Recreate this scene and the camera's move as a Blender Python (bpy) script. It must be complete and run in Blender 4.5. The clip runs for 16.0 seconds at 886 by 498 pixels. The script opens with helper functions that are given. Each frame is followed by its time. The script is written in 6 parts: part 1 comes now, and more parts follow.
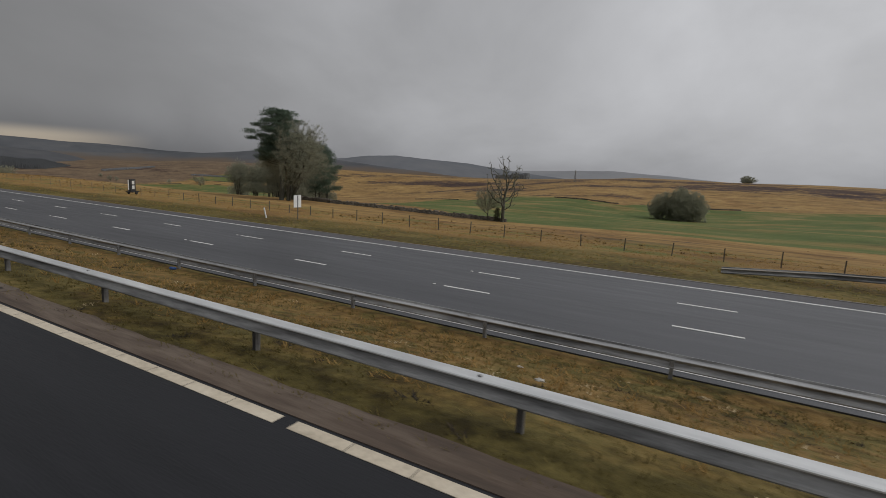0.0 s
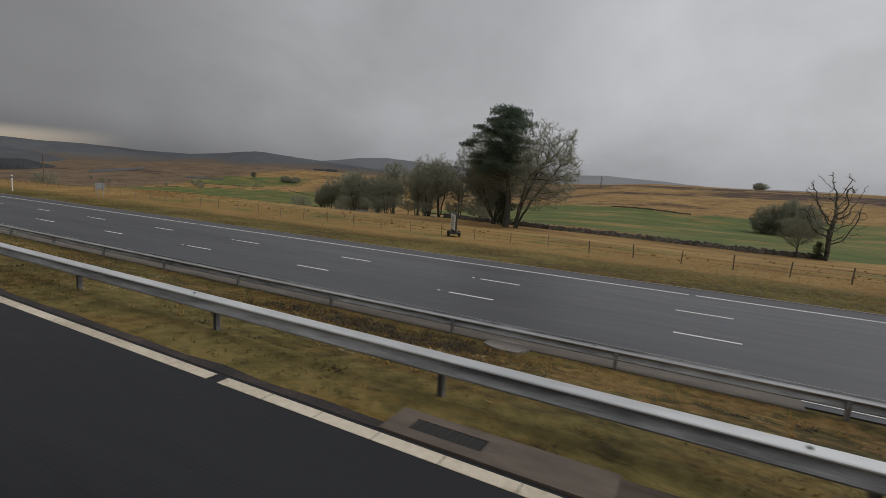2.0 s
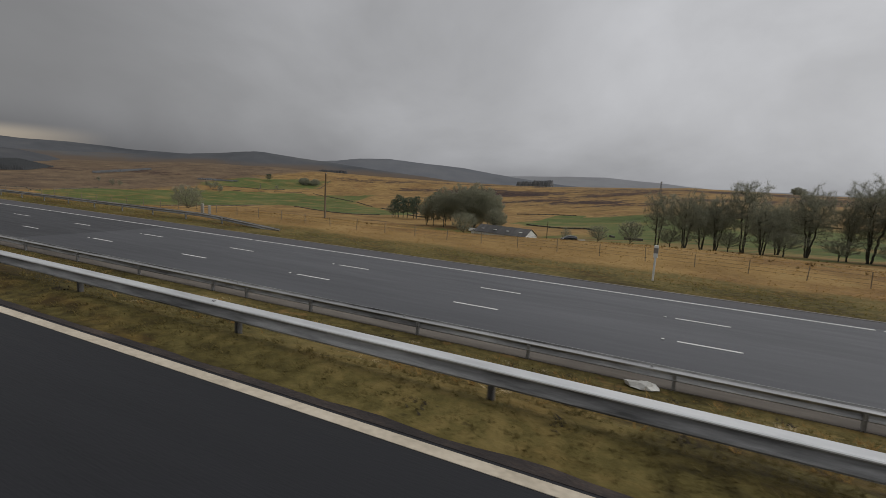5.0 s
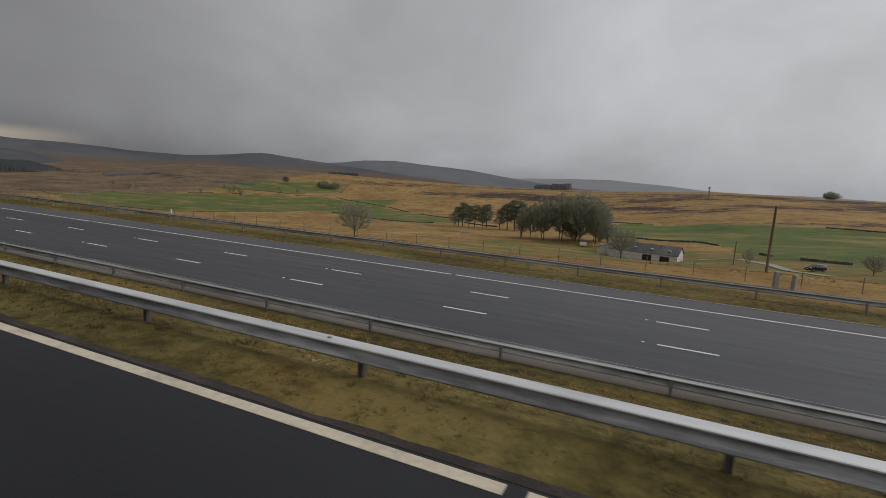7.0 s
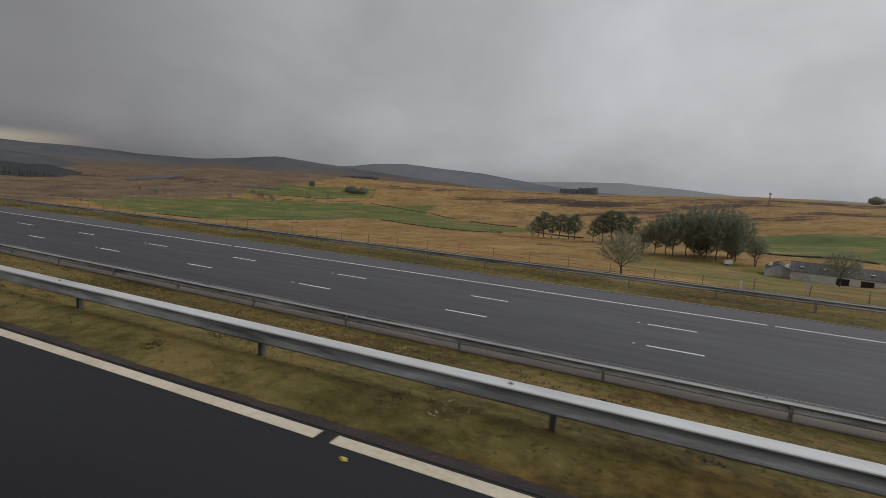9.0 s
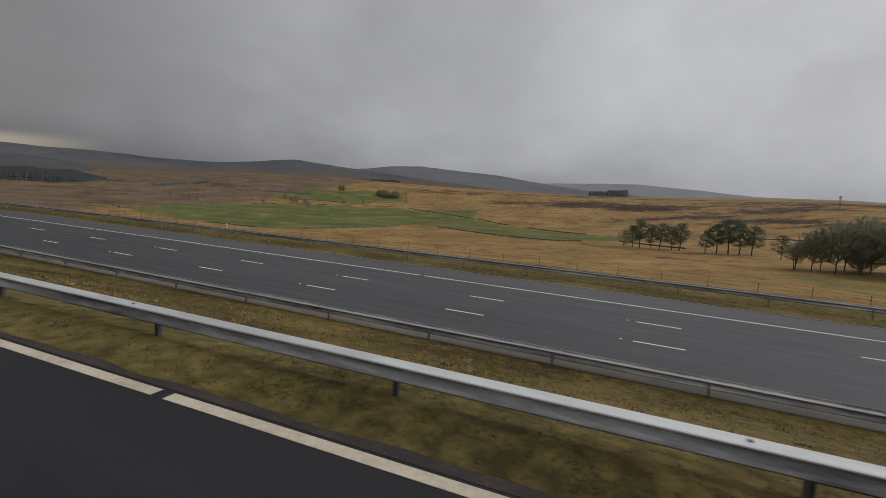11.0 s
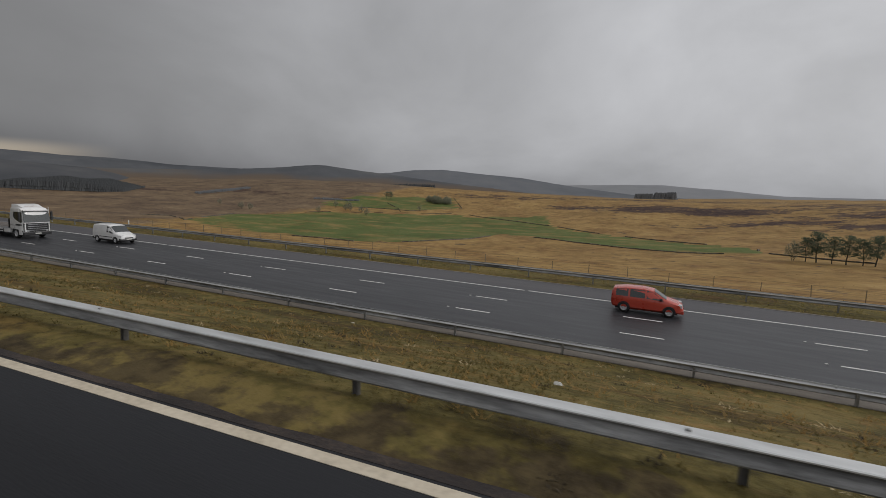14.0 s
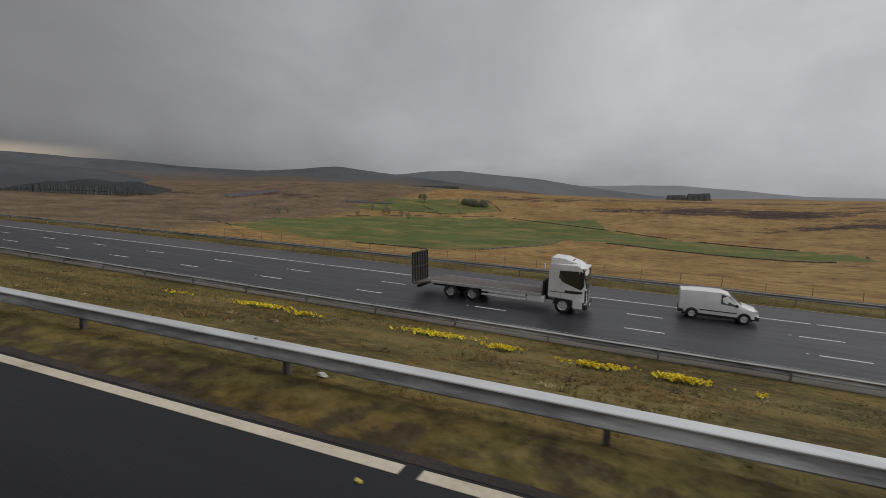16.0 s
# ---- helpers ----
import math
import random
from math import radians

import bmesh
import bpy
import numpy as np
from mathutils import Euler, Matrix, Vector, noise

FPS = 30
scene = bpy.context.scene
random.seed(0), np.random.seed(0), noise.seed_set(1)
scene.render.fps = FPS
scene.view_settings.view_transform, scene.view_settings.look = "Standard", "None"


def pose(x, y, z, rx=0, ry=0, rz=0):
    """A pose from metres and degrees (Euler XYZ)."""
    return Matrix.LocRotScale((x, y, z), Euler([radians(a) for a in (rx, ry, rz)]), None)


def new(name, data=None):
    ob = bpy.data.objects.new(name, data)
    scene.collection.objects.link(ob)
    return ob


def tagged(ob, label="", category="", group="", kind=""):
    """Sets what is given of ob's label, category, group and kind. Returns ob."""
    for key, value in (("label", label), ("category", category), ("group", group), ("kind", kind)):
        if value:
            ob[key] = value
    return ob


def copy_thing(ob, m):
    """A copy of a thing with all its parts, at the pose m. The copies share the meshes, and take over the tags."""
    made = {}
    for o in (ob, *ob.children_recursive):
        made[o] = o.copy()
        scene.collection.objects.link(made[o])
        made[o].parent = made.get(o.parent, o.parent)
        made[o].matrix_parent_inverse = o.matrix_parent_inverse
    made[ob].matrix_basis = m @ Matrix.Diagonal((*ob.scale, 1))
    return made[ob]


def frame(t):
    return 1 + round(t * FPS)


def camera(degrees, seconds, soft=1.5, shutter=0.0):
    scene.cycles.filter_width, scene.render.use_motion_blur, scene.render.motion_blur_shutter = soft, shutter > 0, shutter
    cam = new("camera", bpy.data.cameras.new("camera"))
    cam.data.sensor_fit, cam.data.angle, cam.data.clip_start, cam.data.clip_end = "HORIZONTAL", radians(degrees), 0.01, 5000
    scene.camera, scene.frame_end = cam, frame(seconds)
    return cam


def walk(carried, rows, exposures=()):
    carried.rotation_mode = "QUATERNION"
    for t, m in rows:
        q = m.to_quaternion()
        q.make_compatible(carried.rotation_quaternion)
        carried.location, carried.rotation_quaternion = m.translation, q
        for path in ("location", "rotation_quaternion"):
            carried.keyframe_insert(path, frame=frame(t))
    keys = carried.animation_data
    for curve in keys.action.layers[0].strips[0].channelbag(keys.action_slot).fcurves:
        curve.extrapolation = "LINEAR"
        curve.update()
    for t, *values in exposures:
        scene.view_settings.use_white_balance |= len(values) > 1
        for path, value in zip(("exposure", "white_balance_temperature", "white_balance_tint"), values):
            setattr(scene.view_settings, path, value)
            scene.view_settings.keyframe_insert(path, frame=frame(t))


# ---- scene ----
# the coach's window seat: a straight glide along the near carriageway
cam = camera(85.13, 16.0, soft=0.65, shutter=0.045)
ROWS = [
    (0.0, -24.33, -44.89, 4.624, 81.30, -2.74, -149.97),
    (0.5, -10.91, -44.51, 4.742, 81.50, -2.93, -150.67),
    (1.0, 2.49, -44.22, 4.841, 81.67, -3.09, -151.32),
    (1.5, 15.91, -44.03, 4.880, 81.63, -3.15, -151.78),
    (2.0, 29.41, -43.89, 4.916, 81.72, -3.16, -152.05),
    (2.5, 43.03, -43.78, 5.014, 81.57, -3.14, -152.46),
    (3.0, 56.75, -43.68, 5.118, 81.54, -3.12, -152.81),
    (3.5, 70.47, -43.61, 5.187, 81.72, -3.16, -153.08),
    (4.0, 84.22, -43.52, 5.247, 81.67, -3.22, -153.14),
    (4.5, 98.08, -43.39, 5.316, 81.80, -3.30, -153.55),
    (5.0, 111.93, -43.22, 5.386, 81.85, -3.39, -153.74),
    (5.5, 125.60, -43.02, 5.456, 81.92, -3.44, -153.96),
    (6.0, 139.13, -42.81, 5.526, 81.98, -3.47, -154.12),
    (7.0, 165.95, -42.24, 5.675, 82.06, -3.50, -154.33),
    (7.5, 179.35, -41.85, 5.757, 82.09, -3.51, -154.38),
    (8.0, 192.72, -41.38, 5.846, 82.17, -3.54, -154.25),
    (8.5, 206.11, -40.87, 5.935, 82.12, -3.54, -154.37),
    (9.0, 219.62, -40.32, 6.013, 82.36, -3.48, -154.11),
    (9.5, 233.07, -39.76, 6.090, 82.51, -3.42, -153.92),
    (10.0, 246.47, -39.17, 6.165, 82.55, -3.35, -153.80),
    (11.0, 273.23, -37.81, 6.336, 82.52, -3.18, -153.64),
    (11.5, 286.62, -36.99, 6.446, 82.53, -3.04, -153.53),
    (12.0, 299.99, -36.03, 6.585, 82.57, -2.85, -153.38),
    (12.5, 313.41, -35.01, 6.718, 82.60, -2.67, -153.24),
    (13.0, 326.96, -33.99, 6.810, 82.70, -2.55, -153.18),
    (13.5, 340.56, -32.90, 6.889, 82.71, -2.48, -153.11),
    (14.0, 354.18, -31.73, 6.977, 82.79, -2.45, -152.97),
    (14.5, 367.71, -30.41, 7.084, 82.75, -2.39, -152.92),
    (15.0, 381.21, -28.97, 7.222, 82.83, -2.33, -152.61),
    (15.5, 394.70, -27.45, 7.400, 82.77, -2.27, -152.65),
    (16.0, 408.56, -25.98, 7.489, 82.85, -2.25, -152.58),
]
walk(cam, [(r[0], pose(*r[1:])) for r in ROWS])

# ---- place ----
# ---------------------------------------------------------------- light
SUN_AZ, SUN_EL = 250.0, 38.0
world = bpy.data.worlds.new("overcast_sky")
scene.world = world
world.use_nodes = True


def node(nt, kind, x=0, y=0, **props):
    n = nt.nodes.new(kind)
    n.location = (x, y)
    for k, v in props.items():
        setattr(n, k, v)
    return n


def ramp(nt, stops, x=0, y=0):
    n = node(nt, "ShaderNodeValToRGB", x, y)
    e = n.color_ramp.elements
    while len(e) < len(stops):
        e.new(0.5)
    for el, (p, c) in zip(e, stops):
        el.position = p
        el.color = (*c, 1) if len(c) == 3 else c
    return n


def build_sky():
    nt = world.node_tree
    nt.nodes.clear()
    L = nt.links.new
    out = node(nt, "ShaderNodeOutputWorld")
    bg = node(nt, "ShaderNodeBackground")
    tc = node(nt, "ShaderNodeTexCoord")
    sky = node(nt, "ShaderNodeTexSky", sky_type="NISHITA", sun_disc=False, sun_elevation=radians(SUN_EL), sun_rotation=radians(SUN_AZ))
    sky.air_density, sky.dust_density = 1.0, 4.0
    sky.sun_intensity = 0.3
    grey = node(nt, "ShaderNodeRGBToBW")
    L(sky.outputs[0], grey.inputs[0])
    # cloud deck: stretched noise, flatter toward the horizon
    sep = node(nt, "ShaderNodeSeparateXYZ")
    L(tc.outputs["Generated"], sep.inputs[0])
    zc = node(nt, "ShaderNodeMath", operation="ADD")
    L(sep.outputs[2], zc.inputs[0])
    zc.inputs[1].default_value = 0.5
    dv = []
    for k in (0, 1):
        m = node(nt, "ShaderNodeMath", operation="DIVIDE")
        L(sep.outputs[k], m.inputs[0])
        L(zc.outputs[0], m.inputs[1])
        dv.append(m)
    cmb = node(nt, "ShaderNodeCombineXYZ")
    L(dv[0].outputs[0], cmb.inputs[0])
    L(dv[1].outputs[0], cmb.inputs[1])
    n1 = node(nt, "ShaderNodeTexNoise")
    n1.inputs["Scale"].default_value = 1.5
    n1.inputs["Detail"].default_value = 6
    n1.inputs["Roughness"].default_value = 0.52
    n1.inputs["Distortion"].default_value = 0.3
    L(cmb.outputs[0], n1.inputs["Vector"])
    # darker rain cloud ahead of the coach, lighter behind it
    dot = node(nt, "ShaderNodeVectorMath", operation="DOT_PRODUCT")
    L(tc.outputs["Generated"], dot.inputs[0])
    dot.inputs[1].default_value = (-0.94, -0.34, 0.0)
    turn = node(nt, "ShaderNodeMapRange")
    L(dot.outputs["Value"], turn.inputs[0])
    turn.inputs[1].default_value, turn.inputs[2].default_value = -0.85, 0.5
    side = ramp(nt, [(k, (v, v, v)) for k, v in SKY_TURN])
    L(turn.outputs[0], side.inputs[0])
    cl = node(nt, "ShaderNodeMapRange")
    L(n1.outputs["Fac"], cl.inputs[0])
    for i, v in ((1, 0.3), (2, 0.7), (3, 0.74), (4, 1.26)):
        cl.inputs[i].default_value = v
    # overcast deck: brighter overhead than at the horizon
    up = node(nt, "ShaderNodeMapRange")
    L(sep.outputs[2], up.inputs[0])
    for i, v in ((1, 0.0), (2, 1.0), (3, 1.0), (4, 2.1)):
        up.inputs[i].default_value = v
    m1 = node(nt, "ShaderNodeMath", operation="MULTIPLY")
    m2 = node(nt, "ShaderNodeMath", operation="MULTIPLY")
    L(side.outputs[0], m1.inputs[0])
    L(cl.outputs[0], m1.inputs[1])
    L(m1.outputs[0], m2.inputs[0])
    L(up.outputs[0], m2.inputs[1])
    tint = node(nt, "ShaderNodeMix", data_type="RGBA", blend_type="MULTIPLY")
    tint.inputs["Factor"].default_value = 1.0
    L(m2.outputs[0], tint.inputs[6])
    tint.inputs[7].default_value = (0.967, 0.98, 1.03, 1)
    # a strip of clear evening-pale sky under the cloud, low down ahead
    pale = node(nt, "ShaderNodeVectorMath", operation="DOT_PRODUCT")
    L(tc.outputs["Generated"], pale.inputs[0])
    pale.inputs[1].default_value = (0.99, -0.13, 0.06)
    pr = node(nt, "ShaderNodeMapRange", interpolation_type="SMOOTHSTEP")
    L(pale.outputs["Value"], pr.inputs[0])
    for i, v in ((1, 0.922), (2, 0.98), (3, 0.0), (4, 1.0)):
        pr.inputs[i].default_value = v
    el = node(nt, "ShaderNodeMapRange", interpolation_type="SMOOTHSTEP")
    L(sep.outputs[2], el.inputs[0])
    for i, v in ((1, 0.032), (2, 0.052), (3, 1.0), (4, 0.0)):
        el.inputs[i].default_value = v
    pm = node(nt, "ShaderNodeMath", operation="MULTIPLY")
    L(pr.outputs[0], pm.inputs[0])
    L(el.outputs[0], pm.inputs[1])
    mix = node(nt, "ShaderNodeMix", data_type="RGBA")
    L(pm.outputs[0], mix.inputs["Factor"])
    L(tint.outputs[2], mix.inputs[6])
    mix.inputs[7].default_value = (0.33, 0.282, 0.22, 1)
    # the clear sky's own light shines a little through the deck
    add = node(nt, "ShaderNodeMix", data_type="RGBA", blend_type="ADD")
    add.inputs["Factor"].default_value = 0.04
    L(mix.outputs[2], add.inputs[6])
    L(grey.outputs[0], add.inputs[7])
    L(add.outputs[2], bg.inputs["Color"])
    bg.inputs["Strength"].default_value = 1.0
    L(bg.outputs[0], out.inputs[0])


# brightness of the deck from ahead of the coach round to behind it
SKY_TURN = [(0.0, 0.062), (0.13, 0.094), (0.38, 0.215), (0.7, 0.277), (1.0, 0.33)]
build_sky()
sun = new("sun", bpy.data.lights.new("sun", "SUN"))
sun.data.energy, sun.data.angle, sun.data.color = 0.5, radians(25), (1.0, 0.97, 0.92)
sun.rotation_euler = (radians(90 - SUN_EL), 0, radians(180 - SUN_AZ))

# ---------------------------------------------------------------- the line of the road
BEND_AT = np.array([-150, 0, 60, 120, 200, 300, 450, 700, 720])
BEND = np.array([-0.000233, -0.000368, 0.000214, 0.000186, 0.000013, 0.000276, 0.000174, 0.000172, 0.0])
GRID_S = np.arange(-4000.0, 6001.0, 2.0)


def _line():
    k = np.interp(GRID_S, BEND_AT, BEND, left=0, right=0)
    a = np.concatenate([[0], np.cumsum(k[1:] + k[:-1])])
    i0 = 2000
    a -= a[i0]
    c, s = np.cos(a), np.sin(a)
    x = np.concatenate([[0], np.cumsum(c[1:] + c[:-1])])
    y = np.concatenate([[0], np.cumsum(s[1:] + s[:-1])])
    return x - x[i0], y - y[i0], a


LX, LY, LA = _line()


def line(s):
    return np.interp(s, GRID_S, LX), np.interp(s, GRID_S, LY), np.interp(s, GRID_S, LA)


def _poly(c, s):
    """a quartic along the road, carried on straight past its ends"""
    u = (np.asarray(s, float) - 200) / 250
    v = np.clip(u, -1.0, 1.05)
    p = sum(q * v**i for i, q in enumerate(c))
    dp = sum(i * q * v ** (i - 1) for i, q in enumerate(c) if i)
    return p + dp * (u - v)


def lane_d(s):
    """offset of the coach's line from the reference line"""
    return _poly((41.905, -5.387, -5.864, -1.339, 2.016), s)


def lane_z(s):
    """height of the near carriageway over the far one"""
    return _poly((2.685, 1.449, 0.340, 0.250, -0.098), s)


def far(s, d, z=0.0):
    x, y, a = line(s)
    return Vector((float(x + d * math.sin(a)), float(y - d * math.cos(a)), float(z)))


def near(s, o, z=0.0):
    return far(s, float(lane_d(s)) + o, float(lane_z(s)) + z)


WHITE, NEAR_RAIL = 4.597, 6.17          # offsets from the coach's line
FAR_RAIL, LINE_A, LINE_B, LINE_C, LINE_D = 57.35, 58.75, 62.274, 65.905, 69.72
VERGE_RAIL = 75.4


def grass_edge(s):
    return 71.5 + 0.0076 * np.clip(np.asarray(s, float) - 60, 0, 380)


def sstep(x, a, b):
    t = np.clip((x - a) / (b - a), 0, 1)
    return t * t * (3 - 2 * t)


def to_sd(x, y):
    s = np.interp(x, LX, GRID_S)
    for _ in range(2):
        a = np.interp(s, GRID_S, LA)
        d = (np.interp(x, LX, LY) - y) * np.cos(a)
        s = np.interp(x - d * np.sin(a), LX, GRID_S)
    return s, d


def wave(x, y, f, seed):
    """smooth cheap value noise, vectorised"""
    rs = np.random.RandomState(seed)
    v = np.zeros_like(np.asarray(x, float))
    for _ in range(7):
        th = rs.rand() * 6.283
        w = f * (0.6 + 0.9 * rs.rand())
        v = v + np.sin((x * math.cos(th) + y * math.sin(th)) * w + rs.rand() * 6.283)
    return v / 4.0


def land(x, y):
    """height of the ground"""
    x, y = np.asarray(x, float), np.asarray(y, float)
    s, d = to_sd(x, y)
    ld, lz = lane_d(s), lane_z(s)
    e = grass_edge(s)
    # central reserve
    o = np.clip((d - (ld + 6.0)) / (56.7 - (ld + 6.0)), 0, 1)
    z = lz * (1 - (0.65 * o + 0.35 * o * o * (3 - 2 * o)))
    z = np.where(d < ld + 6.0, lz, z)
    z = np.where(d > 56.7, 0.0, z)
    # a low grassy bank carries the near barrier
    z = z + np.interp(s, [-20, 60, 110], [-0.06, -0.06, 0.06]) * sstep(d - ld, 5.1, 5.9) * (1 - sstep(d - ld, 6.8, 11.0))
    # near side falls away behind the coach
    z = z - 3.0 * sstep(-(d - ld), 14, 60)
    # fields on the far side
    f = d - e
    depth = np.interp(s, [-400, -100, 0, 60, 120, 165, 225, 280, 330, 470, 760, 1000, 1600, 2600], [6, 7, 9, 9, 12, 17, 20, 24, 27, 33, 37, 32, 14, 4])
    down = np.interp(f, [0, 7, 25, 55, 90, 140, 180, 260], [0, 0.0, 0.16, 0.4, 0.57, 0.78, 0.9, 1.0])
    f0 = np.interp(s, [100, 300, 600], [220, 400, 430])
    f1 = np.interp(s, [100, 300, 600], [620, 800, 950])
    back = 1 - sstep(f, f0, f1)
    r0 = np.interp(s, [-200, 100, 300, 600], [180, 200, 450, 750])
    top = np.interp(s, [100, 200, 300, 450, 700, 1200], [15, 9, 4, -2, 0, 6])
    rise = top * sstep(f, r0, r0 + 760) + 4 * sstep(f, 1500, 3600)
    z = z - depth * down * back + np.where(f > 0, rise, 0)
    # hollows and banks
    for ms, md, h, r in ((168, 228, -2.8, 45), (-8, 305, -3.5, 60), (1000, 880, 13, 330), (156, 100, 1.6, 24), (75, 125, 1.1, 40), (112, 98, 1.5, 22)):
        z = z + h * np.exp(-((s - ms) ** 2 + (d - md) ** 2) / r**2) * sstep(f, 5, 16)
    rough = sstep(f, 4, 40)
    z = z + rough * (0.28 * wave(x, y, 0.09, 3) + 1.2 * sstep(f, 60, 300) * wave(x, y, 0.022, 4) + 3.0 * sstep(f, 500, 1500) * wave(x, y, 0.006, 5))
    z = z + 0.05 * wave(x, y, 0.9, 6) * np.where((d > ld + 6.4) & (d < 56.3), 1, 0)
    return z


def land_at(x, y):
    return float(land(np.array([x]), np.array([y]))[0])

# ---------------------------------------------------------------- materials
def material(name, stops, scale=1.0, rough=0.8, detail=4.0, metal=0.0, bump=0.0, bump_scale=None, stretch=(1, 1, 1), spec=0.5, second=None, islands=0.0, coat=0.0, thin=0.0):
    """Principled surface whose colour runs over stops by noise at two scales; sizes in metres"""
    m = bpy.data.materials.new(name)
    m.use_nodes = True
    nt = m.node_tree
    L = nt.links.new
    b = nt.nodes["Principled BSDF"]
    tc = node(nt, "ShaderNodeTexCoord")
    mp = node(nt, "ShaderNodeMapping")
    mp.inputs["Scale"].default_value = stretch
    L(tc.outputs["Object"], mp.inputs[0])
    n1 = node(nt, "ShaderNodeTexNoise")
    n1.inputs["Scale"].default_value = 1.0 / scale
    n1.inputs["Detail"].default_value = detail
    n1.inputs["Roughness"].default_value = 0.6
    L(mp.outputs[0], n1.inputs["Vector"])
    n2 = node(nt, "ShaderNodeTexNoise")
    n2.inputs["Scale"].default_value = 1.0 / (second or scale * 9)
    n2.inputs["Detail"].default_value = 2
    L(mp.outputs[0], n2.inputs["Vector"])
    mx = node(nt, "ShaderNodeMath", operation="MULTIPLY_ADD")
    L(n2.outputs["Fac"], mx.inputs[0])
    mx.inputs[1].default_value = 0.6
    hs = node(nt, "ShaderNodeMath", operation="MULTIPLY_ADD")
    L(n1.outputs["Fac"], hs.inputs[0])
    hs.inputs[1].default_value = 0.6
    hs.inputs[2].default_value = -0.1
    L(hs.outputs[0], mx.inputs[2])
    fac = mx.outputs[0]
    if islands:
        geo = node(nt, "ShaderNodeNewGeometry")
        am = node(nt, "ShaderNodeMath", operation="MULTIPLY_ADD")
        L(geo.outputs["Random Per Island"], am.inputs[0])
        am.inputs[1].default_value = islands
        L(fac, am.inputs[2])
        sb = node(nt, "ShaderNodeMath", operation="SUBTRACT")
        L(am.outputs[0], sb.inputs[0])
        sb.inputs[1].default_value = islands / 2
        fac = sb.outputs[0]
    k = len(stops)
    rp = ramp(nt, [(0.3 + 0.4 * i / max(k - 1, 1), c) for i, c in enumerate(stops)])
    L(fac, rp.inputs[0])
    L(rp.outputs[0], b.inputs["Base Color"])
    rr = node(nt, "ShaderNodeMapRange")
    L(n1.outputs["Fac"], rr.inputs[0])
    for i, v in ((1, 0.3), (2, 0.7), (3, max(rough - 0.08, 0.02)), (4, min(rough + 0.08, 1))):
        rr.inputs[i].default_value = v
    L(rr.outputs[0], b.inputs["Roughness"])
    b.inputs["Metallic"].default_value = metal
    b.inputs["Specular IOR Level"].default_value = spec
    if coat:
        b.inputs["Coat Weight"].default_value = coat
        b.inputs["Coat Roughness"].default_value = 0.05
    if bump:
        n3 = node(nt, "ShaderNodeTexNoise")
        n3.inputs["Scale"].default_value = 1.0 / (bump_scale or scale)
        n3.inputs["Detail"].default_value = 5
        L(mp.outputs[0], n3.inputs["Vector"])
        bp = node(nt, "ShaderNodeBump")
        bp.inputs["Strength"].default_value = 1.0
        bp.inputs["Distance"].default_value = bump
        L(n3.outputs["Fac"], bp.inputs["Height"])
        L(bp.outputs[0], b.inputs["Normal"])
    if thin:
        # light also passes through thin leaves and blades
        tr = node(nt, "ShaderNodeBsdfTranslucent")
        L(rp.outputs[0], tr.inputs["Color"])
        ms = node(nt, "ShaderNodeMixShader")
        ms.inputs[0].default_value = thin
        L(b.outputs[0], ms.inputs[1])
        L(tr.outputs[0], ms.inputs[2])
        L(ms.outputs[0], nt.nodes["Material Output"].inputs["Surface"])
    return m


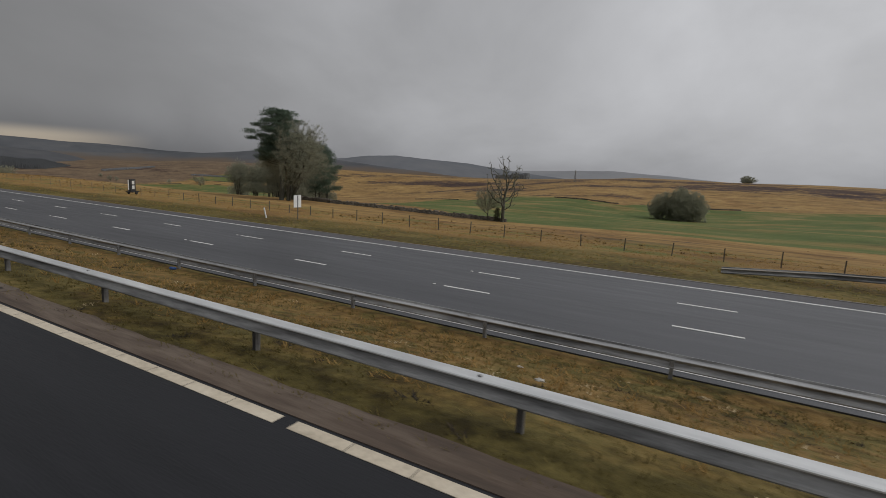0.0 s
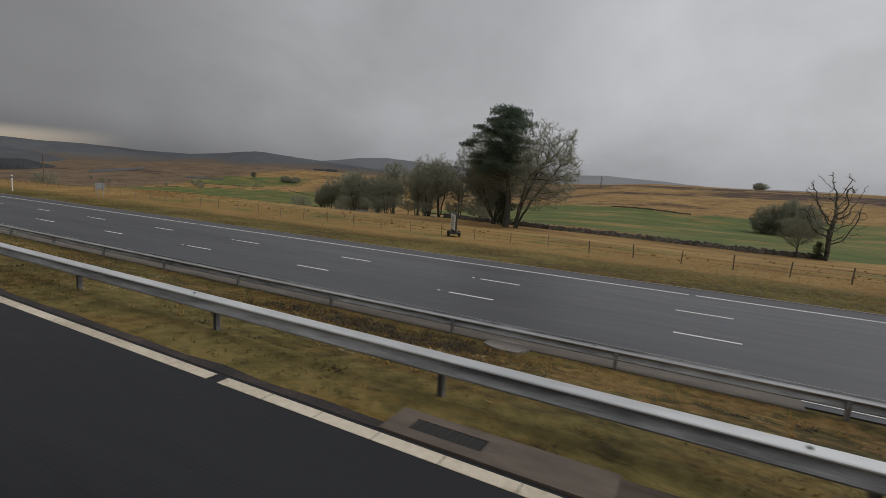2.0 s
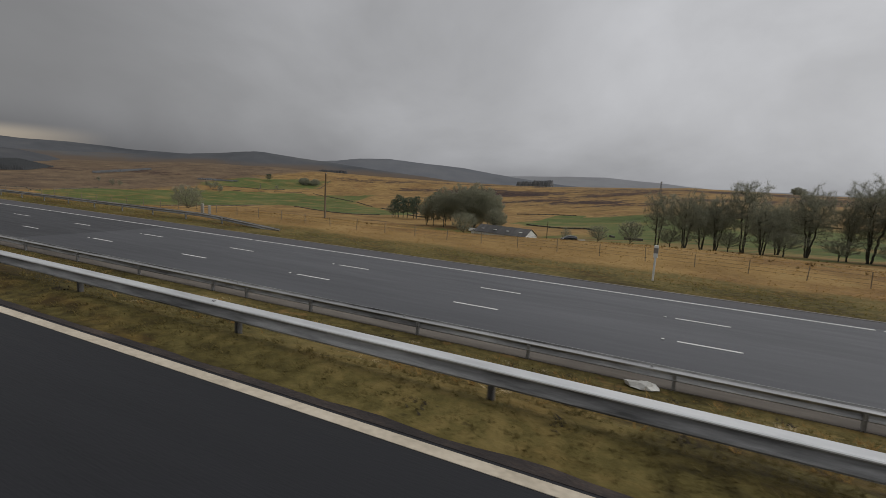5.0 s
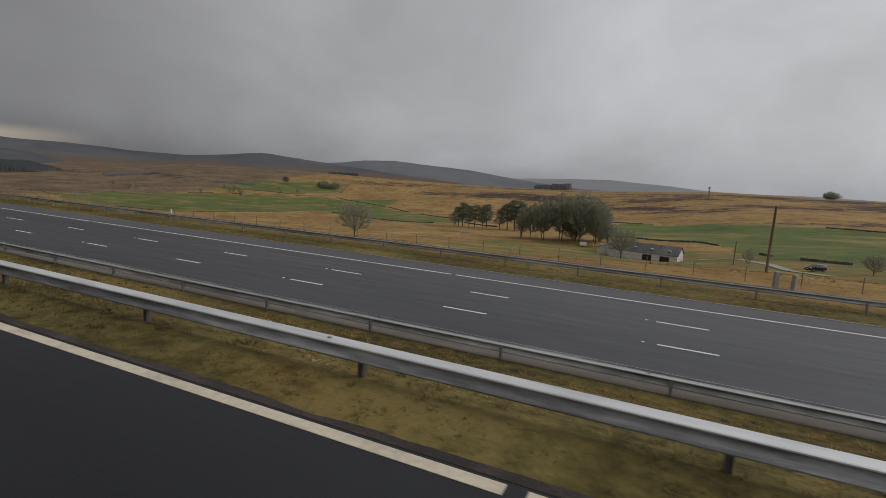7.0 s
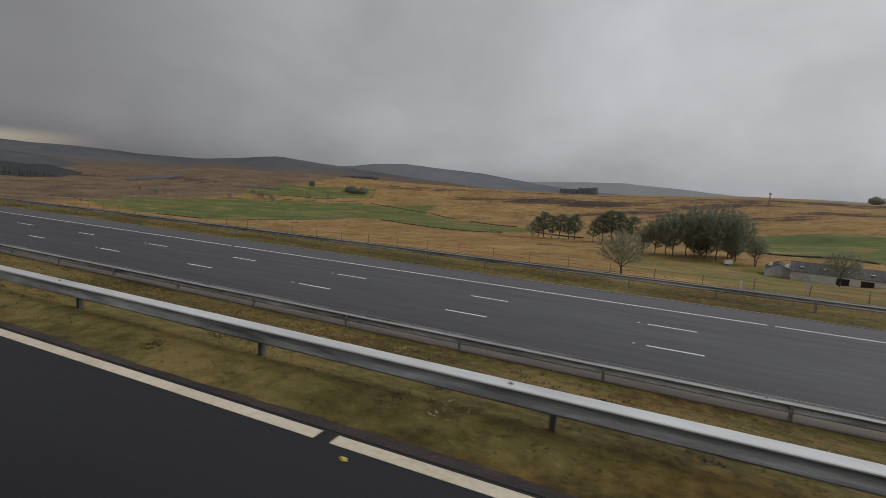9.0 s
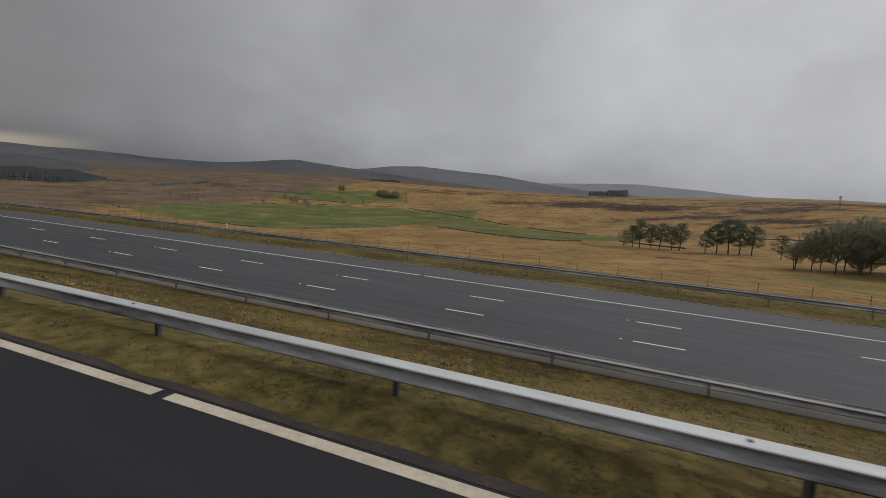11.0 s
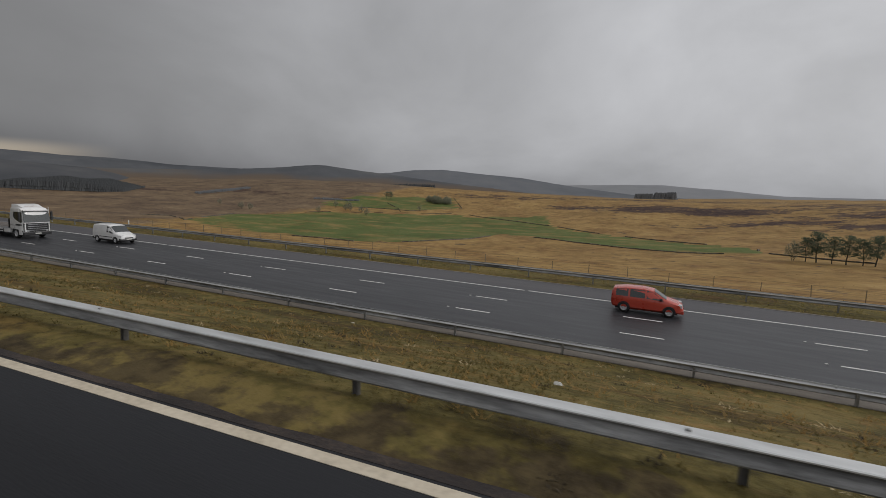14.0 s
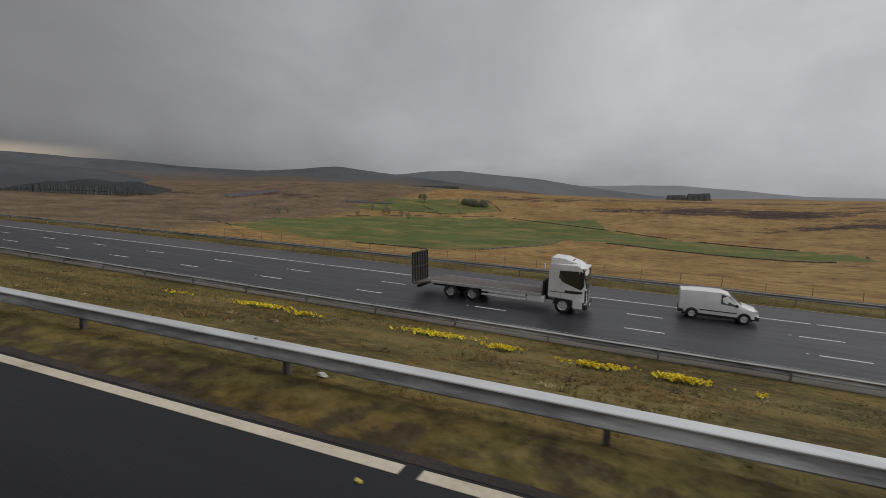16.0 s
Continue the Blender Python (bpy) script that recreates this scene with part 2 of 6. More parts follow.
def ground_material():
    """moor, pasture and verge: the cover attribute says what grows where"""
    m = bpy.data.materials.new("rough_grassland")
    m.use_nodes = True
    nt = m.node_tree
    L = nt.links.new
    b = nt.nodes["Principled BSDF"]
    b.inputs["Roughness"].default_value = 0.9
    b.inputs["Specular IOR Level"].default_value = 0.15
    tc = node(nt, "ShaderNodeTexCoord")
    at = node(nt, "ShaderNodeVertexColor", layer_name="cover")
    sep = node(nt, "ShaderNodeSeparateColor")
    L(at.outputs["Color"], sep.inputs[0])

    def noise_of(scale, detail=4, stretch=None):
        n = node(nt, "ShaderNodeTexNoise")
        n.inputs["Scale"].default_value = scale
        n.inputs["Detail"].default_value = detail
        n.inputs["Roughness"].default_value = 0.62
        if stretch:
            mp = node(nt, "ShaderNodeMapping")
            mp.inputs["Scale"].default_value = stretch
            L(tc.outputs["Object"], mp.inputs[0])
            L(mp.outputs[0], n.inputs["Vector"])
        else:
            L(tc.outputs["Object"], n.inputs["Vector"])
        return n.outputs["Fac"]

    def mixf(a, b_, w=0.5):
        n = node(nt, "ShaderNodeMix", data_type="FLOAT")
        n.inputs[0].default_value = w
        L(a, n.inputs[2])
        L(b_, n.inputs[3])
        return n.outputs[0]

    fine = noise_of(2.6, 6)
    mid = noise_of(0.16, 6, (0.85, 1.1, 1))
    big = noise_of(0.025, 5)
    patch = noise_of(0.045, 8, (0.7, 1.3, 1))
    straw = ramp(nt, [(0.33, (0.125, 0.075, 0.028)), (0.45, (0.24, 0.148, 0.053)), (0.54, (0.325, 0.206, 0.075)), (0.66, (0.42, 0.284, 0.118))])
    L(mixf(mixf(fine, mid, 0.7), big, 0.4), straw.inputs[0])
    green = ramp(nt, [(0.38, (0.052, 0.072, 0.019)), (0.46, (0.080, 0.110, 0.028)), (0.53, (0.105, 0.132, 0.037)), (0.59, (0.16, 0.152, 0.055))])
    L(mixf(mixf(fine, mid, 0.5), big, 0.4), green.inputs[0])
    heath = ramp(nt, [(0.42, (0.036, 0.02, 0.017)), (0.5, (0.056, 0.031, 0.025)), (0.60, (0.10, 0.066, 0.044))])
    brown = ramp(nt, [(0.40, (0.088, 0.060, 0.040)), (0.48, (0.138, 0.094, 0.058)), (0.56, (0.185, 0.129, 0.077)), (0.62, (0.24, 0.172, 0.10))])
    L(mixf(mixf(fine, mid, 0.7), big, 0.5), brown.inputs[0])
    rust = ramp(nt, [(0.42, (0.11, 0.054, 0.022)), (0.5, (0.19, 0.10, 0.036)), (0.58, (0.27, 0.15, 0.056))])
    L(mixf(fine, mid, 0.6), rust.inputs[0])
    soil = ramp(nt, [(0.42, (0.064, 0.037, 0.013)), (0.5, (0.125, 0.076, 0.022)), (0.58, (0.185, 0.118, 0.035))])
    L(mixf(fine, mid, 0.45), soil.inputs[0])
    L(mixf(mid, big, 0.35), heath.inputs[0])
    clod = ramp(nt, [(0.42, (0.022, 0.017, 0.008)), (0.58, (0.05, 0.037, 0.014))])
    L(fine, clod.inputs[0])
    verge = ramp(nt, [(0.40, (0.046, 0.036, 0.012)), (0.47, (0.092, 0.074, 0.023)), (0.525, (0.13, 0.104, 0.034)), (0.59, (0.19, 0.142, 0.05))])
    L(mixf(fine, mid, 0.6), verge.inputs[0])

    def over(base, top, mask, soft, by=None):
        # the mask's edge is frayed by noise
        a = node(nt, "ShaderNodeMath", operation="MULTIPLY_ADD")
        L(by or mid, a.inputs[0])
        a.inputs[1].default_value = soft
        L(mask, a.inputs[2])
        r = node(nt, "ShaderNodeMapRange", interpolation_type="SMOOTHSTEP")
        L(a.outputs[0], r.inputs[0])
        r.inputs[1].default_value, r.inputs[2].default_value = 0.40 + soft / 2, 0.60 + soft / 2
        x = node(nt, "ShaderNodeMix", data_type="RGBA")
        L(r.outputs[0], x.inputs["Factor"])
        L(base, x.inputs[6])
        L(top, x.inputs[7])
        return x.outputs[2]

    def blotch(base, top, by, lo, hi, most):
        r = node(nt, "ShaderNodeMapRange", interpolation_type="SMOOTHSTEP")
        L(by, r.inputs[0])
        for i, v in ((1, lo), (2, hi), (3, 0.0), (4, most)):
            r.inputs[i].default_value = v
        x = node(nt, "ShaderNodeMix", data_type="RGBA")
        L(r.outputs[0], x.inputs["Factor"])
        L(base, x.inputs[6])
        L(top, x.inputs[7])
        return x.outputs[2]

    col = blotch(straw.outputs[0], rust.outputs[0], noise_of(0.055, 6), 0.48, 0.62, 0.62)
    col = over(col, brown.outputs[0], at.outputs["Alpha"], 0.8, big)
    col = over(col, heath.outputs[0], sep.outputs["Green"], 4.0, mixf(mid, patch, 0.55))
    meadow = blotch(green.outputs[0], straw.outputs[0], noise_of(0.04, 6, (0.6, 1.4, 1)), 0.48, 0.66, 0.6)
    col = over(col, meadow, sep.outputs["Red"], 0.9)
    sward = blotch(verge.outputs[0], soil.outputs[0], noise_of(0.42, 5, (0.45, 1.2, 1)), 0.48, 0.64, 0.66)
    # small dark clods and bare dents among the grass
    sward = blotch(sward, clod.outputs[0], noise_of(3.2, 6, (0.7, 1.2, 1)), 0.61, 0.70, 0.6)
    col = over(col, sward, sep.outputs["Blue"], 0.8)
    wear = node(nt, "ShaderNodeVertexColor", layer_name="wear")
    worn = node(nt, "ShaderNodeSeparateColor")
    L(wear.outputs["Color"], worn.inputs[0])
    bare = ramp(nt, [(0.40, (0.038, 0.028, 0.015)), (0.5, (0.066, 0.049, 0.025)), (0.60, (0.10, 0.075, 0.036))])
    L(mixf(fine, mid, 0.4), bare.inputs[0])
    mat_straw = ramp(nt, [(0.40, (0.11, 0.068, 0.024)), (0.5, (0.18, 0.112, 0.038)), (0.60, (0.25, 0.16, 0.058))])
    L(mixf(fine, mid, 0.4), mat_straw.inputs[0])
    scuff = mixf(noise_of(1.4, 6), noise_of(0.4, 4), 0.4)
    col = over(col, mat_straw.outputs[0], worn.outputs["Green"], 2.2, scuff)
    col = over(col, bare.outputs[0], worn.outputs["Red"], 2.2, scuff)
    L(col, b.inputs["Base Color"])
    bp = node(nt, "ShaderNodeBump")
    bp.inputs["Strength"].default_value = 0.9
    bp.inputs["Distance"].default_value = 0.16
    L(mixf(noise_of(3.5, 6), noise_of(0.7, 4), 0.5), bp.inputs["Height"])
    L(bp.outputs[0], b.inputs["Normal"])
    return m


M_GROUND = ground_material()
M_ASPHALT = material("damp_asphalt", [(0.011, 0.0115, 0.0135), (0.021, 0.0215, 0.0245), (0.038, 0.0385, 0.042)], scale=0.5, rough=0.46, detail=8, bump=0.004, bump_scale=0.03, stretch=(0.12, 1, 1), second=3.0, spec=0.5)
M_ASPHALT_PALE = material("pale_grey_asphalt", [(0.026, 0.027, 0.031), (0.046, 0.047, 0.052), (0.074, 0.075, 0.081)], scale=0.5, rough=0.44, detail=8, bump=0.004, bump_scale=0.03, stretch=(0.12, 1, 1), second=3.0, spec=0.5)
M_SHOULDER = material("shoulder_asphalt", [(0.048, 0.045, 0.048), (0.068, 0.064, 0.067), (0.09, 0.085, 0.086)], scale=0.5, rough=0.62, detail=8, bump=0.004, bump_scale=0.03, stretch=(0.15, 1, 1))
M_WORN = material("worn_near_asphalt", [(0.0075, 0.0078, 0.0095), (0.0125, 0.013, 0.0155), (0.02, 0.0205, 0.0235)], scale=0.3, rough=0.5, detail=8, bump=0.004, bump_scale=0.03, stretch=(0.15, 1, 1), spec=0.3)
M_LINE = material("road_paint", [(0.5, 0.49, 0.46), (0.7, 0.69, 0.655), (0.8, 0.79, 0.75)], scale=0.12, rough=0.6, detail=8, bump=0.002, second=1.5)
M_WHITE_EDGE = material("ribbed_edge_paint", [(0.40, 0.34, 0.25), (0.56, 0.485, 0.37), (0.66, 0.585, 0.46)], scale=0.1, rough=0.65, detail=8, bump=0.003, second=1.2)
M_STEEL = material("weathered_galvanised_steel", [(0.42, 0.425, 0.42), (0.6, 0.605, 0.6), (0.74, 0.745, 0.73)], scale=0.25, rough=0.5, detail=7, metal=0.35, stretch=(0.2, 1, 1), second=1.6)
M_POST = material("grey_steel_post", [(0.24, 0.24, 0.235), (0.33, 0.33, 0.325), (0.42, 0.415, 0.41)], scale=0.1, rough=0.55, metal=0.4)
M_POST_DARK = material("dull_steel_post", [(0.09, 0.085, 0.08), (0.14, 0.135, 0.13), (0.20, 0.195, 0.185)], scale=0.1, rough=0.65, metal=0.4)
# distance haze is painted into both conifer colours, paler in the copses
M_FOREST = material("hazed_spruce_wood", [(0.074, 0.077, 0.079), (0.08, 0.083, 0.085), (0.087, 0.09, 0.091)], scale=20, rough=0.95, islands=0.05, spec=0.1)
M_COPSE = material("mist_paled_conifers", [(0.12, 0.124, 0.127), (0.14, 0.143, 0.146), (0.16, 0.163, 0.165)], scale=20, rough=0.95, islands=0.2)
M_CONCRETE = material("stained_concrete", [(0.13, 0.115, 0.10), (0.22, 0.20, 0.18), (0.30, 0.275, 0.25)], scale=0.3, rough=0.85, detail=7, bump=0.01, stretch=(0.3, 1, 1))
M_CHANNEL = material("grimy_concrete_strip", [(0.075, 0.062, 0.048), (0.13, 0.111, 0.09), (0.19, 0.168, 0.14)], scale=0.3, rough=0.9, detail=7, bump=0.01, stretch=(0.2, 1, 1))
M_SILT = material("silty_brown_drain", [(0.03, 0.02, 0.014), (0.09, 0.064, 0.046), (0.17, 0.132, 0.10)], scale=0.3, rough=0.9, detail=8, bump=0.03, stretch=(0.22, 1.6, 1), second=1.4)
M_MUD = material("muddy_margin", [(0.014, 0.011, 0.011), (0.032, 0.024, 0.021), (0.075, 0.055, 0.043)], scale=0.06, rough=0.9, detail=8, bump=0.02, second=0.8)
M_STONE = material("lichened_drystone", [(0.06, 0.054, 0.043), (0.125, 0.113, 0.093), (0.21, 0.19, 0.16)], scale=0.35, rough=0.95, detail=6, bump=0.08, islands=0.3)
M_WOODPOST = material("weathered_fence_wood", [(0.12, 0.096, 0.066), (0.20, 0.162, 0.115), (0.28, 0.23, 0.165)], scale=0.1, rough=0.9, stretch=(3, 3, 0.4), islands=0.2)
M_OLDPOST = material("dark_old_fence_wood", [(0.07, 0.058, 0.042), (0.12, 0.10, 0.074), (0.18, 0.152, 0.115)], scale=0.1, rough=0.9, stretch=(1, 1, 0.3))
M_WIRE = material("fence_wire", [(0.12, 0.12, 0.12), (0.18, 0.18, 0.18)], rough=0.5, metal=0.7)
M_BARK = material("grey_brown_bark", [(0.044, 0.043, 0.031), (0.075, 0.073, 0.054), (0.115, 0.112, 0.084)], scale=0.3, rough=0.95, bump=0.03, stretch=(2, 2, 0.4))
M_TWIG = material("bare_twigs", [(0.235, 0.238, 0.165), (0.31, 0.312, 0.225), (0.38, 0.38, 0.285)], scale=2.0, rough=0.95, islands=0.3, thin=0.35)
M_NEEDLE = material("pine_needles", [(0.085, 0.118, 0.084), (0.138, 0.185, 0.13), (0.185, 0.235, 0.17)], scale=0.8, rough=0.85, islands=0.4, spec=0.25, thin=0.4)
M_IVY = material("ivy_and_evergreen", [(0.02, 0.024, 0.012), (0.04, 0.045, 0.02), (0.06, 0.062, 0.03)], scale=0.8, rough=0.8, islands=0.4, spec=0.3)
M_BLADE = material("olive_grass_blades", [(0.106, 0.084, 0.03), (0.16, 0.13, 0.047), (0.226, 0.172, 0.068)], scale=3.0, rough=0.9, islands=0.3, spec=0.2, second=9.0, thin=0.5)
M_VERGEBLADE = material("yellow_green_verge_blades", [(0.16, 0.135, 0.042), (0.235, 0.198, 0.062), (0.33, 0.265, 0.095)], scale=3.0, rough=0.9, islands=0.3, spec=0.2, thin=0.5)
M_RUSH = material("brown_rush_blades", [(0.12, 0.074, 0.028), (0.18, 0.114, 0.043), (0.25, 0.165, 0.064)], scale=4.0, rough=0.9, islands=0.3, spec=0.2, thin=0.4)
M_STRAWBLADE = material("straw_tussock_blades", [(0.27, 0.165, 0.055), (0.38, 0.24, 0.085), (0.46, 0.315, 0.125)], scale=4.0, rough=0.9, islands=0.3, spec=0.2, thin=0.5)
M_PETAL = material("daffodil_petals", [(0.7, 0.5, 0.01), (0.82, 0.64, 0.015), (0.85, 0.72, 0.06)], scale=0.3, rough=0.6, islands=0.4)
M_LEAFGREEN = material("daffodil_leaves", [(0.05, 0.09, 0.03), (0.08, 0.13, 0.045)], scale=0.5, rough=0.6, islands=0.3)
def fell_material():
    """brown moor grass on the lower slopes; the grey above paints in distance haze"""
    m = material("hazed_fell_grass", [(0.075, 0.079, 0.085), (0.105, 0.108, 0.114), (0.14, 0.138, 0.135)], scale=160, rough=1.0, detail=5, second=700, spec=0.0)
    nt = m.node_tree
    L = nt.links.new
    b = nt.nodes["Principled BSDF"]
    old = b.inputs["Base Color"].links[0].from_socket
    tc = node(nt, "ShaderNodeTexCoord")
    sep = node(nt, "ShaderNodeSeparateXYZ")
    L(tc.outputs["Object"], sep.inputs[0])
    n = node(nt, "ShaderNodeTexNoise")
    n.inputs["Scale"].default_value = 0.006
    n.inputs["Detail"].default_value = 5
    L(tc.outputs["Object"], n.inputs["Vector"])
    a = node(nt, "ShaderNodeMath", operation="MULTIPLY_ADD")
    L(n.outputs["Fac"], a.inputs[0])
    a.inputs[1].default_value = -60
    L(sep.outputs[2], a.inputs[2])
    r = node(nt, "ShaderNodeMapRange", interpolation_type="SMOOTHSTEP")
    L(a.outputs[0], r.inputs[0])
    r.inputs[1].default_value, r.inputs[2].default_value = -25, 5
    x = node(nt, "ShaderNodeMix", data_type="RGBA")
    L(r.outputs[0], x.inputs["Factor"])
    x.inputs[6].default_value = (0.135, 0.105, 0.08, 1)
    L(old, x.inputs[7])
    L(x.outputs[2], b.inputs["Base Color"])
    return m


M_FELL = fell_material()
# haze is painted into these hill colours: greyer, then paler, with distance
M_FOOT = material("hazed_fell_foot", [(0.066, 0.069, 0.074), (0.09, 0.092, 0.097), (0.118, 0.117, 0.118)], scale=110, rough=1.0, detail=6, second=420, spec=0.0)
M_HILL_PALE = material("hazed_pale_fell", [(0.12, 0.126, 0.136), (0.15, 0.155, 0.165), (0.18, 0.182, 0.186)], scale=120, rough=1.0, detail=5, second=600, spec=0.0)
M_HILL_FAR = material("hazed_palest_hills", [(0.21, 0.215, 0.225), (0.25, 0.253, 0.26), (0.28, 0.282, 0.286)], scale=200, rough=1.0, detail=4, second=900, spec=0.0)


# ---------------------------------------------------------------- mesh helpers
def mesh(name, verts, faces, mat, parent=None, label="", smooth=False):
    me = bpy.data.meshes.new(name)
    me.from_pydata([tuple(v) for v in verts] if not isinstance(verts, np.ndarray) else verts.tolist(), [], faces)
    me.update()
    for mm in (mat if isinstance(mat, (list, tuple)) else [mat]):
        me.materials.append(mm)
    if smooth:
        me.shade_smooth()
    ob = new(name, me)
    if parent:
        ob.parent = parent
    if label:
        ob["label"] = label
    return ob


def share(name, data, parent, m):
    """one more piece on a mesh that others use too"""
    ob = new(name, data)
    ob.parent = parent
    ob.matrix_basis = m
    return ob


def part(name, bm, mat, parent=None, label="", smooth=False):
    me = bpy.data.meshes.new(name)
    bm.normal_update()
    bm.to_mesh(me)
    bm.free()
    for mm in (mat if isinstance(mat, (list, tuple)) else [mat]):
        me.materials.append(mm)
    if smooth:
        me.shade_smooth()
    ob = new(name, me)
    if parent:
        ob.parent = parent
    if label:
        ob["label"] = label
    return ob


def thing(name, label, category, m=None, group="", kind=""):
    ob = new(name)
    if m is not None:
        ob.matrix_basis = m
    return tagged(ob, label, category, group, kind)


def box(bm, x0, x1, y0, y1, z0, z1, bevel=0.0):
    vs = [bm.verts.new((x, y, z)) for z in (z0, z1) for x, y in ((x0, y0), (x1, y0), (x1, y1), (x0, y1))]
    fs = [bm.faces.new([vs[i] for i in f]) for f in ((3, 2, 1, 0), (4, 5, 6, 7), (0, 1, 5, 4), (1, 2, 6, 5), (2, 3, 7, 6), (3, 0, 4, 7))]
    if bevel:
        es = list({e for f in fs for e in f.edges})
        bmesh.ops.bevel(bm, geom=es, offset=bevel, segments=2, profile=0.6, affect="EDGES")
    return bm


def boxed(name, dims, mat, parent=None, label="", bevel=0.0):
    bm = bmesh.new()
    box(bm, *dims, bevel=bevel)
    return part(name, bm, mat, parent, label)


def sweep(name, s_list, place, profile, mat, parent=None, label="", closed=True, smooth=False, dark_segs=()):
    """a profile of (offset, height) carried along the road by place(s, offset, height)"""
    n = len(profile)
    verts, faces = [], []
    for s in s_list:
        verts += [place(s, o, z) for o, z in profile]
    for i in range(len(s_list) - 1):
        for j in range(n if closed else n - 1):
            a, b = i * n + j, i * n + (j + 1) % n
            faces.append((a, b, b + n, a + n))
    if closed:
        faces.append(tuple(range(n - 1, -1, -1)))
        faces.append(tuple(range((len(s_list) - 1) * n, len(s_list) * n)))
    ob = mesh(name, verts, faces, mat, parent, label, smooth)
    for k, f in enumerate(ob.data.polygons):
        if k < n * (len(s_list) - 1) and k % n in dark_segs:
            f.material_index = 1
    return ob


def heading(s):
    return float(line(s)[2])


def far_pose(s, d, z=0.0, turn=0.0):
    return Matrix.Translation(far(s, d, z)) @ Matrix.Rotation(heading(s) + turn, 4, "Z")


def near_turn(s):
    a, b = near(s - 1, 0), near(s + 1, 0)
    return math.atan2(b.y - a.y, b.x - a.x)


def near_pose(s, o, z=0.0, turn=0.0):
    return Matrix.Translation(near(s, o, z)) @ Matrix.Rotation(near_turn(s) + turn, 4, "Z")


# ---------------------------------------------------------------- ground
def in_poly(s, d, poly):
    inside = np.zeros(s.shape, bool)
    for (x0, y0), (x1, y1) in zip(poly, poly[1:] + poly[:1]):
        c = ((y0 > d) != (y1 > d)) & (s < (x1 - x0) * (d - y0) / (y1 - y0 + 1e-9) + x0)
        inside ^= c
    return inside


PASTURES = [
    # long strip in the valley bottom, the wider fields behind it, and the fields by the farm
    [(790, 470), (745, 575), (640, 612), (580, 640), (443, 551), (346, 459), (300, 425), (300, 386), (341, 379), (408, 412), (472, 455), (479, 391), (505, 348), (538, 327), (609, 342), (700, 357), (762, 385)],
    [(790, 640), (640, 640), (590, 700), (640, 810), (780, 760)],
    [(200, 330), (195, 442), (120, 421), (40, 368), (-40, 375), (-300, 380), (-420, 250), (-300, 140), (-6, 133), (14, 136), (60, 165), (120, 200), (150, 300)],
    [(240, 240), (225, 262), (185, 250), (170, 175), (110, 170), (140, 190), (150, 230)],
    [(232, 180), (236, 240), (215, 262), (150, 264), (95, 250), (55, 215), (62, 145), (120, 112), (200, 118)],
    [(560, 560), (600, 560), (590, 610), (470, 650), (440, 530)],
]


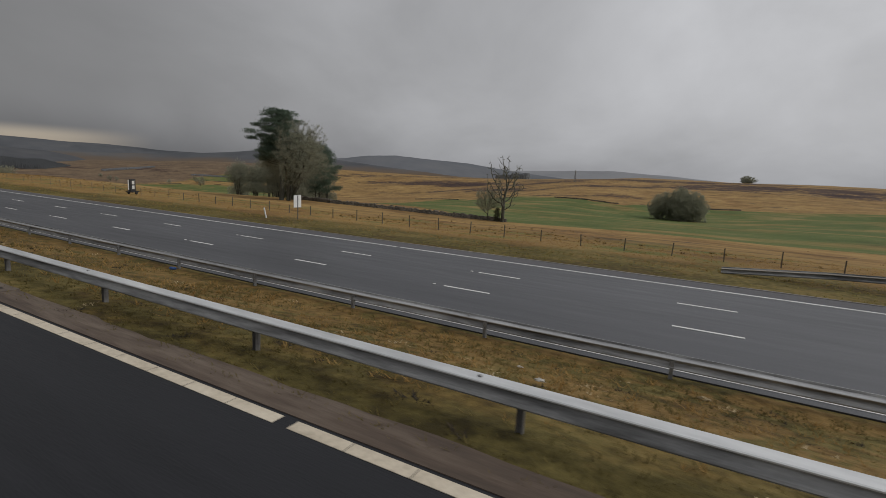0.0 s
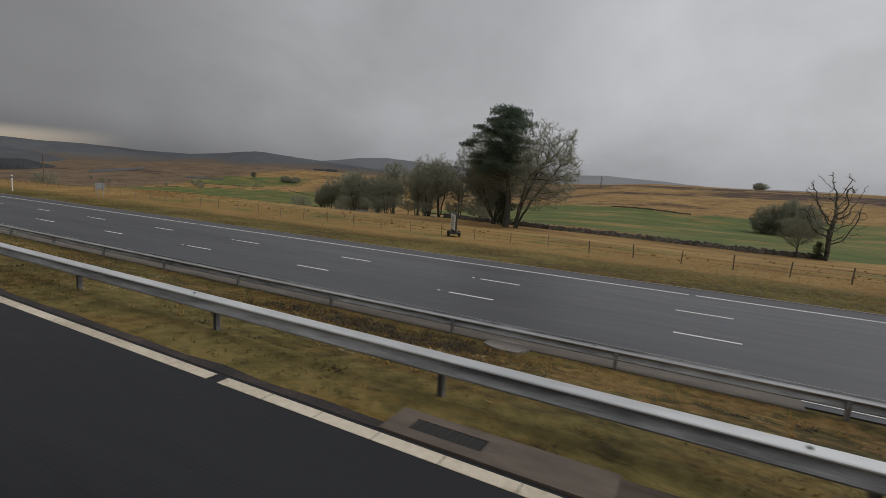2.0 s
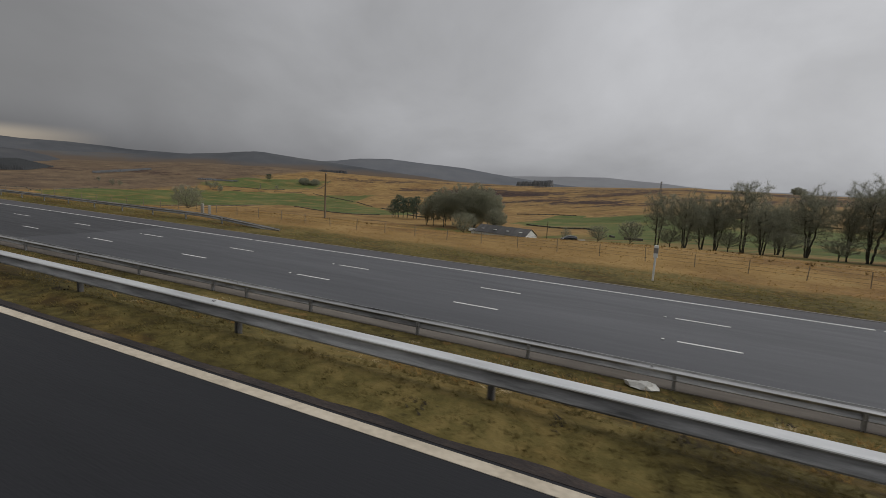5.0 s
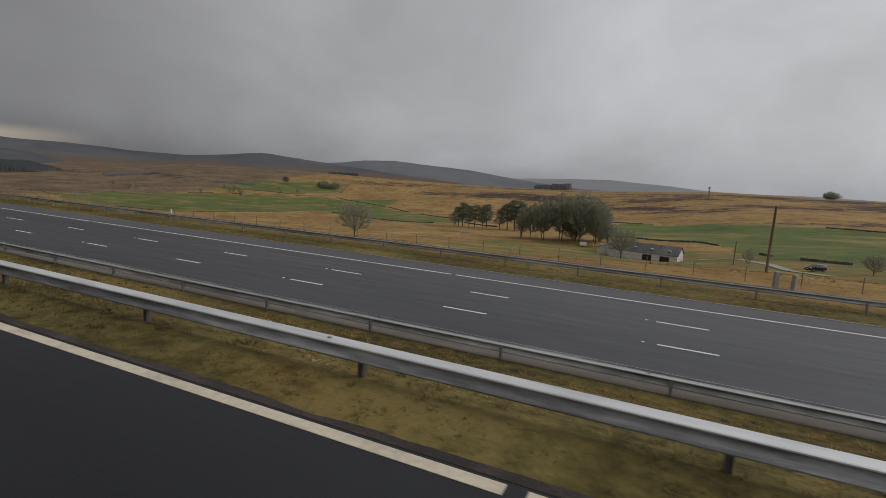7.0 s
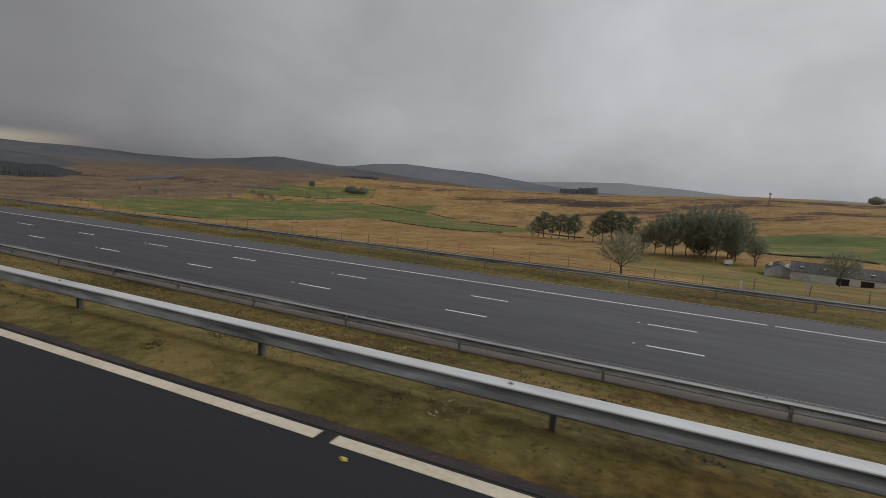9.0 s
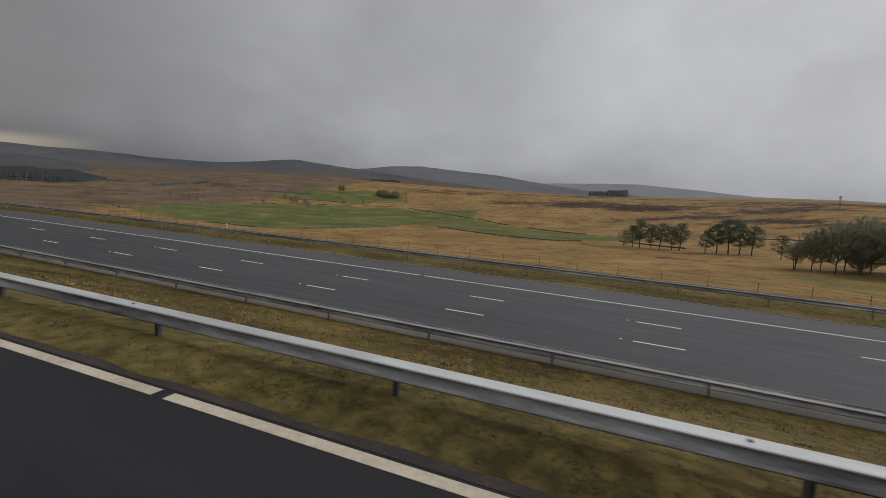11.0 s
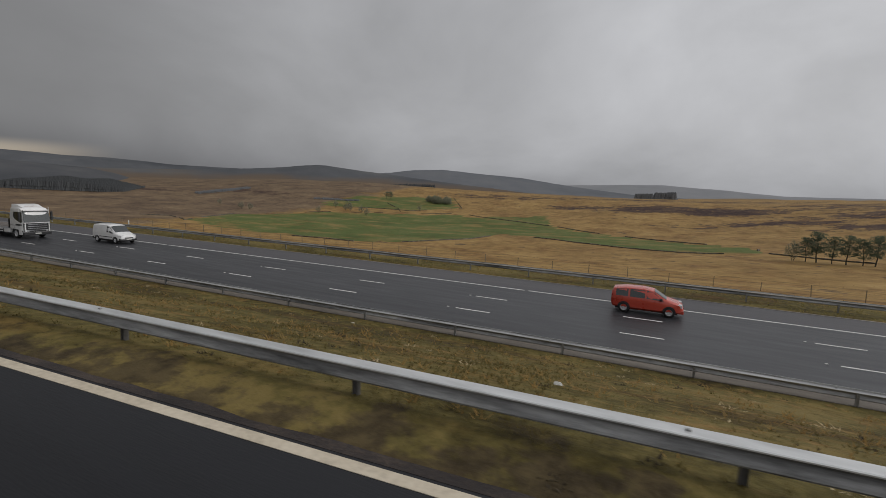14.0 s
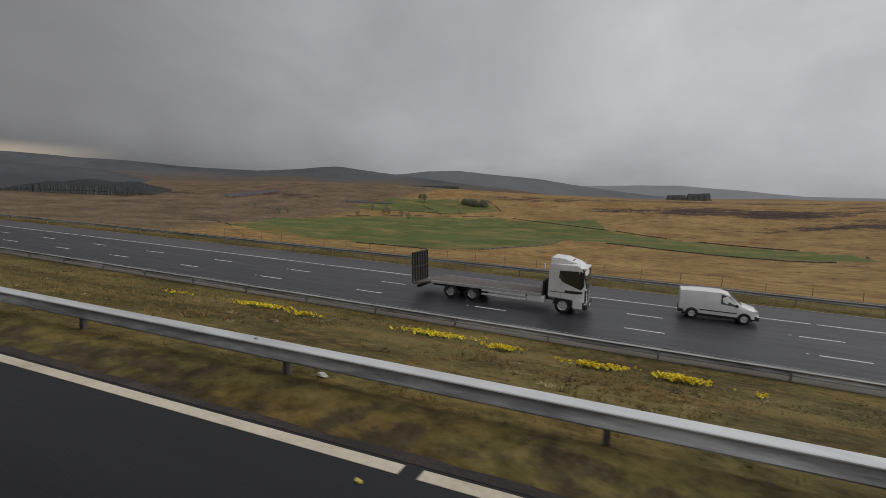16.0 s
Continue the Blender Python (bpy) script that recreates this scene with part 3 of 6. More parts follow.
def build_ground():
    xs = np.concatenate([np.arange(-3200, -400, 140), np.arange(-400, -120, 20), np.arange(-120, 620, 4), np.arange(620, 1300, 14), np.arange(1300, 4600, 110)])
    ds = np.concatenate([[-1500, -700, -300, -120, -40], np.zeros(60), [57.2, 58, 66, 70], np.arange(71, 92, 0.9), np.arange(92, 180, 4), np.arange(180, 420, 9), np.arange(420, 900, 16), np.arange(900, 1800, 50), np.arange(1800, 4700, 180)])
    X, D = np.meshgrid(xs, ds, indexing="ij")
    s0 = np.interp(X, LX, GRID_S)
    # the rows of the reserve keep step with the near carriageway
    offs = np.concatenate([[-14, -8, 0, 4, 4.5], np.arange(4.8, 7.0, 0.15)])
    edge = lane_d(s0)[:, :1]
    D[:, 5 : 5 + len(offs)] = edge + offs
    rest = 60 - len(offs)
    D[:, 5 + len(offs) : 65] = edge + 7.1 + (57.0 - edge - 7.1) * np.linspace(0, 1, rest)
    Y = np.interp(X, LX, LY) - D / np.cos(np.interp(s0, GRID_S, LA))
    Z = land(X, Y)
    S, DD = to_sd(X, Y)
    ld = lane_d(S)
    under = ((DD > ld - 11) & (DD < ld + 4.9)) | ((DD > 57.5) & (DD < grass_edge(S) - 0.4))
    Z = Z - np.where(under, 0.08, 0.0)
    nx, nd = X.shape
    idx = np.arange(nx * nd).reshape(nx, nd)
    faces = np.stack([idx[:-1, :-1], idx[:-1, 1:], idx[1:, 1:], idx[1:, :-1]], -1).reshape(-1, 4)
    ob = mesh("ground", np.stack([X, Y, Z], -1).reshape(-1, 3), faces[:, ::-1].tolist(), M_GROUND, smooth=True)
    col = np.zeros((nx * nd, 4), np.float32)
    green = np.zeros(S.shape)
    for i, p in enumerate(PASTURES):
        green = np.maximum(green, in_poly(S, DD, p) * (0.64, 0.62, 1.0, 0.5, 0.5, 0.6)[i])
    f = DD - grass_edge(S)
    green = np.maximum(green, 0.43 * (1 - sstep(S, 90, 140)) * sstep(f, 3, 8) * (1 - sstep(f, 30, 45)))
    verge = np.where(f < 0, 1.0, 0.64 - 0.42 * sstep(f, 3.0 + 0.8 * wave(X, Y, 0.25, 8), 11.0))
    # heather lies in long patches on the moor's brow; the rest of the moor is grass
    heath = np.full(S.shape, 0.1)
    for hs, hd, rs_, rd_, w in ((440, 745, 60, 26, 0.5), (370, 738, 60, 42, 0.62), (300, 715, 55, 42, 0.6), (255, 610, 60, 24, 0.5), (190, 560, 60, 24, 0.5), (245, 712, 45, 26, 0.45), (170, 650, 70, 34, 0.55), (330, 590, 40, 14, 0.35), (140, 520, 50, 16, 0.5), (70, 560, 60, 26, 0.5), (60, 425, 80, 14, 0.35), (-40, 600, 90, 70, 0.62), (-170, 590, 120, 90, 0.62), (20, 760, 240, 90, 0.5), (340, 900, 200, 60, 0.4), (560, 860, 110, 40, 0.35), (960, 700, 90, 20, 0.4), (1130, 640, 80, 18, 0.4), (760, 712, 70, 14, 0.45)):
        heath = np.maximum(heath, 0.1 + (w + 0.06) * np.exp(-(((S - hs) / rs_) ** 2 + ((DD - hd) / rd_) ** 2) ** 2))
    brown = sstep(S, 640, 900) * sstep(f, 20, 90) + 0.5 * sstep(f, 1000, 1300)
    col[:, 0] = green.reshape(-1)
    col[:, 1] = np.clip(heath, 0, 1).reshape(-1)
    col[:, 2] = verge.reshape(-1)
    col[:, 3] = np.clip(brown, 0, 1).reshape(-1)
    at = ob.data.color_attributes.new("cover", "FLOAT_COLOR", "POINT")
    at.data.foreach_set("color", col.reshape(-1))
    # bare soil along the near margin and by the barriers, matted straw elsewhere on the reserve
    o = DD - ld
    wear = np.zeros((nx * nd, 4), np.float32)
    soil = 0.43 * sstep(S, 285, 345) * (1 - sstep(o, 5.1, 7.2)) + 0.12 * sstep(S, 285, 345) * (1 - sstep(o, 7.0, 13.0))
    soil = np.maximum(soil, 0.75 * np.exp(-(((S - 38.5) / 4.5) ** 2 + ((DD - 55.9) / 1.3) ** 2)))
    soil = np.maximum(soil, 0.5 * np.exp(-(((S - 362) / 14) ** 2 + ((DD - 55.0) / 1.6) ** 2)))
    wear[:, 0] = np.where((o > 0) & (DD < 57.6), soil, 0.0).reshape(-1)
    wear[:, 1] = np.where((o > 0) & (DD < 57.6), (0.34 + 0.21 * (1 - sstep(S, 20, 60))) * sstep(o, 6, 10), 0.0).reshape(-1)
    wear[:, 3] = 1.0
    at = ob.data.color_attributes.new("wear", "FLOAT_COLOR", "POINT")
    at.data.foreach_set("color", wear.reshape(-1))
    tagged(ob, "rolling straw-coloured moorland with green pastures and grassy verges", "ground", kind="structure")


build_ground()


# ---------------------------------------------------------------- carriageways
def strip(name, s_list, place, o0, o1, z, mat, parent=None, label="", cross=2):
    verts, faces = [], []
    for s in s_list:
        a = o0(s) if callable(o0) else o0
        b = o1(s) if callable(o1) else o1
        verts += [place(s, a + (b - a) * i / (cross - 1), z) for i in range(cross)]
    for i in range(len(s_list) - 1):
        for j in range(cross - 1):
            q = i * cross + j
            faces.append((q, q + 1, q + cross + 1, q + cross))
    return mesh(name, verts, [f[::-1] for f in faces], mat, parent, label)


S_LONG = list(np.arange(-420, 1500.1, 6.0))
S_NEAR = list(np.arange(-200, 700.1, 3.0))


def slab(name, s_list, place, o0, o1, z, depth, mat, parent=None, label=""):
    """a strip with a real edge"""
    verts, faces = [], []
    for s in s_list:
        a = o0(s) if callable(o0) else o0
        b = o1(s) if callable(o1) else o1
        verts += [place(s, a, z - depth), place(s, a, z), place(s, b, z), place(s, b, z - depth)]
    for i in range(len(s_list) - 1):
        for j in range(3):
            q = i * 4 + j
            faces.append((q + 4, q + 5, q + 1, q))
    return mesh(name, verts, faces, mat, parent, label)


def far_edge(s):
    return 57.6


road_near = tagged(slab("road_near", S_NEAR, near, -10.5, 4.76, 0.0, 0.12, M_WORN), "dark damp asphalt carriageway beside the central reserve", "road", kind="structure")
road_far = tagged(slab("road_far", [s for s in S_LONG if s > 149], far, far_edge, lambda s: LINE_D + 0.35, 0.0, 0.12, M_ASPHALT), "wide grey three-lane asphalt carriageway with dashed lane lines", "road", kind="structure")
# the first length of the far road is a paler grey than the rest
slab("paler_surface", [s for s in S_LONG if s < 151], far, far_edge, lambda s: LINE_D + 0.35, 0.0, 0.12, M_ASPHALT_PALE, road_far, "paler length of asphalt")
slab("hard_shoulder", S_LONG, far, lambda s: LINE_D + 0.35, lambda s: float(grass_edge(s)) - 0.15, 0.003, 0.12, M_SHOULDER, road_far, "paler narrow asphalt shoulder")
slab("edge_kerb", S_LONG, far, lambda s: float(grass_edge(s)) - 0.15, lambda s: float(grass_edge(s)), 0.03, 0.15, M_CONCRETE, road_far, "thin pale kerb at the grass edge")


def strip_between(name, a, b, place, o, w, z, mat, parent, label=""):
    n = max(2, int((b - a) / 3) + 1)
    return slab(name, list(np.linspace(a, b, n)), place, o - w / 2, o + w / 2, z, 0.012, mat, parent, label)


# near edge line: broken by narrow drainage gaps
GAP0, GAP = -20.24, 18.67
for i in range(-4, 30):
    a = GAP0 + GAP * i + 0.12
    if a > 30:
        strip_between("edge_line", a, a + GAP - 0.24, near, WHITE, 0.2, 0.008, M_WHITE_EDGE, road_near, "cream painted edge line")
        continue
    for k in range(20):
        # ribbed paint laid in short lengths
        w = (GAP - 0.24) / 20
        strip_between("edge_line", a + w * k + 0.006, a + w * (k + 1) - 0.006, near, WHITE, 0.2, 0.008, M_WHITE_EDGE, road_near)
# far carriageway: edge lines and dashes
for i in range(-6, 24):
    a = 29.63 + 36.8 * i
    strip_between("shoulder_line", a + 0.15, a + 36.65, far, LINE_D, 0.16, 0.012, M_LINE, road_far)
    strip_between("edge_line", a + 0.15, a + 36.65, far, 57.97 if a < 20 else LINE_A, 0.07 if a < 20 else 0.16, 0.012, M_LINE, road_far)
bm = bmesh.new()
box(bm, -2.05, 0.05, -0.065, 0.065, 0.0, 0.012)
first = part("lane_dash", bm, M_LINE, road_far)
first.matrix_basis = far_pose(-5.95 - 9 * 12, LINE_B, 0.0)
for i in range(-12, 75):
    for dline, ph in ((LINE_B, -5.947), (LINE_C, -5.86)):
        if i == -12 and dline == LINE_B:
            continue
        share("lane_dash", first.data, road_far, far_pose(9 * i + ph, dline, 0.0))
bm = bmesh.new()
box(bm, -0.06, 0.06, -0.05, 0.05, 0.0, 0.03, bevel=0.01)
stud = part("road_stud", bm, M_LINE, road_far)
stud.matrix_basis = far_pose(-60, LINE_B, 0.0)
for i in range(-3, 32):
    for dline in (LINE_B, LINE_C):
        share("road_stud", stud.data, road_far, far_pose(18 * i + 3.6, dline, 0.0))

# strip of concrete under the far barrier, silty drain beside the near edge line
tagged(slab("concrete_channel", list(np.arange(27, 760, 4.0)), far, 57.25, 58.55, 0.02, 0.2, M_CHANNEL), "pale concrete strip at the foot of the barrier", "channel", kind="structure")
tagged(slab("drain_strip", list(np.arange(-120, 31, 0.5)), near, 4.76, lambda s: 5.36 + 0.09 * noise.noise(Vector((s * 0.35, 2, 0))) + 0.08 * noise.noise(Vector((s * 1.4, 5, 0))), 0.012, 0.2, M_SILT), "silty brown drain strip beside the edge line", "drain", kind="structure")
tagged(slab("drain_strip", list(np.arange(32.97, 640, 0.45)), near, 4.76, lambda s: 4.94 + 0.07 * noise.noise(Vector((s * 0.21, 3, 0))) + 0.10 * noise.noise(Vector((s * 0.9, 7, 0))), 0.006, 0.2, M_MUD), "dark muddy margin beside the grass", "drain", kind="structure")


# ---------------------------------------------------------------- safety barriers
# open box beam: the traffic face has a deep fold; the back is an open channel
BEAM = [(0.09, 0.47), (0.10, 0.735), (0.075, 0.768), (-0.085, 0.735), (-0.10, 0.722), (-0.098, 0.704), (-0.02, 0.685), (-0.012, 0.642), (-0.086, 0.54), (-0.098, 0.512), (-0.03, 0.498), (-0.02, 0.455)]
BACK = [(0.10, 0.44), (0.112, 0.79), (0.094, 0.79), (0.078, 0.735), (-0.085, 0.715), (-0.10, 0.70), (-0.095, 0.68), (-0.02, 0.66), (-0.012, 0.61), (-0.086, 0.515), (-0.10, 0.49), (-0.03, 0.475), (-0.02, 0.44)]
# stretches of the outline set in the darker mottled steel
BEAM_DARK, BACK_DARK = (5, 6, 7, 8, 9, 10, 11), (2, 6, 7, 8, 9, 10, 11, 12)


def post_mesh(name, h, parent, mat):
    bm = bmesh.new()
    for a, b, c, d in ((-0.045, 0.045, -0.005, 0.005), (-0.045, -0.037, -0.05, 0.05), (0.037, 0.045, -0.05, 0.05)):
        box(bm, a, b, c, d, -0.35, h)
    return part(name, bm, mat, parent)


M_FAR_STEEL = material("dull_galvanised_steel", [(0.30, 0.30, 0.30), (0.43, 0.43, 0.43), (0.56, 0.56, 0.55)], scale=0.25, rough=0.42, detail=7, metal=0.6, stretch=(0.2, 1, 1), second=1.6)
M_DARK_STEEL = material("mottled_dark_steel", [(0.06, 0.06, 0.058), (0.25, 0.25, 0.246), (0.5, 0.5, 0.49)], scale=0.2, rough=0.55, detail=8, metal=0.25, stretch=(0.25, 1, 2.5), second=1.1)
M_VERGE_STEEL = material("browned_galvanised_steel", [(0.16, 0.143, 0.12), (0.25, 0.228, 0.195), (0.34, 0.315, 0.275)], scale=0.25, rough=0.5, detail=7, metal=0.3, stretch=(0.2, 1, 1), second=1.6)


def barrier(label, place, pose_at, offset, flip, s0, s1, posts, post_shift, ramp_lo=False, ramp_hi=False, top=0.0, profile=BEAM, post_top=0.5, steel=M_STEEL):
    b = thing("safety_barrier", label, "crash barrier")
    sl = list(np.arange(s0, s1 + 0.01, 2.53))

    def drop(s):
        k = 0.0
        if ramp_lo:
            k = max(k, 1 - (s - s0) / 9.0)
        if ramp_hi:
            k = max(k, 1 - (s1 - s) / 9.0)
        return -0.62 * min(max(k, 0), 1)

    sweep("beam", sl, lambda s, o, z: place(s, offset + (-o if flip else o), z + drop(s) + top), profile, [steel, M_DARK_STEEL], b, "galvanised open box beam", dark_segs=BEAM_DARK if profile is BEAM else BACK_DARK)
    pm = None
    for s in posts:
        h = post_top + drop(s) + top
        if h < 0.25:
            continue
        if pm is None:
            pm = post_mesh("post", post_top + top, b, M_POST_DARK if place is near else M_POST)
            pm.matrix_basis = pose_at(s, offset + post_shift)
        else:
            share("post", pm.data, b, pose_at(s, offset + post_shift, drop(s)))
    # splice bolts on the beam's top
    bm = bmesh.new()
    box(bm, -0.03, 0.03, -0.02, 0.02, 0.74, 0.772)
    first_b = None
    for s in list(posts)[::2]:
        if drop(s) < -0.01:
            continue
        if first_b is None:
            first_b = part("splice_bolt", bm, M_POST, b)
            first_b.matrix_basis = pose_at(s + 0.6, offset, top)
        else:
            share("splice_bolt", first_b.data, b, pose_at(s + 0.6, offset, top))
    return b


near_posts = list(np.arange(-22.8 - 5.059 * 14, 560, 5.059))
barrier("long galvanised steel crash barrier beside the near carriageway", near, near_pose, NEAR_RAIL, False, -95, 566, near_posts, 0.04, top=-0.195)
far_posts = list(np.arange(61.61 - 5.05 * 40, 105, 5.05)) + [107.1, 111.2, 115.3, 119.2, 123.9, 127.3] + list(np.arange(129.3, 214, 5.055)) + list(np.arange(215.2, 720, 5.03))
barrier("long grey steel crash barrier beside the far carriageway", far, far_pose, FAR_RAIL, False, -150, 725, far_posts, -0.08, top=-0.2, profile=BACK, post_top=0.66, steel=M_FAR_STEEL)
barrier("steel verge barrier beyond the shoulder with a ramped end", far, far_pose, VERGE_RAIL, False, 143, 800, list(np.arange(150, 800, 5.05)), -0.14, ramp_lo=True, profile=BACK, post_top=0.6, steel=M_VERGE_STEEL)
barrier("steel verge barrier beyond the shoulder ending in a ramp", far, far_pose, VERGE_RAIL, False, -200, -23, list(np.arange(-196, -30, 5.05)), -0.14, ramp_hi=True, profile=BACK, post_top=0.6, steel=M_VERGE_STEEL)


# ---------------------------------------------------------------- distant hills
def hills(name, mat, label, a0, a1, radius, depth, az, el, seed):
    """a fell range seen from the middle of the drive: el gives its skyline in degrees by azimuth az"""
    cx, cy = 206.0, -41.0
    n, rows = 220, 9
    verts, faces = [], []
    for i in range(n + 1):
        deg = a0 + (a1 - a0) * i / n
        a = radians(deg)
        e = float(np.interp(-deg, az, el)) + 0.03 * noise.noise(Vector((deg * 0.35, seed, 0))) + 0.03 * noise.noise(Vector((deg * 1.3, seed, 5)))
        top = 6 + math.tan(radians(e)) * (radius + depth)
        for j in range(rows):
            t = j / (rows - 1)
            r = radius + depth * t
            prof = t * t * (3 - 2 * t) * 0.6 + 0.4 * t
            x, y = cx + r * math.cos(a), cy + r * math.sin(a)
            wob = 0.10 * top * noise.noise(Vector((x, y, seed * 50)) / 260.0) * (1 - t) * min(1, t * 4)
            verts.append((x, y, -30 + (top + 30) * prof + wob))
    for i in range(n):
        for j in range(rows - 1):
            q = i * rows + j
            faces.append((q, q + rows, q + rows + 1, q + 1))
    return tagged(mesh(name, verts, faces, mat, smooth=True), label, "hills", kind="structure")


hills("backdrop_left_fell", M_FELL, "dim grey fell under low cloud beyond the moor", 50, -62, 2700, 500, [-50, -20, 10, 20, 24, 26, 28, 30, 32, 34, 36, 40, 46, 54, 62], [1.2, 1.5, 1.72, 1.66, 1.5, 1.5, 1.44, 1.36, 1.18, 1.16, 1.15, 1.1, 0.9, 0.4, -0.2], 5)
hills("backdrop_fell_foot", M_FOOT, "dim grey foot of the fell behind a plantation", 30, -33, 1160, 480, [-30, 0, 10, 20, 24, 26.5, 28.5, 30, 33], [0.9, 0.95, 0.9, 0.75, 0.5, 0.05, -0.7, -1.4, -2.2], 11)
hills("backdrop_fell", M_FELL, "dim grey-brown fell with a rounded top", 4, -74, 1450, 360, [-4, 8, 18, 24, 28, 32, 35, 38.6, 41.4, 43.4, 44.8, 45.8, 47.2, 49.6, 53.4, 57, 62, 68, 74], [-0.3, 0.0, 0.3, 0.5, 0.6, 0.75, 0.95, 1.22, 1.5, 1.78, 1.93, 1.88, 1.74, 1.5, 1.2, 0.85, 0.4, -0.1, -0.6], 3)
hills("backdrop_far_fell", M_HILL_PALE, "hills behind the fell, drizzle haze painted into their grey", -30, -96, 1750, 420, [30, 46, 50, 53.4, 56, 59.2, 62.5, 65, 68.5, 71.9, 75.8, 80, 96], [0.2, 0.7, 1.15, 1.5, 1.88, 2.08, 1.85, 1.72, 1.5, 1.05, 0.6, 0.2, -0.4], 7)
hills("backdrop_skyline_hills", M_HILL_FAR, "far hills with drizzle haze painted into their pale colour", -50, -200, 2200, 500, [50, 66, 72, 76, 80, 84.3, 87, 90, 92.5, 95.3, 99, 103, 110, 130, 200], [0.2, 0.5, 0.8, 1.0, 1.2, 1.3, 1.14, 1.0, 0.78, 0.6, 0.66, 0.7, 0.55, 0.6, 0.6], 9)


# ---------------------------------------------------------------- trees
def limb(V, F, p0, p1, r0, r1, n):
    d = (p1 - p0).normalized()
    u = d.orthogonal().normalized()
    w = d.cross(u)
    b = len(V)
    for p, r in ((p0, r0), (p1, r1)):
        for i in range(n):
            a = 6.2832 * i / n
            V.append(p + u * (r * math.cos(a)) + w * (r * math.sin(a)))
    for i in range(n):
        j = (i + 1) % n
        F.append((b + i, b + j, b + n + j, b + n + i))


def colonise(rs, att, stem, step, reach, kill, up, most=2600):
    """branches that grow from a stem towards a cloud of buds; gives nodes and parents"""
    P = [np.array(p, float) for p in stem]
    par = [max(i - 1, 0) for i in range(len(stem))]
    near_d = np.full(len(att), 1e9)
    near_i = np.zeros(len(att), int)
    alive = np.ones(len(att), bool)
    fresh = range(len(stem) // 3, len(stem))
    for _ in range(70):
        for i in fresh:
            q = ((att - P[i]) ** 2).sum(1)
            m = q < near_d
            near_d[m] = q[m]
            near_i[m] = i
        alive &= near_d > kill * kill
        sel = alive & (near_d < reach * reach)
        if not sel.any() or len(P) > most:
            break
        idx, inv = np.unique(near_i[sel], return_inverse=True)
        v = att[sel] - np.array(P)[near_i[sel]]
        v /= np.linalg.norm(v, axis=1)[:, None]
        acc = np.zeros((len(idx), 3))
        np.add.at(acc, inv, v)
        acc /= np.linalg.norm(acc, axis=1)[:, None] + 1e-6
        acc += rs.normal(0, 0.22, acc.shape) + (0, 0, up)
        acc /= np.linalg.norm(acc, axis=1)[:, None]
        start = len(P)
        for k, i in enumerate(idx):
            P.append(P[i] + acc[k] * step)
            par.append(int(i))
        fresh = range(start, len(P))
    return np.array(P), par


def slivers(rs, at, aim, spread, length, width):
    """thin pointed blades, one triangle each: twigs or needles"""
    n = len(at)
    d = aim + rs.normal(0, spread, (n, 3))
    d /= np.linalg.norm(d, axis=1)[:, None] + 1e-6
    side = np.cross(d, rs.normal(0, 1, (n, 3)))
    side /= np.linalg.norm(side, axis=1)[:, None] + 1e-6
    ln = (length * rs.uniform(0.5, 1.2, n))[:, None]
    v = np.stack([at - side * width / 2, at + side * width / 2, at + d * ln], 1)
    return v.reshape(-1, 3)


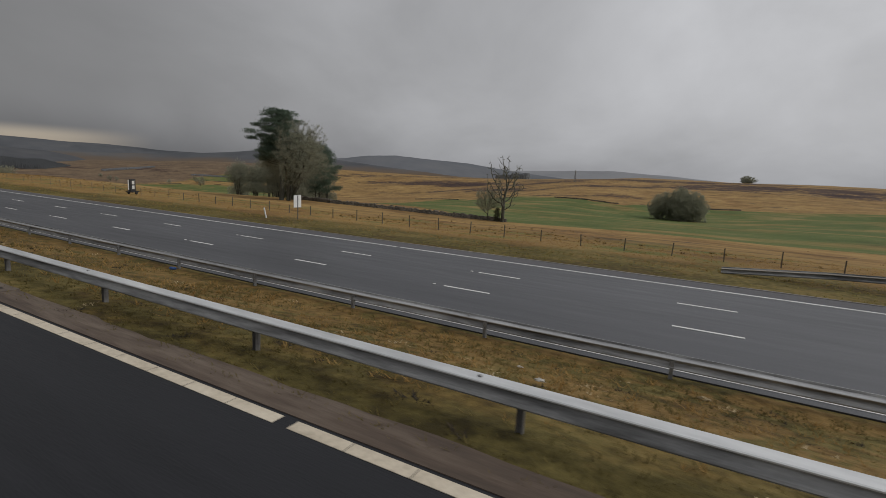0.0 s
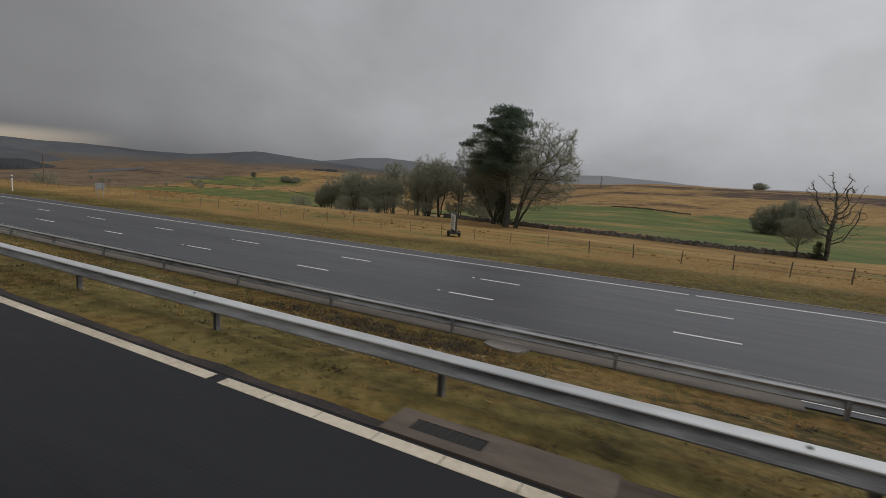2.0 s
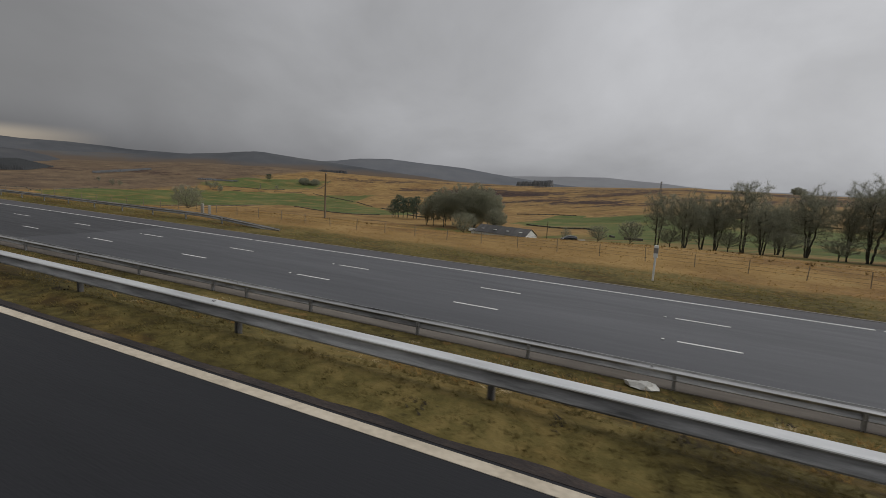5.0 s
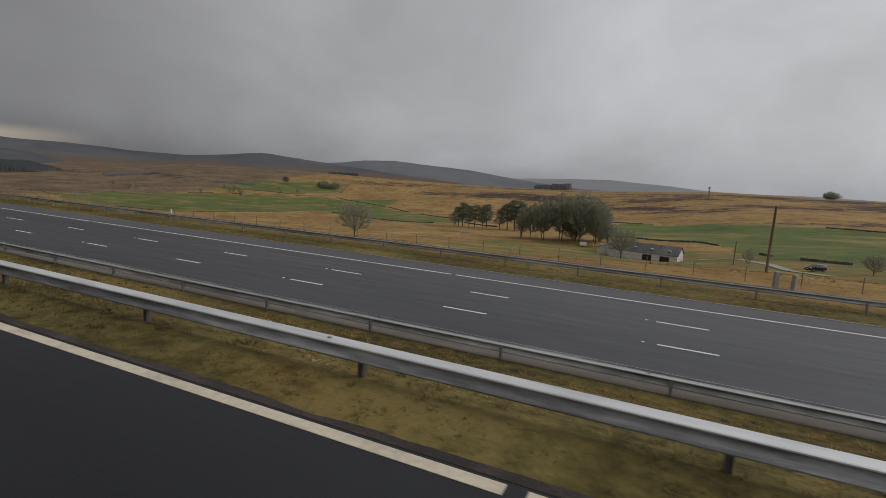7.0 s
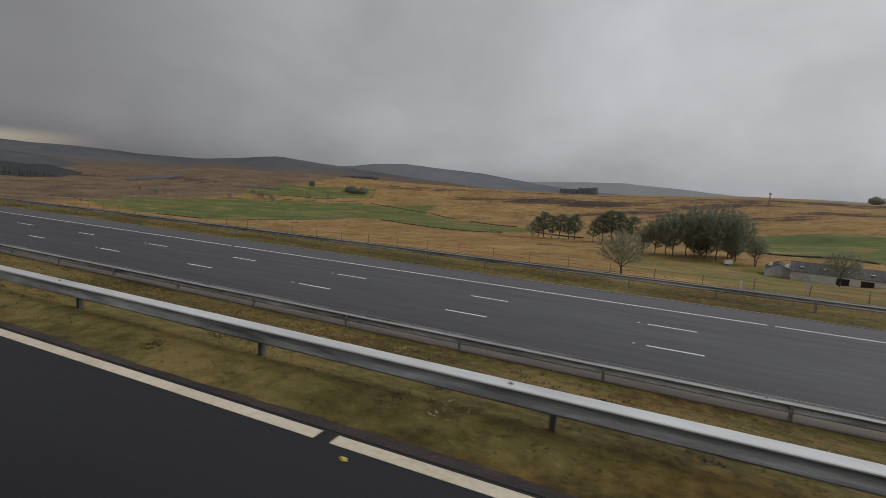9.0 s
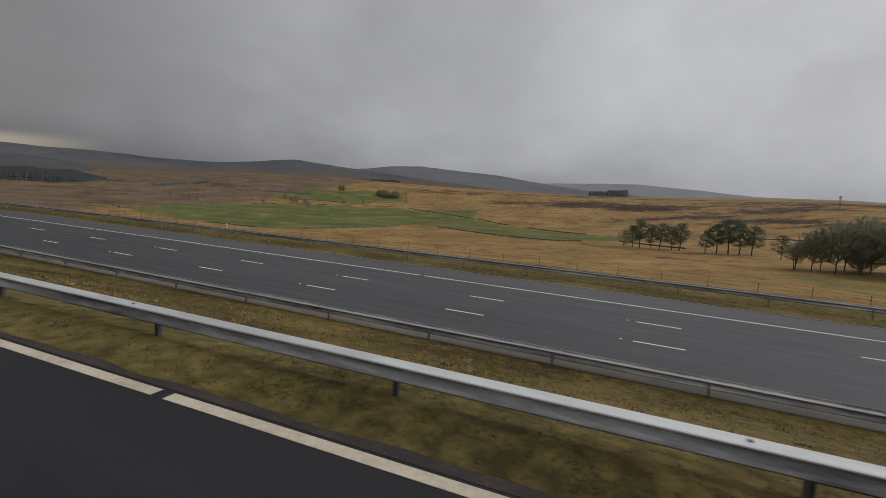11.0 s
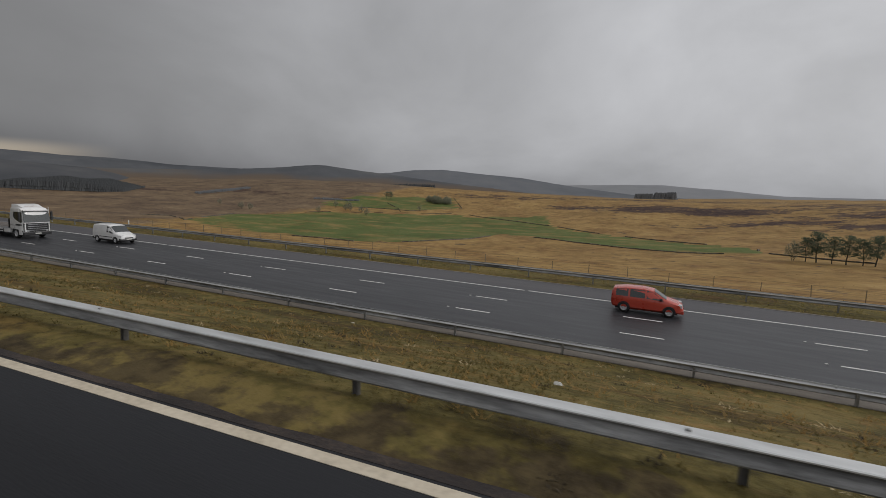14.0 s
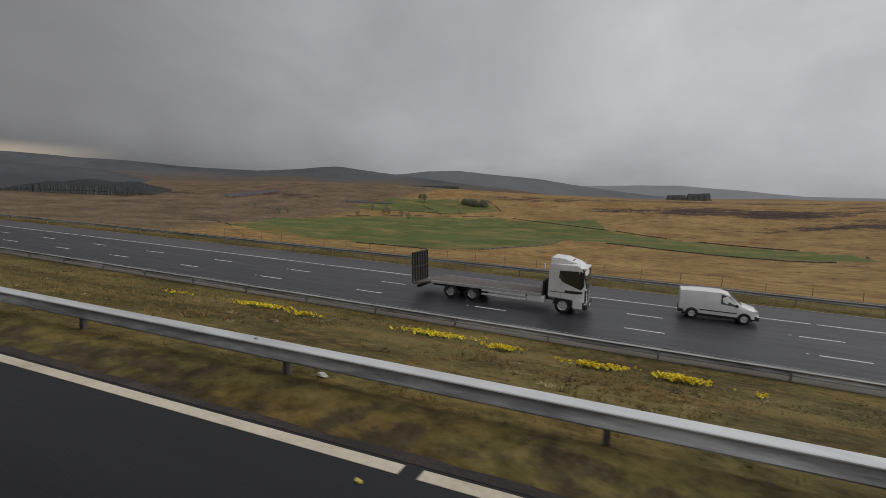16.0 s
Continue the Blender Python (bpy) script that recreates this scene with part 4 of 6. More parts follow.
def bare_crown(seed, h, rx, rz, mid, buds, fork, lean=0.0, tip=0.012, twigs=6, twig=(0.9, 0.03), step=0.5, up=0.03, stems=1, shell=0.03, fan=0.0):
    """wood and twigs of a leafless tree with a rounded crown of radius rx, rz about height mid"""
    rs = np.random.RandomState(seed)
    u = rs.normal(0, 1, (buds, 3))
    u /= np.linalg.norm(u, axis=1)[:, None]
    att = u * (rs.uniform(shell, 1, buds) ** 0.42)[:, None]
    # uneven outline: the crown bulges and hollows
    bulge = 1 + 0.22 * np.sin(u[:, 0] * 4 + seed) * np.cos(u[:, 1] * 3.3 + seed * 2) + 0.12 * np.sin(u[:, 2] * 7 + u[:, 0] * 5)
    att = att * bulge[:, None] * (rx, rx, rz) + (lean, 0, mid)
    att = att[att[:, 2] > fork * 0.75]
    P, par = [], []
    for k in range(stems):
        a = 6.283 * (k + rs.rand()) / stems
        off = 0.0 if stems == 1 else 0.35
        n = max(4, int((fork + 0.4) / step))
        stem = [(off * math.cos(a) * (1 + 2.0 * i / n) + 0.25 * lean * (i / n) ** 2 + rs.normal(0, 0.05), off * math.sin(a) * (1 + 2.0 * i / n) + rs.normal(0, 0.05), -0.4 + i * (fork + 0.4) / n) for i in range(n + 1)]
        if fan:
            # limbs spread like a vase from low on the trunk
            n = 16
            bend, tall = fan * rx * rs.uniform(0.55, 1.1), mid + rz * rs.uniform(-0.1, 0.35)
            stem = []
            for i in range(n + 1):
                f = i / n
                out = 0.28 + bend * max(0.0, f - 0.1) ** 1.15
                stem.append((out * math.cos(a) + lean * f**1.3 + rs.normal(0, 0.07), out * math.sin(a) + rs.normal(0, 0.07), -0.4 + (tall + 0.4) * f - 0.25 * bend * f * f))
        q, pr = colonise(rs, att if stems == 1 else att[k::stems], stem, step, 7.0, step * 1.25, up)
        base = len(P)
        P += list(q)
        par += [base + i for i in pr]
    P = np.array(P)
    rad = np.zeros(len(P))
    for i in range(len(P) - 1, -1, -1):
        rad[i] = max(rad[i], tip**2.15)
        if par[i] != i:
            rad[par[i]] += rad[i]
    rad = rad ** (1 / 2.15)
    WV, WF = [], []
    for i in range(len(P)):
        j = par[i]
        if j != i:
            r0 = min(rad[j], rad[i] * 1.35)
            limb(WV, WF, Vector(P[j]), Vector(P[i]), r0, rad[i], 8 if r0 > 0.13 else (5 if r0 > 0.05 else 3))
    thin = np.where(rad < tip * 5.5)[0]
    thin = np.repeat(thin, twigs)
    at = P[thin] + (P[np.array(par)[thin]] - P[thin]) * rs.rand(len(thin))[:, None]
    aim = P[thin] - np.array((lean, 0, mid * (0.45 if fan else 0.8)))
    aim /= np.linalg.norm(aim, axis=1)[:, None] + 1e-6
    return WV, WF, slivers(rs, at, aim * 0.6 + (0, 0, 0.2), 0.75, *twig), None


def pine_crown(seed, h, trunk, base, rx, clumps, radius, tufts_n, needles, needle, flat=0.42, lean=0.0, side=0.0):
    """a pine: bent trunk, limbs, and flattened clumps of needle tufts"""
    rs = np.random.RandomState(seed)
    WV, WF, NV = [], [], []
    path = [np.array((lean * (i / 8) ** 1.6 * h + 0.15 * math.sin(i * 1.3 + seed), 0.15 * math.cos(i + seed), -0.4 + (h * 0.94 + 0.4) * i / 8)) for i in range(9)]
    for i in range(8):
        limb(WV, WF, Vector(path[i]), Vector(path[i + 1]), trunk * (1 - 0.82 * i / 8), trunk * (1 - 0.82 * (i + 1) / 8), 8)
    for k in range(clumps):
        u = (k + rs.rand()) / clumps
        z = h * (base + (1 - base) * u)
        f = min(max((z - 0.06 * h) / (h * 0.94) * 8, 0), 7.99)
        o = path[int(f)] + (path[int(f) + 1] - path[int(f)]) * (f - int(f))
        reach = rx * max(math.sin(math.pi * (0.22 + 0.72 * u)) ** 0.8, 0.2) * rs.uniform(0.1, 1.0) ** 0.6 * (1 + 0.25 * math.sin(k * 2.4 + seed))
        a = k * 2.4 + rs.normal(0, 0.4)
        c = np.array((o[0] + side * (1 - u) + reach * math.cos(a), o[1] + reach * math.sin(a), z - 0.05 * radius))
        knee = o * 0.45 + c * 0.55 + (0, 0, -0.25)
        limb(WV, WF, Vector(o), Vector(knee), 0.03 + 0.16 * trunk, 0.02 + 0.1 * trunk, 4)
        limb(WV, WF, Vector(knee), Vector(c), 0.02 + 0.1 * trunk, 0.02, 4)
        r = radius * rs.uniform(0.65, 1.2)
        t = np.clip(rs.normal(0, 0.5, (tufts_n, 3)), -0.85, 0.85) * (r, r, r * flat) + c
        at = np.repeat(t, needles, axis=0)
        aim = np.repeat((t - c) * 0.5 + (0, 0, 0.35), needles, axis=0)
        NV.append(slivers(rs, at, aim, 0.8, *needle))
    return WV, WF, np.concatenate(NV), None


PROTO = {}
KINDS = {
    "beech": lambda: bare_crown(11, 17, 7.4, 6.6, 10.0, 3000, 2.0, tip=0.015, twigs=17, twig=(0.9, 0.0125), step=0.42, stems=7, fan=0.75),
    "beech_lean": lambda: bare_crown(12, 16, 5.6, 6.6, 9.4, 1700, 3.0, lean=-5.0, tip=0.0165, twigs=13, twig=(0.9, 0.0125), step=0.42, stems=4, fan=0.6),
    "oak": lambda: bare_crown(13, 14, 5.2, 5.2, 8.8, 1700, 2.4, tip=0.015, twigs=16, twig=(1.0, 0.0125), step=0.42, stems=4, fan=0.36),
    "ash": lambda: bare_crown(14, 14, 3.8, 4.8, 9.0, 1000, 3.4, tip=0.016, twigs=17, twig=(1.0, 0.0125), step=0.42, stems=3, fan=0.25),
    "dead": lambda: bare_crown(15, 12.6, 4.2, 5.2, 7.4, 460, 3.0, twigs=7, tip=0.034, twig=(0.6, 0.016), step=0.5, up=0.0, shell=0.02),
    "thorn": lambda: bare_crown(16, 8, 4.2, 3.2, 5.0, 2600, 1.0, tip=0.008, twigs=26, twig=(0.6, 0.018), step=0.36, stems=3),
    "field": lambda: bare_crown(27, 9, 4.4, 3.3, 5.9, 1100, 1.9, tip=0.013, twigs=34, twig=(0.75, 0.0125), step=0.36, stems=1),
    "grove": lambda: bare_crown(17, 18, 5.6, 6.9, 11.3, 2200, 4.2, tip=0.013, twigs=42, twig=(1.0, 0.035), step=0.65),
    "dome": lambda: bare_crown(18, 12, 6.2, 5.4, 6.9, 2400, 1.6, tip=0.012, twigs=22, twig=(0.9, 0.035), step=0.65, stems=4),
    "small": lambda: bare_crown(19, 10, 4.4, 4.2, 6.0, 900, 1.8, tip=0.018, twigs=12, twig=(1.1, 0.035), step=0.7, stems=2),
    "pine": lambda: pine_crown(21, 18, 0.5, 0.46, 5.0, 80, 1.6, 190, 18, (0.26, 0.03), flat=0.3, lean=0.03, side=1.3),
    "pine_slim": lambda: pine_crown(26, 14, 0.2, 0.72, 3.0, 36, 1.0, 40, 16, (0.35, 0.034), flat=0.4, lean=0.05),
    "pine_low": lambda: pine_crown(22, 13, 0.24, 0.16, 5.4, 105, 1.6, 105, 16, (0.3, 0.036), flat=0.36, lean=0.03),
    "pine_b": lambda: pine_crown(23, 14, 0.32, 0.32, 4.8, 36, 1.9, 42, 12, (0.6, 0.06), flat=0.36, lean=0.05),
    "pine_c": lambda: pine_crown(24, 14, 0.28, 0.26, 4.6, 32, 1.8, 42, 12, (0.6, 0.06), flat=0.36, lean=-0.1),
    "ivy": lambda: pine_crown(25, 9, 0.3, 0.1, 2.4, 60, 1.1, 30, 16, (0.28, 0.06), flat=0.8),
}


def tree(kind, x, y, h, label, category="tree", group="", turn=None, squash=1.0, sink=0.0):
    """plants one tree of a kind, scaled to height h"""
    rng = random.Random(int(abs(x) * 31 + abs(y) * 17))
    z = land_at(x, y) - sink
    if kind not in PROTO:
        WV, WF, NV, NF = KINDS[kind]()
        height = float(NV[:, 2].max()) * 0.97
        t = thing("tree", "", "")
        ever = kind.startswith("pine") or kind == "ivy"
        mesh("trunk", WV, WF, M_BARK, t, smooth=True)
        mesh("crown", NV, [(i, i + 1, i + 2) for i in range(0, len(NV), 3)], (M_IVY if kind == "ivy" else M_NEEDLE) if ever else M_TWIG, t)
        PROTO[kind] = (t, height)
        t.matrix_basis = Matrix.Translation((0, 0, -500))
    t, height = PROTO[kind]
    k = h / height
    m = Matrix.Translation((x, y, z)) @ Matrix.Rotation(rng.random() * 6.28 if turn is None else turn, 4, "Z") @ Matrix.Diagonal((k * squash, k * squash, k, 1))
    if t.location.z < -400:
        t.matrix_basis = m
        ob = t
    else:
        ob = copy_thing(t, m)
        ob.matrix_basis = m
    return tagged(ob, label, category, group)


# tall stand beside the wall
ST = "trees along the stone wall"
tree("pine", 56.1, -116.5, 18.5, "tall dark green Scots pine with a bare lower trunk", "pine tree", ST, turn=0.2)
tree("beech_lean", 54.9, -117.2, 17.0, "bare beech leaning out beside a pine", "tree", ST, turn=-0.25, squash=0.95)
tree("beech", 61.4, -124.5, 18.2, "large bare beech with a wide twiggy crown", "tree", ST, turn=1.0, squash=1.08)
tree("ivy", 58.5, -121, 6.0, "dark ivy-clad stump among bare trunks", "tree", ST)
tree("pine_slim", 71.8, -142.5, 15.0, "slender leaning pine with a small flat crown", "pine tree", ST, turn=0.6)
tree("pine_low", 68.4, -140, 14.6, "dark pine with low branches beside the stone wall", "pine tree", ST, turn=0.5, squash=0.9)
for x, y, h, k, q in ((77.3, -143, 11, "ash", 0.9), (79.9, -138, 15.2, "oak", 0.95), (84.2, -141, 15.2, "oak", 1.0), (87, -141, 10, "ash", 0.8), (91.1, -147, 14.2, "oak", 0.9), (98.2, -144, 11, "oak", 1.0), (100.5, -151, 15, "ash", 0.95), (105, -150, 12.5, "oak", 0.9), (110.5, -147, 13, "oak", 0.9), (115.5, -152, 12.5, "ash", 0.9), (121, -157, 6.4, "field", 0.9), (129, -164, 5.2, "field", 0.9)):
    tree(k, x, y, h, "bare grey tree with fine twigs behind the wall", "tree", ST, squash=q, sink=0.6)
for x, y, h in ((95.5, -141, 4.6), (88.5, -139, 3.6), (103, -148, 4.0), (113, -150, 4.2), (82.5, -136, 3.4), (76, -138, 3.8), (70.5, -136, 4.4), (66, -131, 3.2)):
    tree("field", x, y, h, "low leafless scrub between the trunks", "bush", ST, squash=1.5)
for x, y, h, k, q in ((94, -156, 12.5, "oak", 1.0), (107, -160, 12, "oak", 1.0), (74, -149, 12, "ash", 1.0)):
    tree(k, x, y, h, "bare grey tree in the second row behind the wall", "tree", ST, squash=q, sink=0.8)
tree("dead", 12.1, -131.8, 12.6, "gnarled bare oak with crooked grey limbs", "tree", turn=0.4)
tree("field", 15.6, -132.4, 6.6, "small bare thorn beside an old oak", "tree", squash=0.9)
tree("ivy", 13.2, -131.6, 2.8, "ivy and scrub round the foot of an old oak", "bush", squash=1.0)
for x, y, h in ((-6, -304, 20.5), (-12.5, -302, 18), (1.0, -307, 17.5), (-9.5, -307, 19.5)):
    tree("dome", x, y, h, "dense leafless thorn in the pasture", "tree", "thorn thicket", squash=0.85, sink=3.6)
# farm grove
for x, y, h, k, q in ((226, -266, 17.5, "grove", 1.2), (219, -264, 20.5, "grove", 1.25), (211, -266, 22.5, "grove", 1.25), (203, -265, 23.5, "grove", 1.25), (196, -266, 21, "grove", 1.2), (214, -274, 21, "grove", 1.2), (206, -274, 22, "grove", 1.2), (198, -275, 20.5, "grove", 1.2), (222, -272, 18, "grove", 1.2), (190, -259, 13.0, "oak", 1.0), (231, -268, 12.0, "oak", 1.0)):
    tree(k, x, y, h, "bare grove tree behind the farm", "tree", "farm grove", squash=q)
tree("dome", 208, -278, 9, "dark undergrowth within the farm grove", "bush", "farm grove", squash=1.3)
tree("dome", 196, -279, 9, "dark undergrowth within the farm grove", "bush", "farm grove", squash=1.3)
for x, y, h, k in ((297, -343, 13, "pine_c"), (293, -341, 16.5, "pine_b"), (287, -338, 14, "pine_c"), (282, -335, 15, "pine_b"), (276, -333, 13, "pine_c"), (272, -330, 15.5, "pine_b")):
    tree(k, x, y, h, "dark flat-topped pine in a field shelterbelt", "pine tree", "upper pines", squash=1.0)
tree("small", 302, -347, 11.5, "leafless tree at the end of a pine shelterbelt", "tree", "upper pines")
for x, y, h, k in ((260, -321, 12.5, "pine_c"), (255, -320, 15.5, "pine_b"), (250, -319, 18, "pine_b"), (245, -318, 17, "pine_c"), (240, -317, 15, "pine_b")):
    tree(k, x, y, h, "dark flat-topped pine beside the pasture wall", "pine tree", "lower pines", squash=1.0)
tree("pine_c", 230, -303, 11.5, "single dark pine at the grove's edge", "pine tree", "lower pines")
tree("field", 227, -127, 8.4, "open leafless tree with a pale trunk below the embankment", "tree", squash=1.0)
tree("field", 179, -198, 9.6, "leafless rounded tree in front of the barn", "tree")
tree("small", 145, -205, 5.0, "low thorn bush beside the farm track", "bush")
# valley trees
for x, y, h, k in ((795, -708, 13, "pine_b"), (806, -712, 12, "pine_b"), (879, -479, 11, "small"), (868, -484, 10, "small"), (793, -530, 10, "small"), (813, -590, 11, "small"), (786, -585, 12, "small"), (770, -568, 11, "small"), (722, -540, 11, "small"), (745, -560, 11, "small"), (937, -492, 9, "small"), (780, -570, 10, "small"), (690, -620, 9, "small")):
    tree(k, x, y, h, "small leafless tree by the valley walls", "tree", "valley trees")
for x, y, h in ((690, -706, 15), (704, -701, 17), (716, -712, 16), (728, -718, 14), (698, -720, 15)):
    tree("dome", x, y, h, "bare tree of a round hillside clump", "tree", "hillside clump", sink=4.0)
tree("dome", -58, -1010, 17, "lone round bare tree on the moor's skyline", "tree", squash=1.55, sink=3.0)


def conifer_block(name, label, cx, cy, length, width, turn, n, h, seed, taper=False, mat=M_FOREST):
    rng = random.Random(seed)
    V, F = [], []
    for _ in range(n):
        a, b = rng.uniform(-0.5, 0.5) * length, rng.uniform(-0.5, 0.5) * width
        x, y = cx + a * math.cos(turn) - b * math.sin(turn), cy + a * math.sin(turn) + b * math.cos(turn)
        z = land_at(x, y)
        hh = h * (0.88 + 0.12 * rng.random() + 0.4 * noise.noise(Vector((x, y, 0)) / 45))
        if taper:
            hh *= 0.2 + 0.8 * (1 - (2 * abs(a) / length) ** 2)
        for t in range(2):
            z0, z1, r = z + hh * (0.02 + 0.34 * t), z + hh * (0.74 + 0.22 * t), hh * (0.22 - 0.07 * t) + 0.6
            o = len(V)
            for i in range(6):
                q = 6.283 * i / 6 + rng.random()
                rr = r * (0.75 + 0.5 * rng.random())
                V.append((x + rr * math.cos(q), y + rr * math.sin(q), z0 + rng.uniform(-0.4, 0.4)))
            V.append((x + rng.uniform(-0.3, 0.3), y, z1))
            F += [(o + i, o + (i + 1) % 6, o + 6) for i in range(6)]
    return tagged(mesh(name, V, F, mat), label, "woodland", kind="stuff")


conifer_block("conifer_plantation", "dim conifer plantation on the far moor", 1288, -470, 210, 90, 0.70, 11000, 19, 5, True)
# two dark bank-like lines on the moor, built as low conifer rows
conifer_block("conifer_plantation", "thin dark line across the brown moor, built as low conifers", 1078, -613, 100, 12, 1.48, 420, 4.0, 9, mat=M_COPSE)
conifer_block("conifer_plantation", "thin dark line above the pastures, built as low conifers", 862, -650, 75, 7, 0.35, 260, 2.4, 10, mat=M_COPSE)
conifer_block("conifer_plantation", "dim conifer belt below the fell", 1050, -1190, 330, 60, -0.8, 420, 9, 6)
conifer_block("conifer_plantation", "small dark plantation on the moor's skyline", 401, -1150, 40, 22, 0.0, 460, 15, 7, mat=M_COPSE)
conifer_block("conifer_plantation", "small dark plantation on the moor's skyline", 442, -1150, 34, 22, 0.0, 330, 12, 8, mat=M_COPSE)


# ---------------------------------------------------------------- walls and fences
def from_sd(s, d):
    p = far(s, d)
    return p.x, p.y


def drystone(label, pts, height, step=0.55, courses=4, fallen=1.0):
    """a wall of rough stones laid in courses"""
    rng = random.Random(int(pts[0][0] * 7 + pts[0][1]))
    V, F = [], []
    for (xa, ya), (xb, yb) in zip(pts, pts[1:]):
        ln = math.hypot(xb - xa, yb - ya)
        t = math.atan2(yb - ya, xb - xa)
        n = max(2, int(ln / step))
        for c in range(courses):
            for i in range(n):
                f = (i + 0.5 + (0.5 if c % 2 else 0)) / n
                if (courses > 1 and c == courses - 1 and rng.random() < 0.42) or noise.noise(Vector((xa + (xb - xa) * f, ya + (yb - ya) * f, 40)) / 34) > fallen:
                    continue
                x, y = xa + (xb - xa) * f, ya + (yb - ya) * f
                z = land_at(x, y) if c == 0 or True else 0
                hh = height / courses
                w = 0.32 * (1 - 0.3 * c / courses)
                a = ln / n * 0.5 * (rng.uniform(0.85, 1.1) if courses > 1 else 1.06)
                ct, st = math.cos(t + rng.uniform(-0.1, 0.1)), math.sin(t)
                o = len(V)
                for zz in (z - 0.1 + c * hh, z + (c + 1) * hh * rng.uniform(0.9, 1.12)):
                    for u, v in ((-a, -w), (a, -w), (a, w), (-a, w)):
                        V.append((x + u * ct - v * st, y + u * st + v * ct, zz + rng.uniform(-0.03, 0.03)))
                F += [tuple(o + q for q in f4) for f4 in ((4, 5, 6, 7), (0, 1, 5, 4), (1, 2, 6, 5), (2, 3, 7, 6), (3, 0, 4, 7))]
    return tagged(mesh("drystone_wall", V, F, M_STONE), label, "stone wall", kind="structure")


drystone("tumbled grey drystone wall below the tall trees", [(79, -139), (72, -134), (66, -131), (52, -127), (38, -130), (24, -133), (12, -133)], 0.85, step=0.36, courses=5)


def field_wall(label, sd, height=0.7):
    pts = [from_sd(s, d) for s, d in sd]
    return drystone(label, pts, height, step=1.5, courses=1, fallen=0.12)


FW = "low dark drystone wall round a valley pasture"
field_wall(FW, [(609, 338), (538, 325), (505, 346), (479, 389), (470, 452), (408, 410), (341, 377), (308, 382), (299, 405), (304, 427), (346, 461), (443, 553), (570, 645)])
field_wall(FW, [(760, 382), (794, 487), (742, 577), (643, 616), (585, 645)])
field_wall(FW, [(640, 815), (590, 700), (640, 640), (783, 640)])
field_wall(FW, [(700, 700), (660, 650), (640, 615)])
field_wall("low dark wall along the top of the green pasture", [(240, 447), (195, 444), (120, 423), (40, 370), (-40, 377), (-300, 383)])
field_wall("low dark wall between rough grass and pasture", [(300, 387), (270, 350), (240, 330), (195, 332), (150, 300), (120, 205)])
field_wall("low dark wall crossing the moor's edge", [(880, 360), (800, 400), (762, 385)])


def fence():
    f = thing("wire_fence", "weathered post and wire fence along the motorway boundary", "fence")
    data = {}
    wires = [[] for _ in range(4)]
    for i in range(-45, 170):
        s = 116.67 + 3.31 * i
        d = 82.5 + 0.25 * math.sin(s * 0.05)
        p = far(s, d)
        z = land_at(p.x, p.y)
        rng = random.Random(i)
        m = Matrix.Translation((p.x, p.y, z)) @ Matrix.Rotation(rng.uniform(-0.05, 0.05), 4, "X") @ Matrix.Rotation(rng.uniform(-0.06, 0.06), 4, "Y") @ Matrix.Diagonal((1, 1, rng.uniform(0.9, 1.12), 1))
        # darker stout posts on the older length, thin bleached ones beyond
        old = s < 40
        if old not in data:
            w = 0.036 if old else 0.026
            bm = bmesh.new()
            box(bm, -w, w, -w, w, -0.4, 1.0, bevel=0.008)
            ob = part("post", bm, M_OLDPOST if old else M_WOODPOST, f)
            ob.matrix_basis = m
            data[old] = ob.data
        else:
            share("post", data[old], f, m)
        for k in range(4):
            wires[k].append((p.x, p.y + 0.06, z + 0.3 + 0.26 * k))
    for w in wires:
        V, F = [], []
        for a, b in zip(w, w[1:]):
            limb(V, F, Vector(a), Vector(b), 0.006, 0.006, 3)
        mesh("wire", V, F, M_WIRE, f)


fence()


def pole(x, y, h, label, name="telegraph_pole"):
    z = land_at(x, y)
    V, F = [], []
    limb(V, F, Vector((0, 0, -0.5)), Vector((0, 0, h)), 0.14, 0.1, 10)
    F.append(tuple(range(19, 9, -1)))
    t = thing(name, label, "pole", Matrix.Translation((x, y, z)))
    mesh("shaft", V, F, M_WOODPOST, t, smooth=True)
    boxed("cap", (-0.09, 0.09, -0.09, 0.09, h, h + 0.06), M_POST, t, bevel=0.02)
    return t


pole(157.2, -97.6, 6.4, "dark wooden telegraph pole behind the fence")
pole(149.4, -197, 6.5, "dark wooden telegraph pole by the farm")


def mast(x, y, h):
    z = land_at(x, y)
    V, F = [], []
    c = [Vector((math.cos(a) * 1.3, math.sin(a) * 1.3, 0)) for a in (0.5, 2.07, 3.64, 5.21)]
    n = 6
    for i in range(n):
        for k in range(4):
            f0, f1 = i / n, (i + 1) / n
            a = c[k] * (1 - 0.75 * f0) + Vector((0, 0, h * f0))
            b = c[k] * (1 - 0.75 * f1) + Vector((0, 0, h * f1))
            a2 = c[(k + 1) % 4] * (1 - 0.75 * f0) + Vector((0, 0, h * f0))
            limb(V, F, a, b, 0.11, 0.11, 4)
            limb(V, F, a2, b, 0.07, 0.07, 3)
            limb(V, F, a, a2, 0.07, 0.07, 3)
    t = thing("lattice_mast", "grey steel lattice mast on the skyline", "mast", Matrix.Translation((x, y, z)))
    mesh("lattice", V, F, M_POST_DARK, t)
    boxed("antenna", (-0.9, 0.9, -0.9, 0.9, h - 2.5, h - 0.5), M_POST, t, bevel=0.1)


mast(134, -641, 14.0)


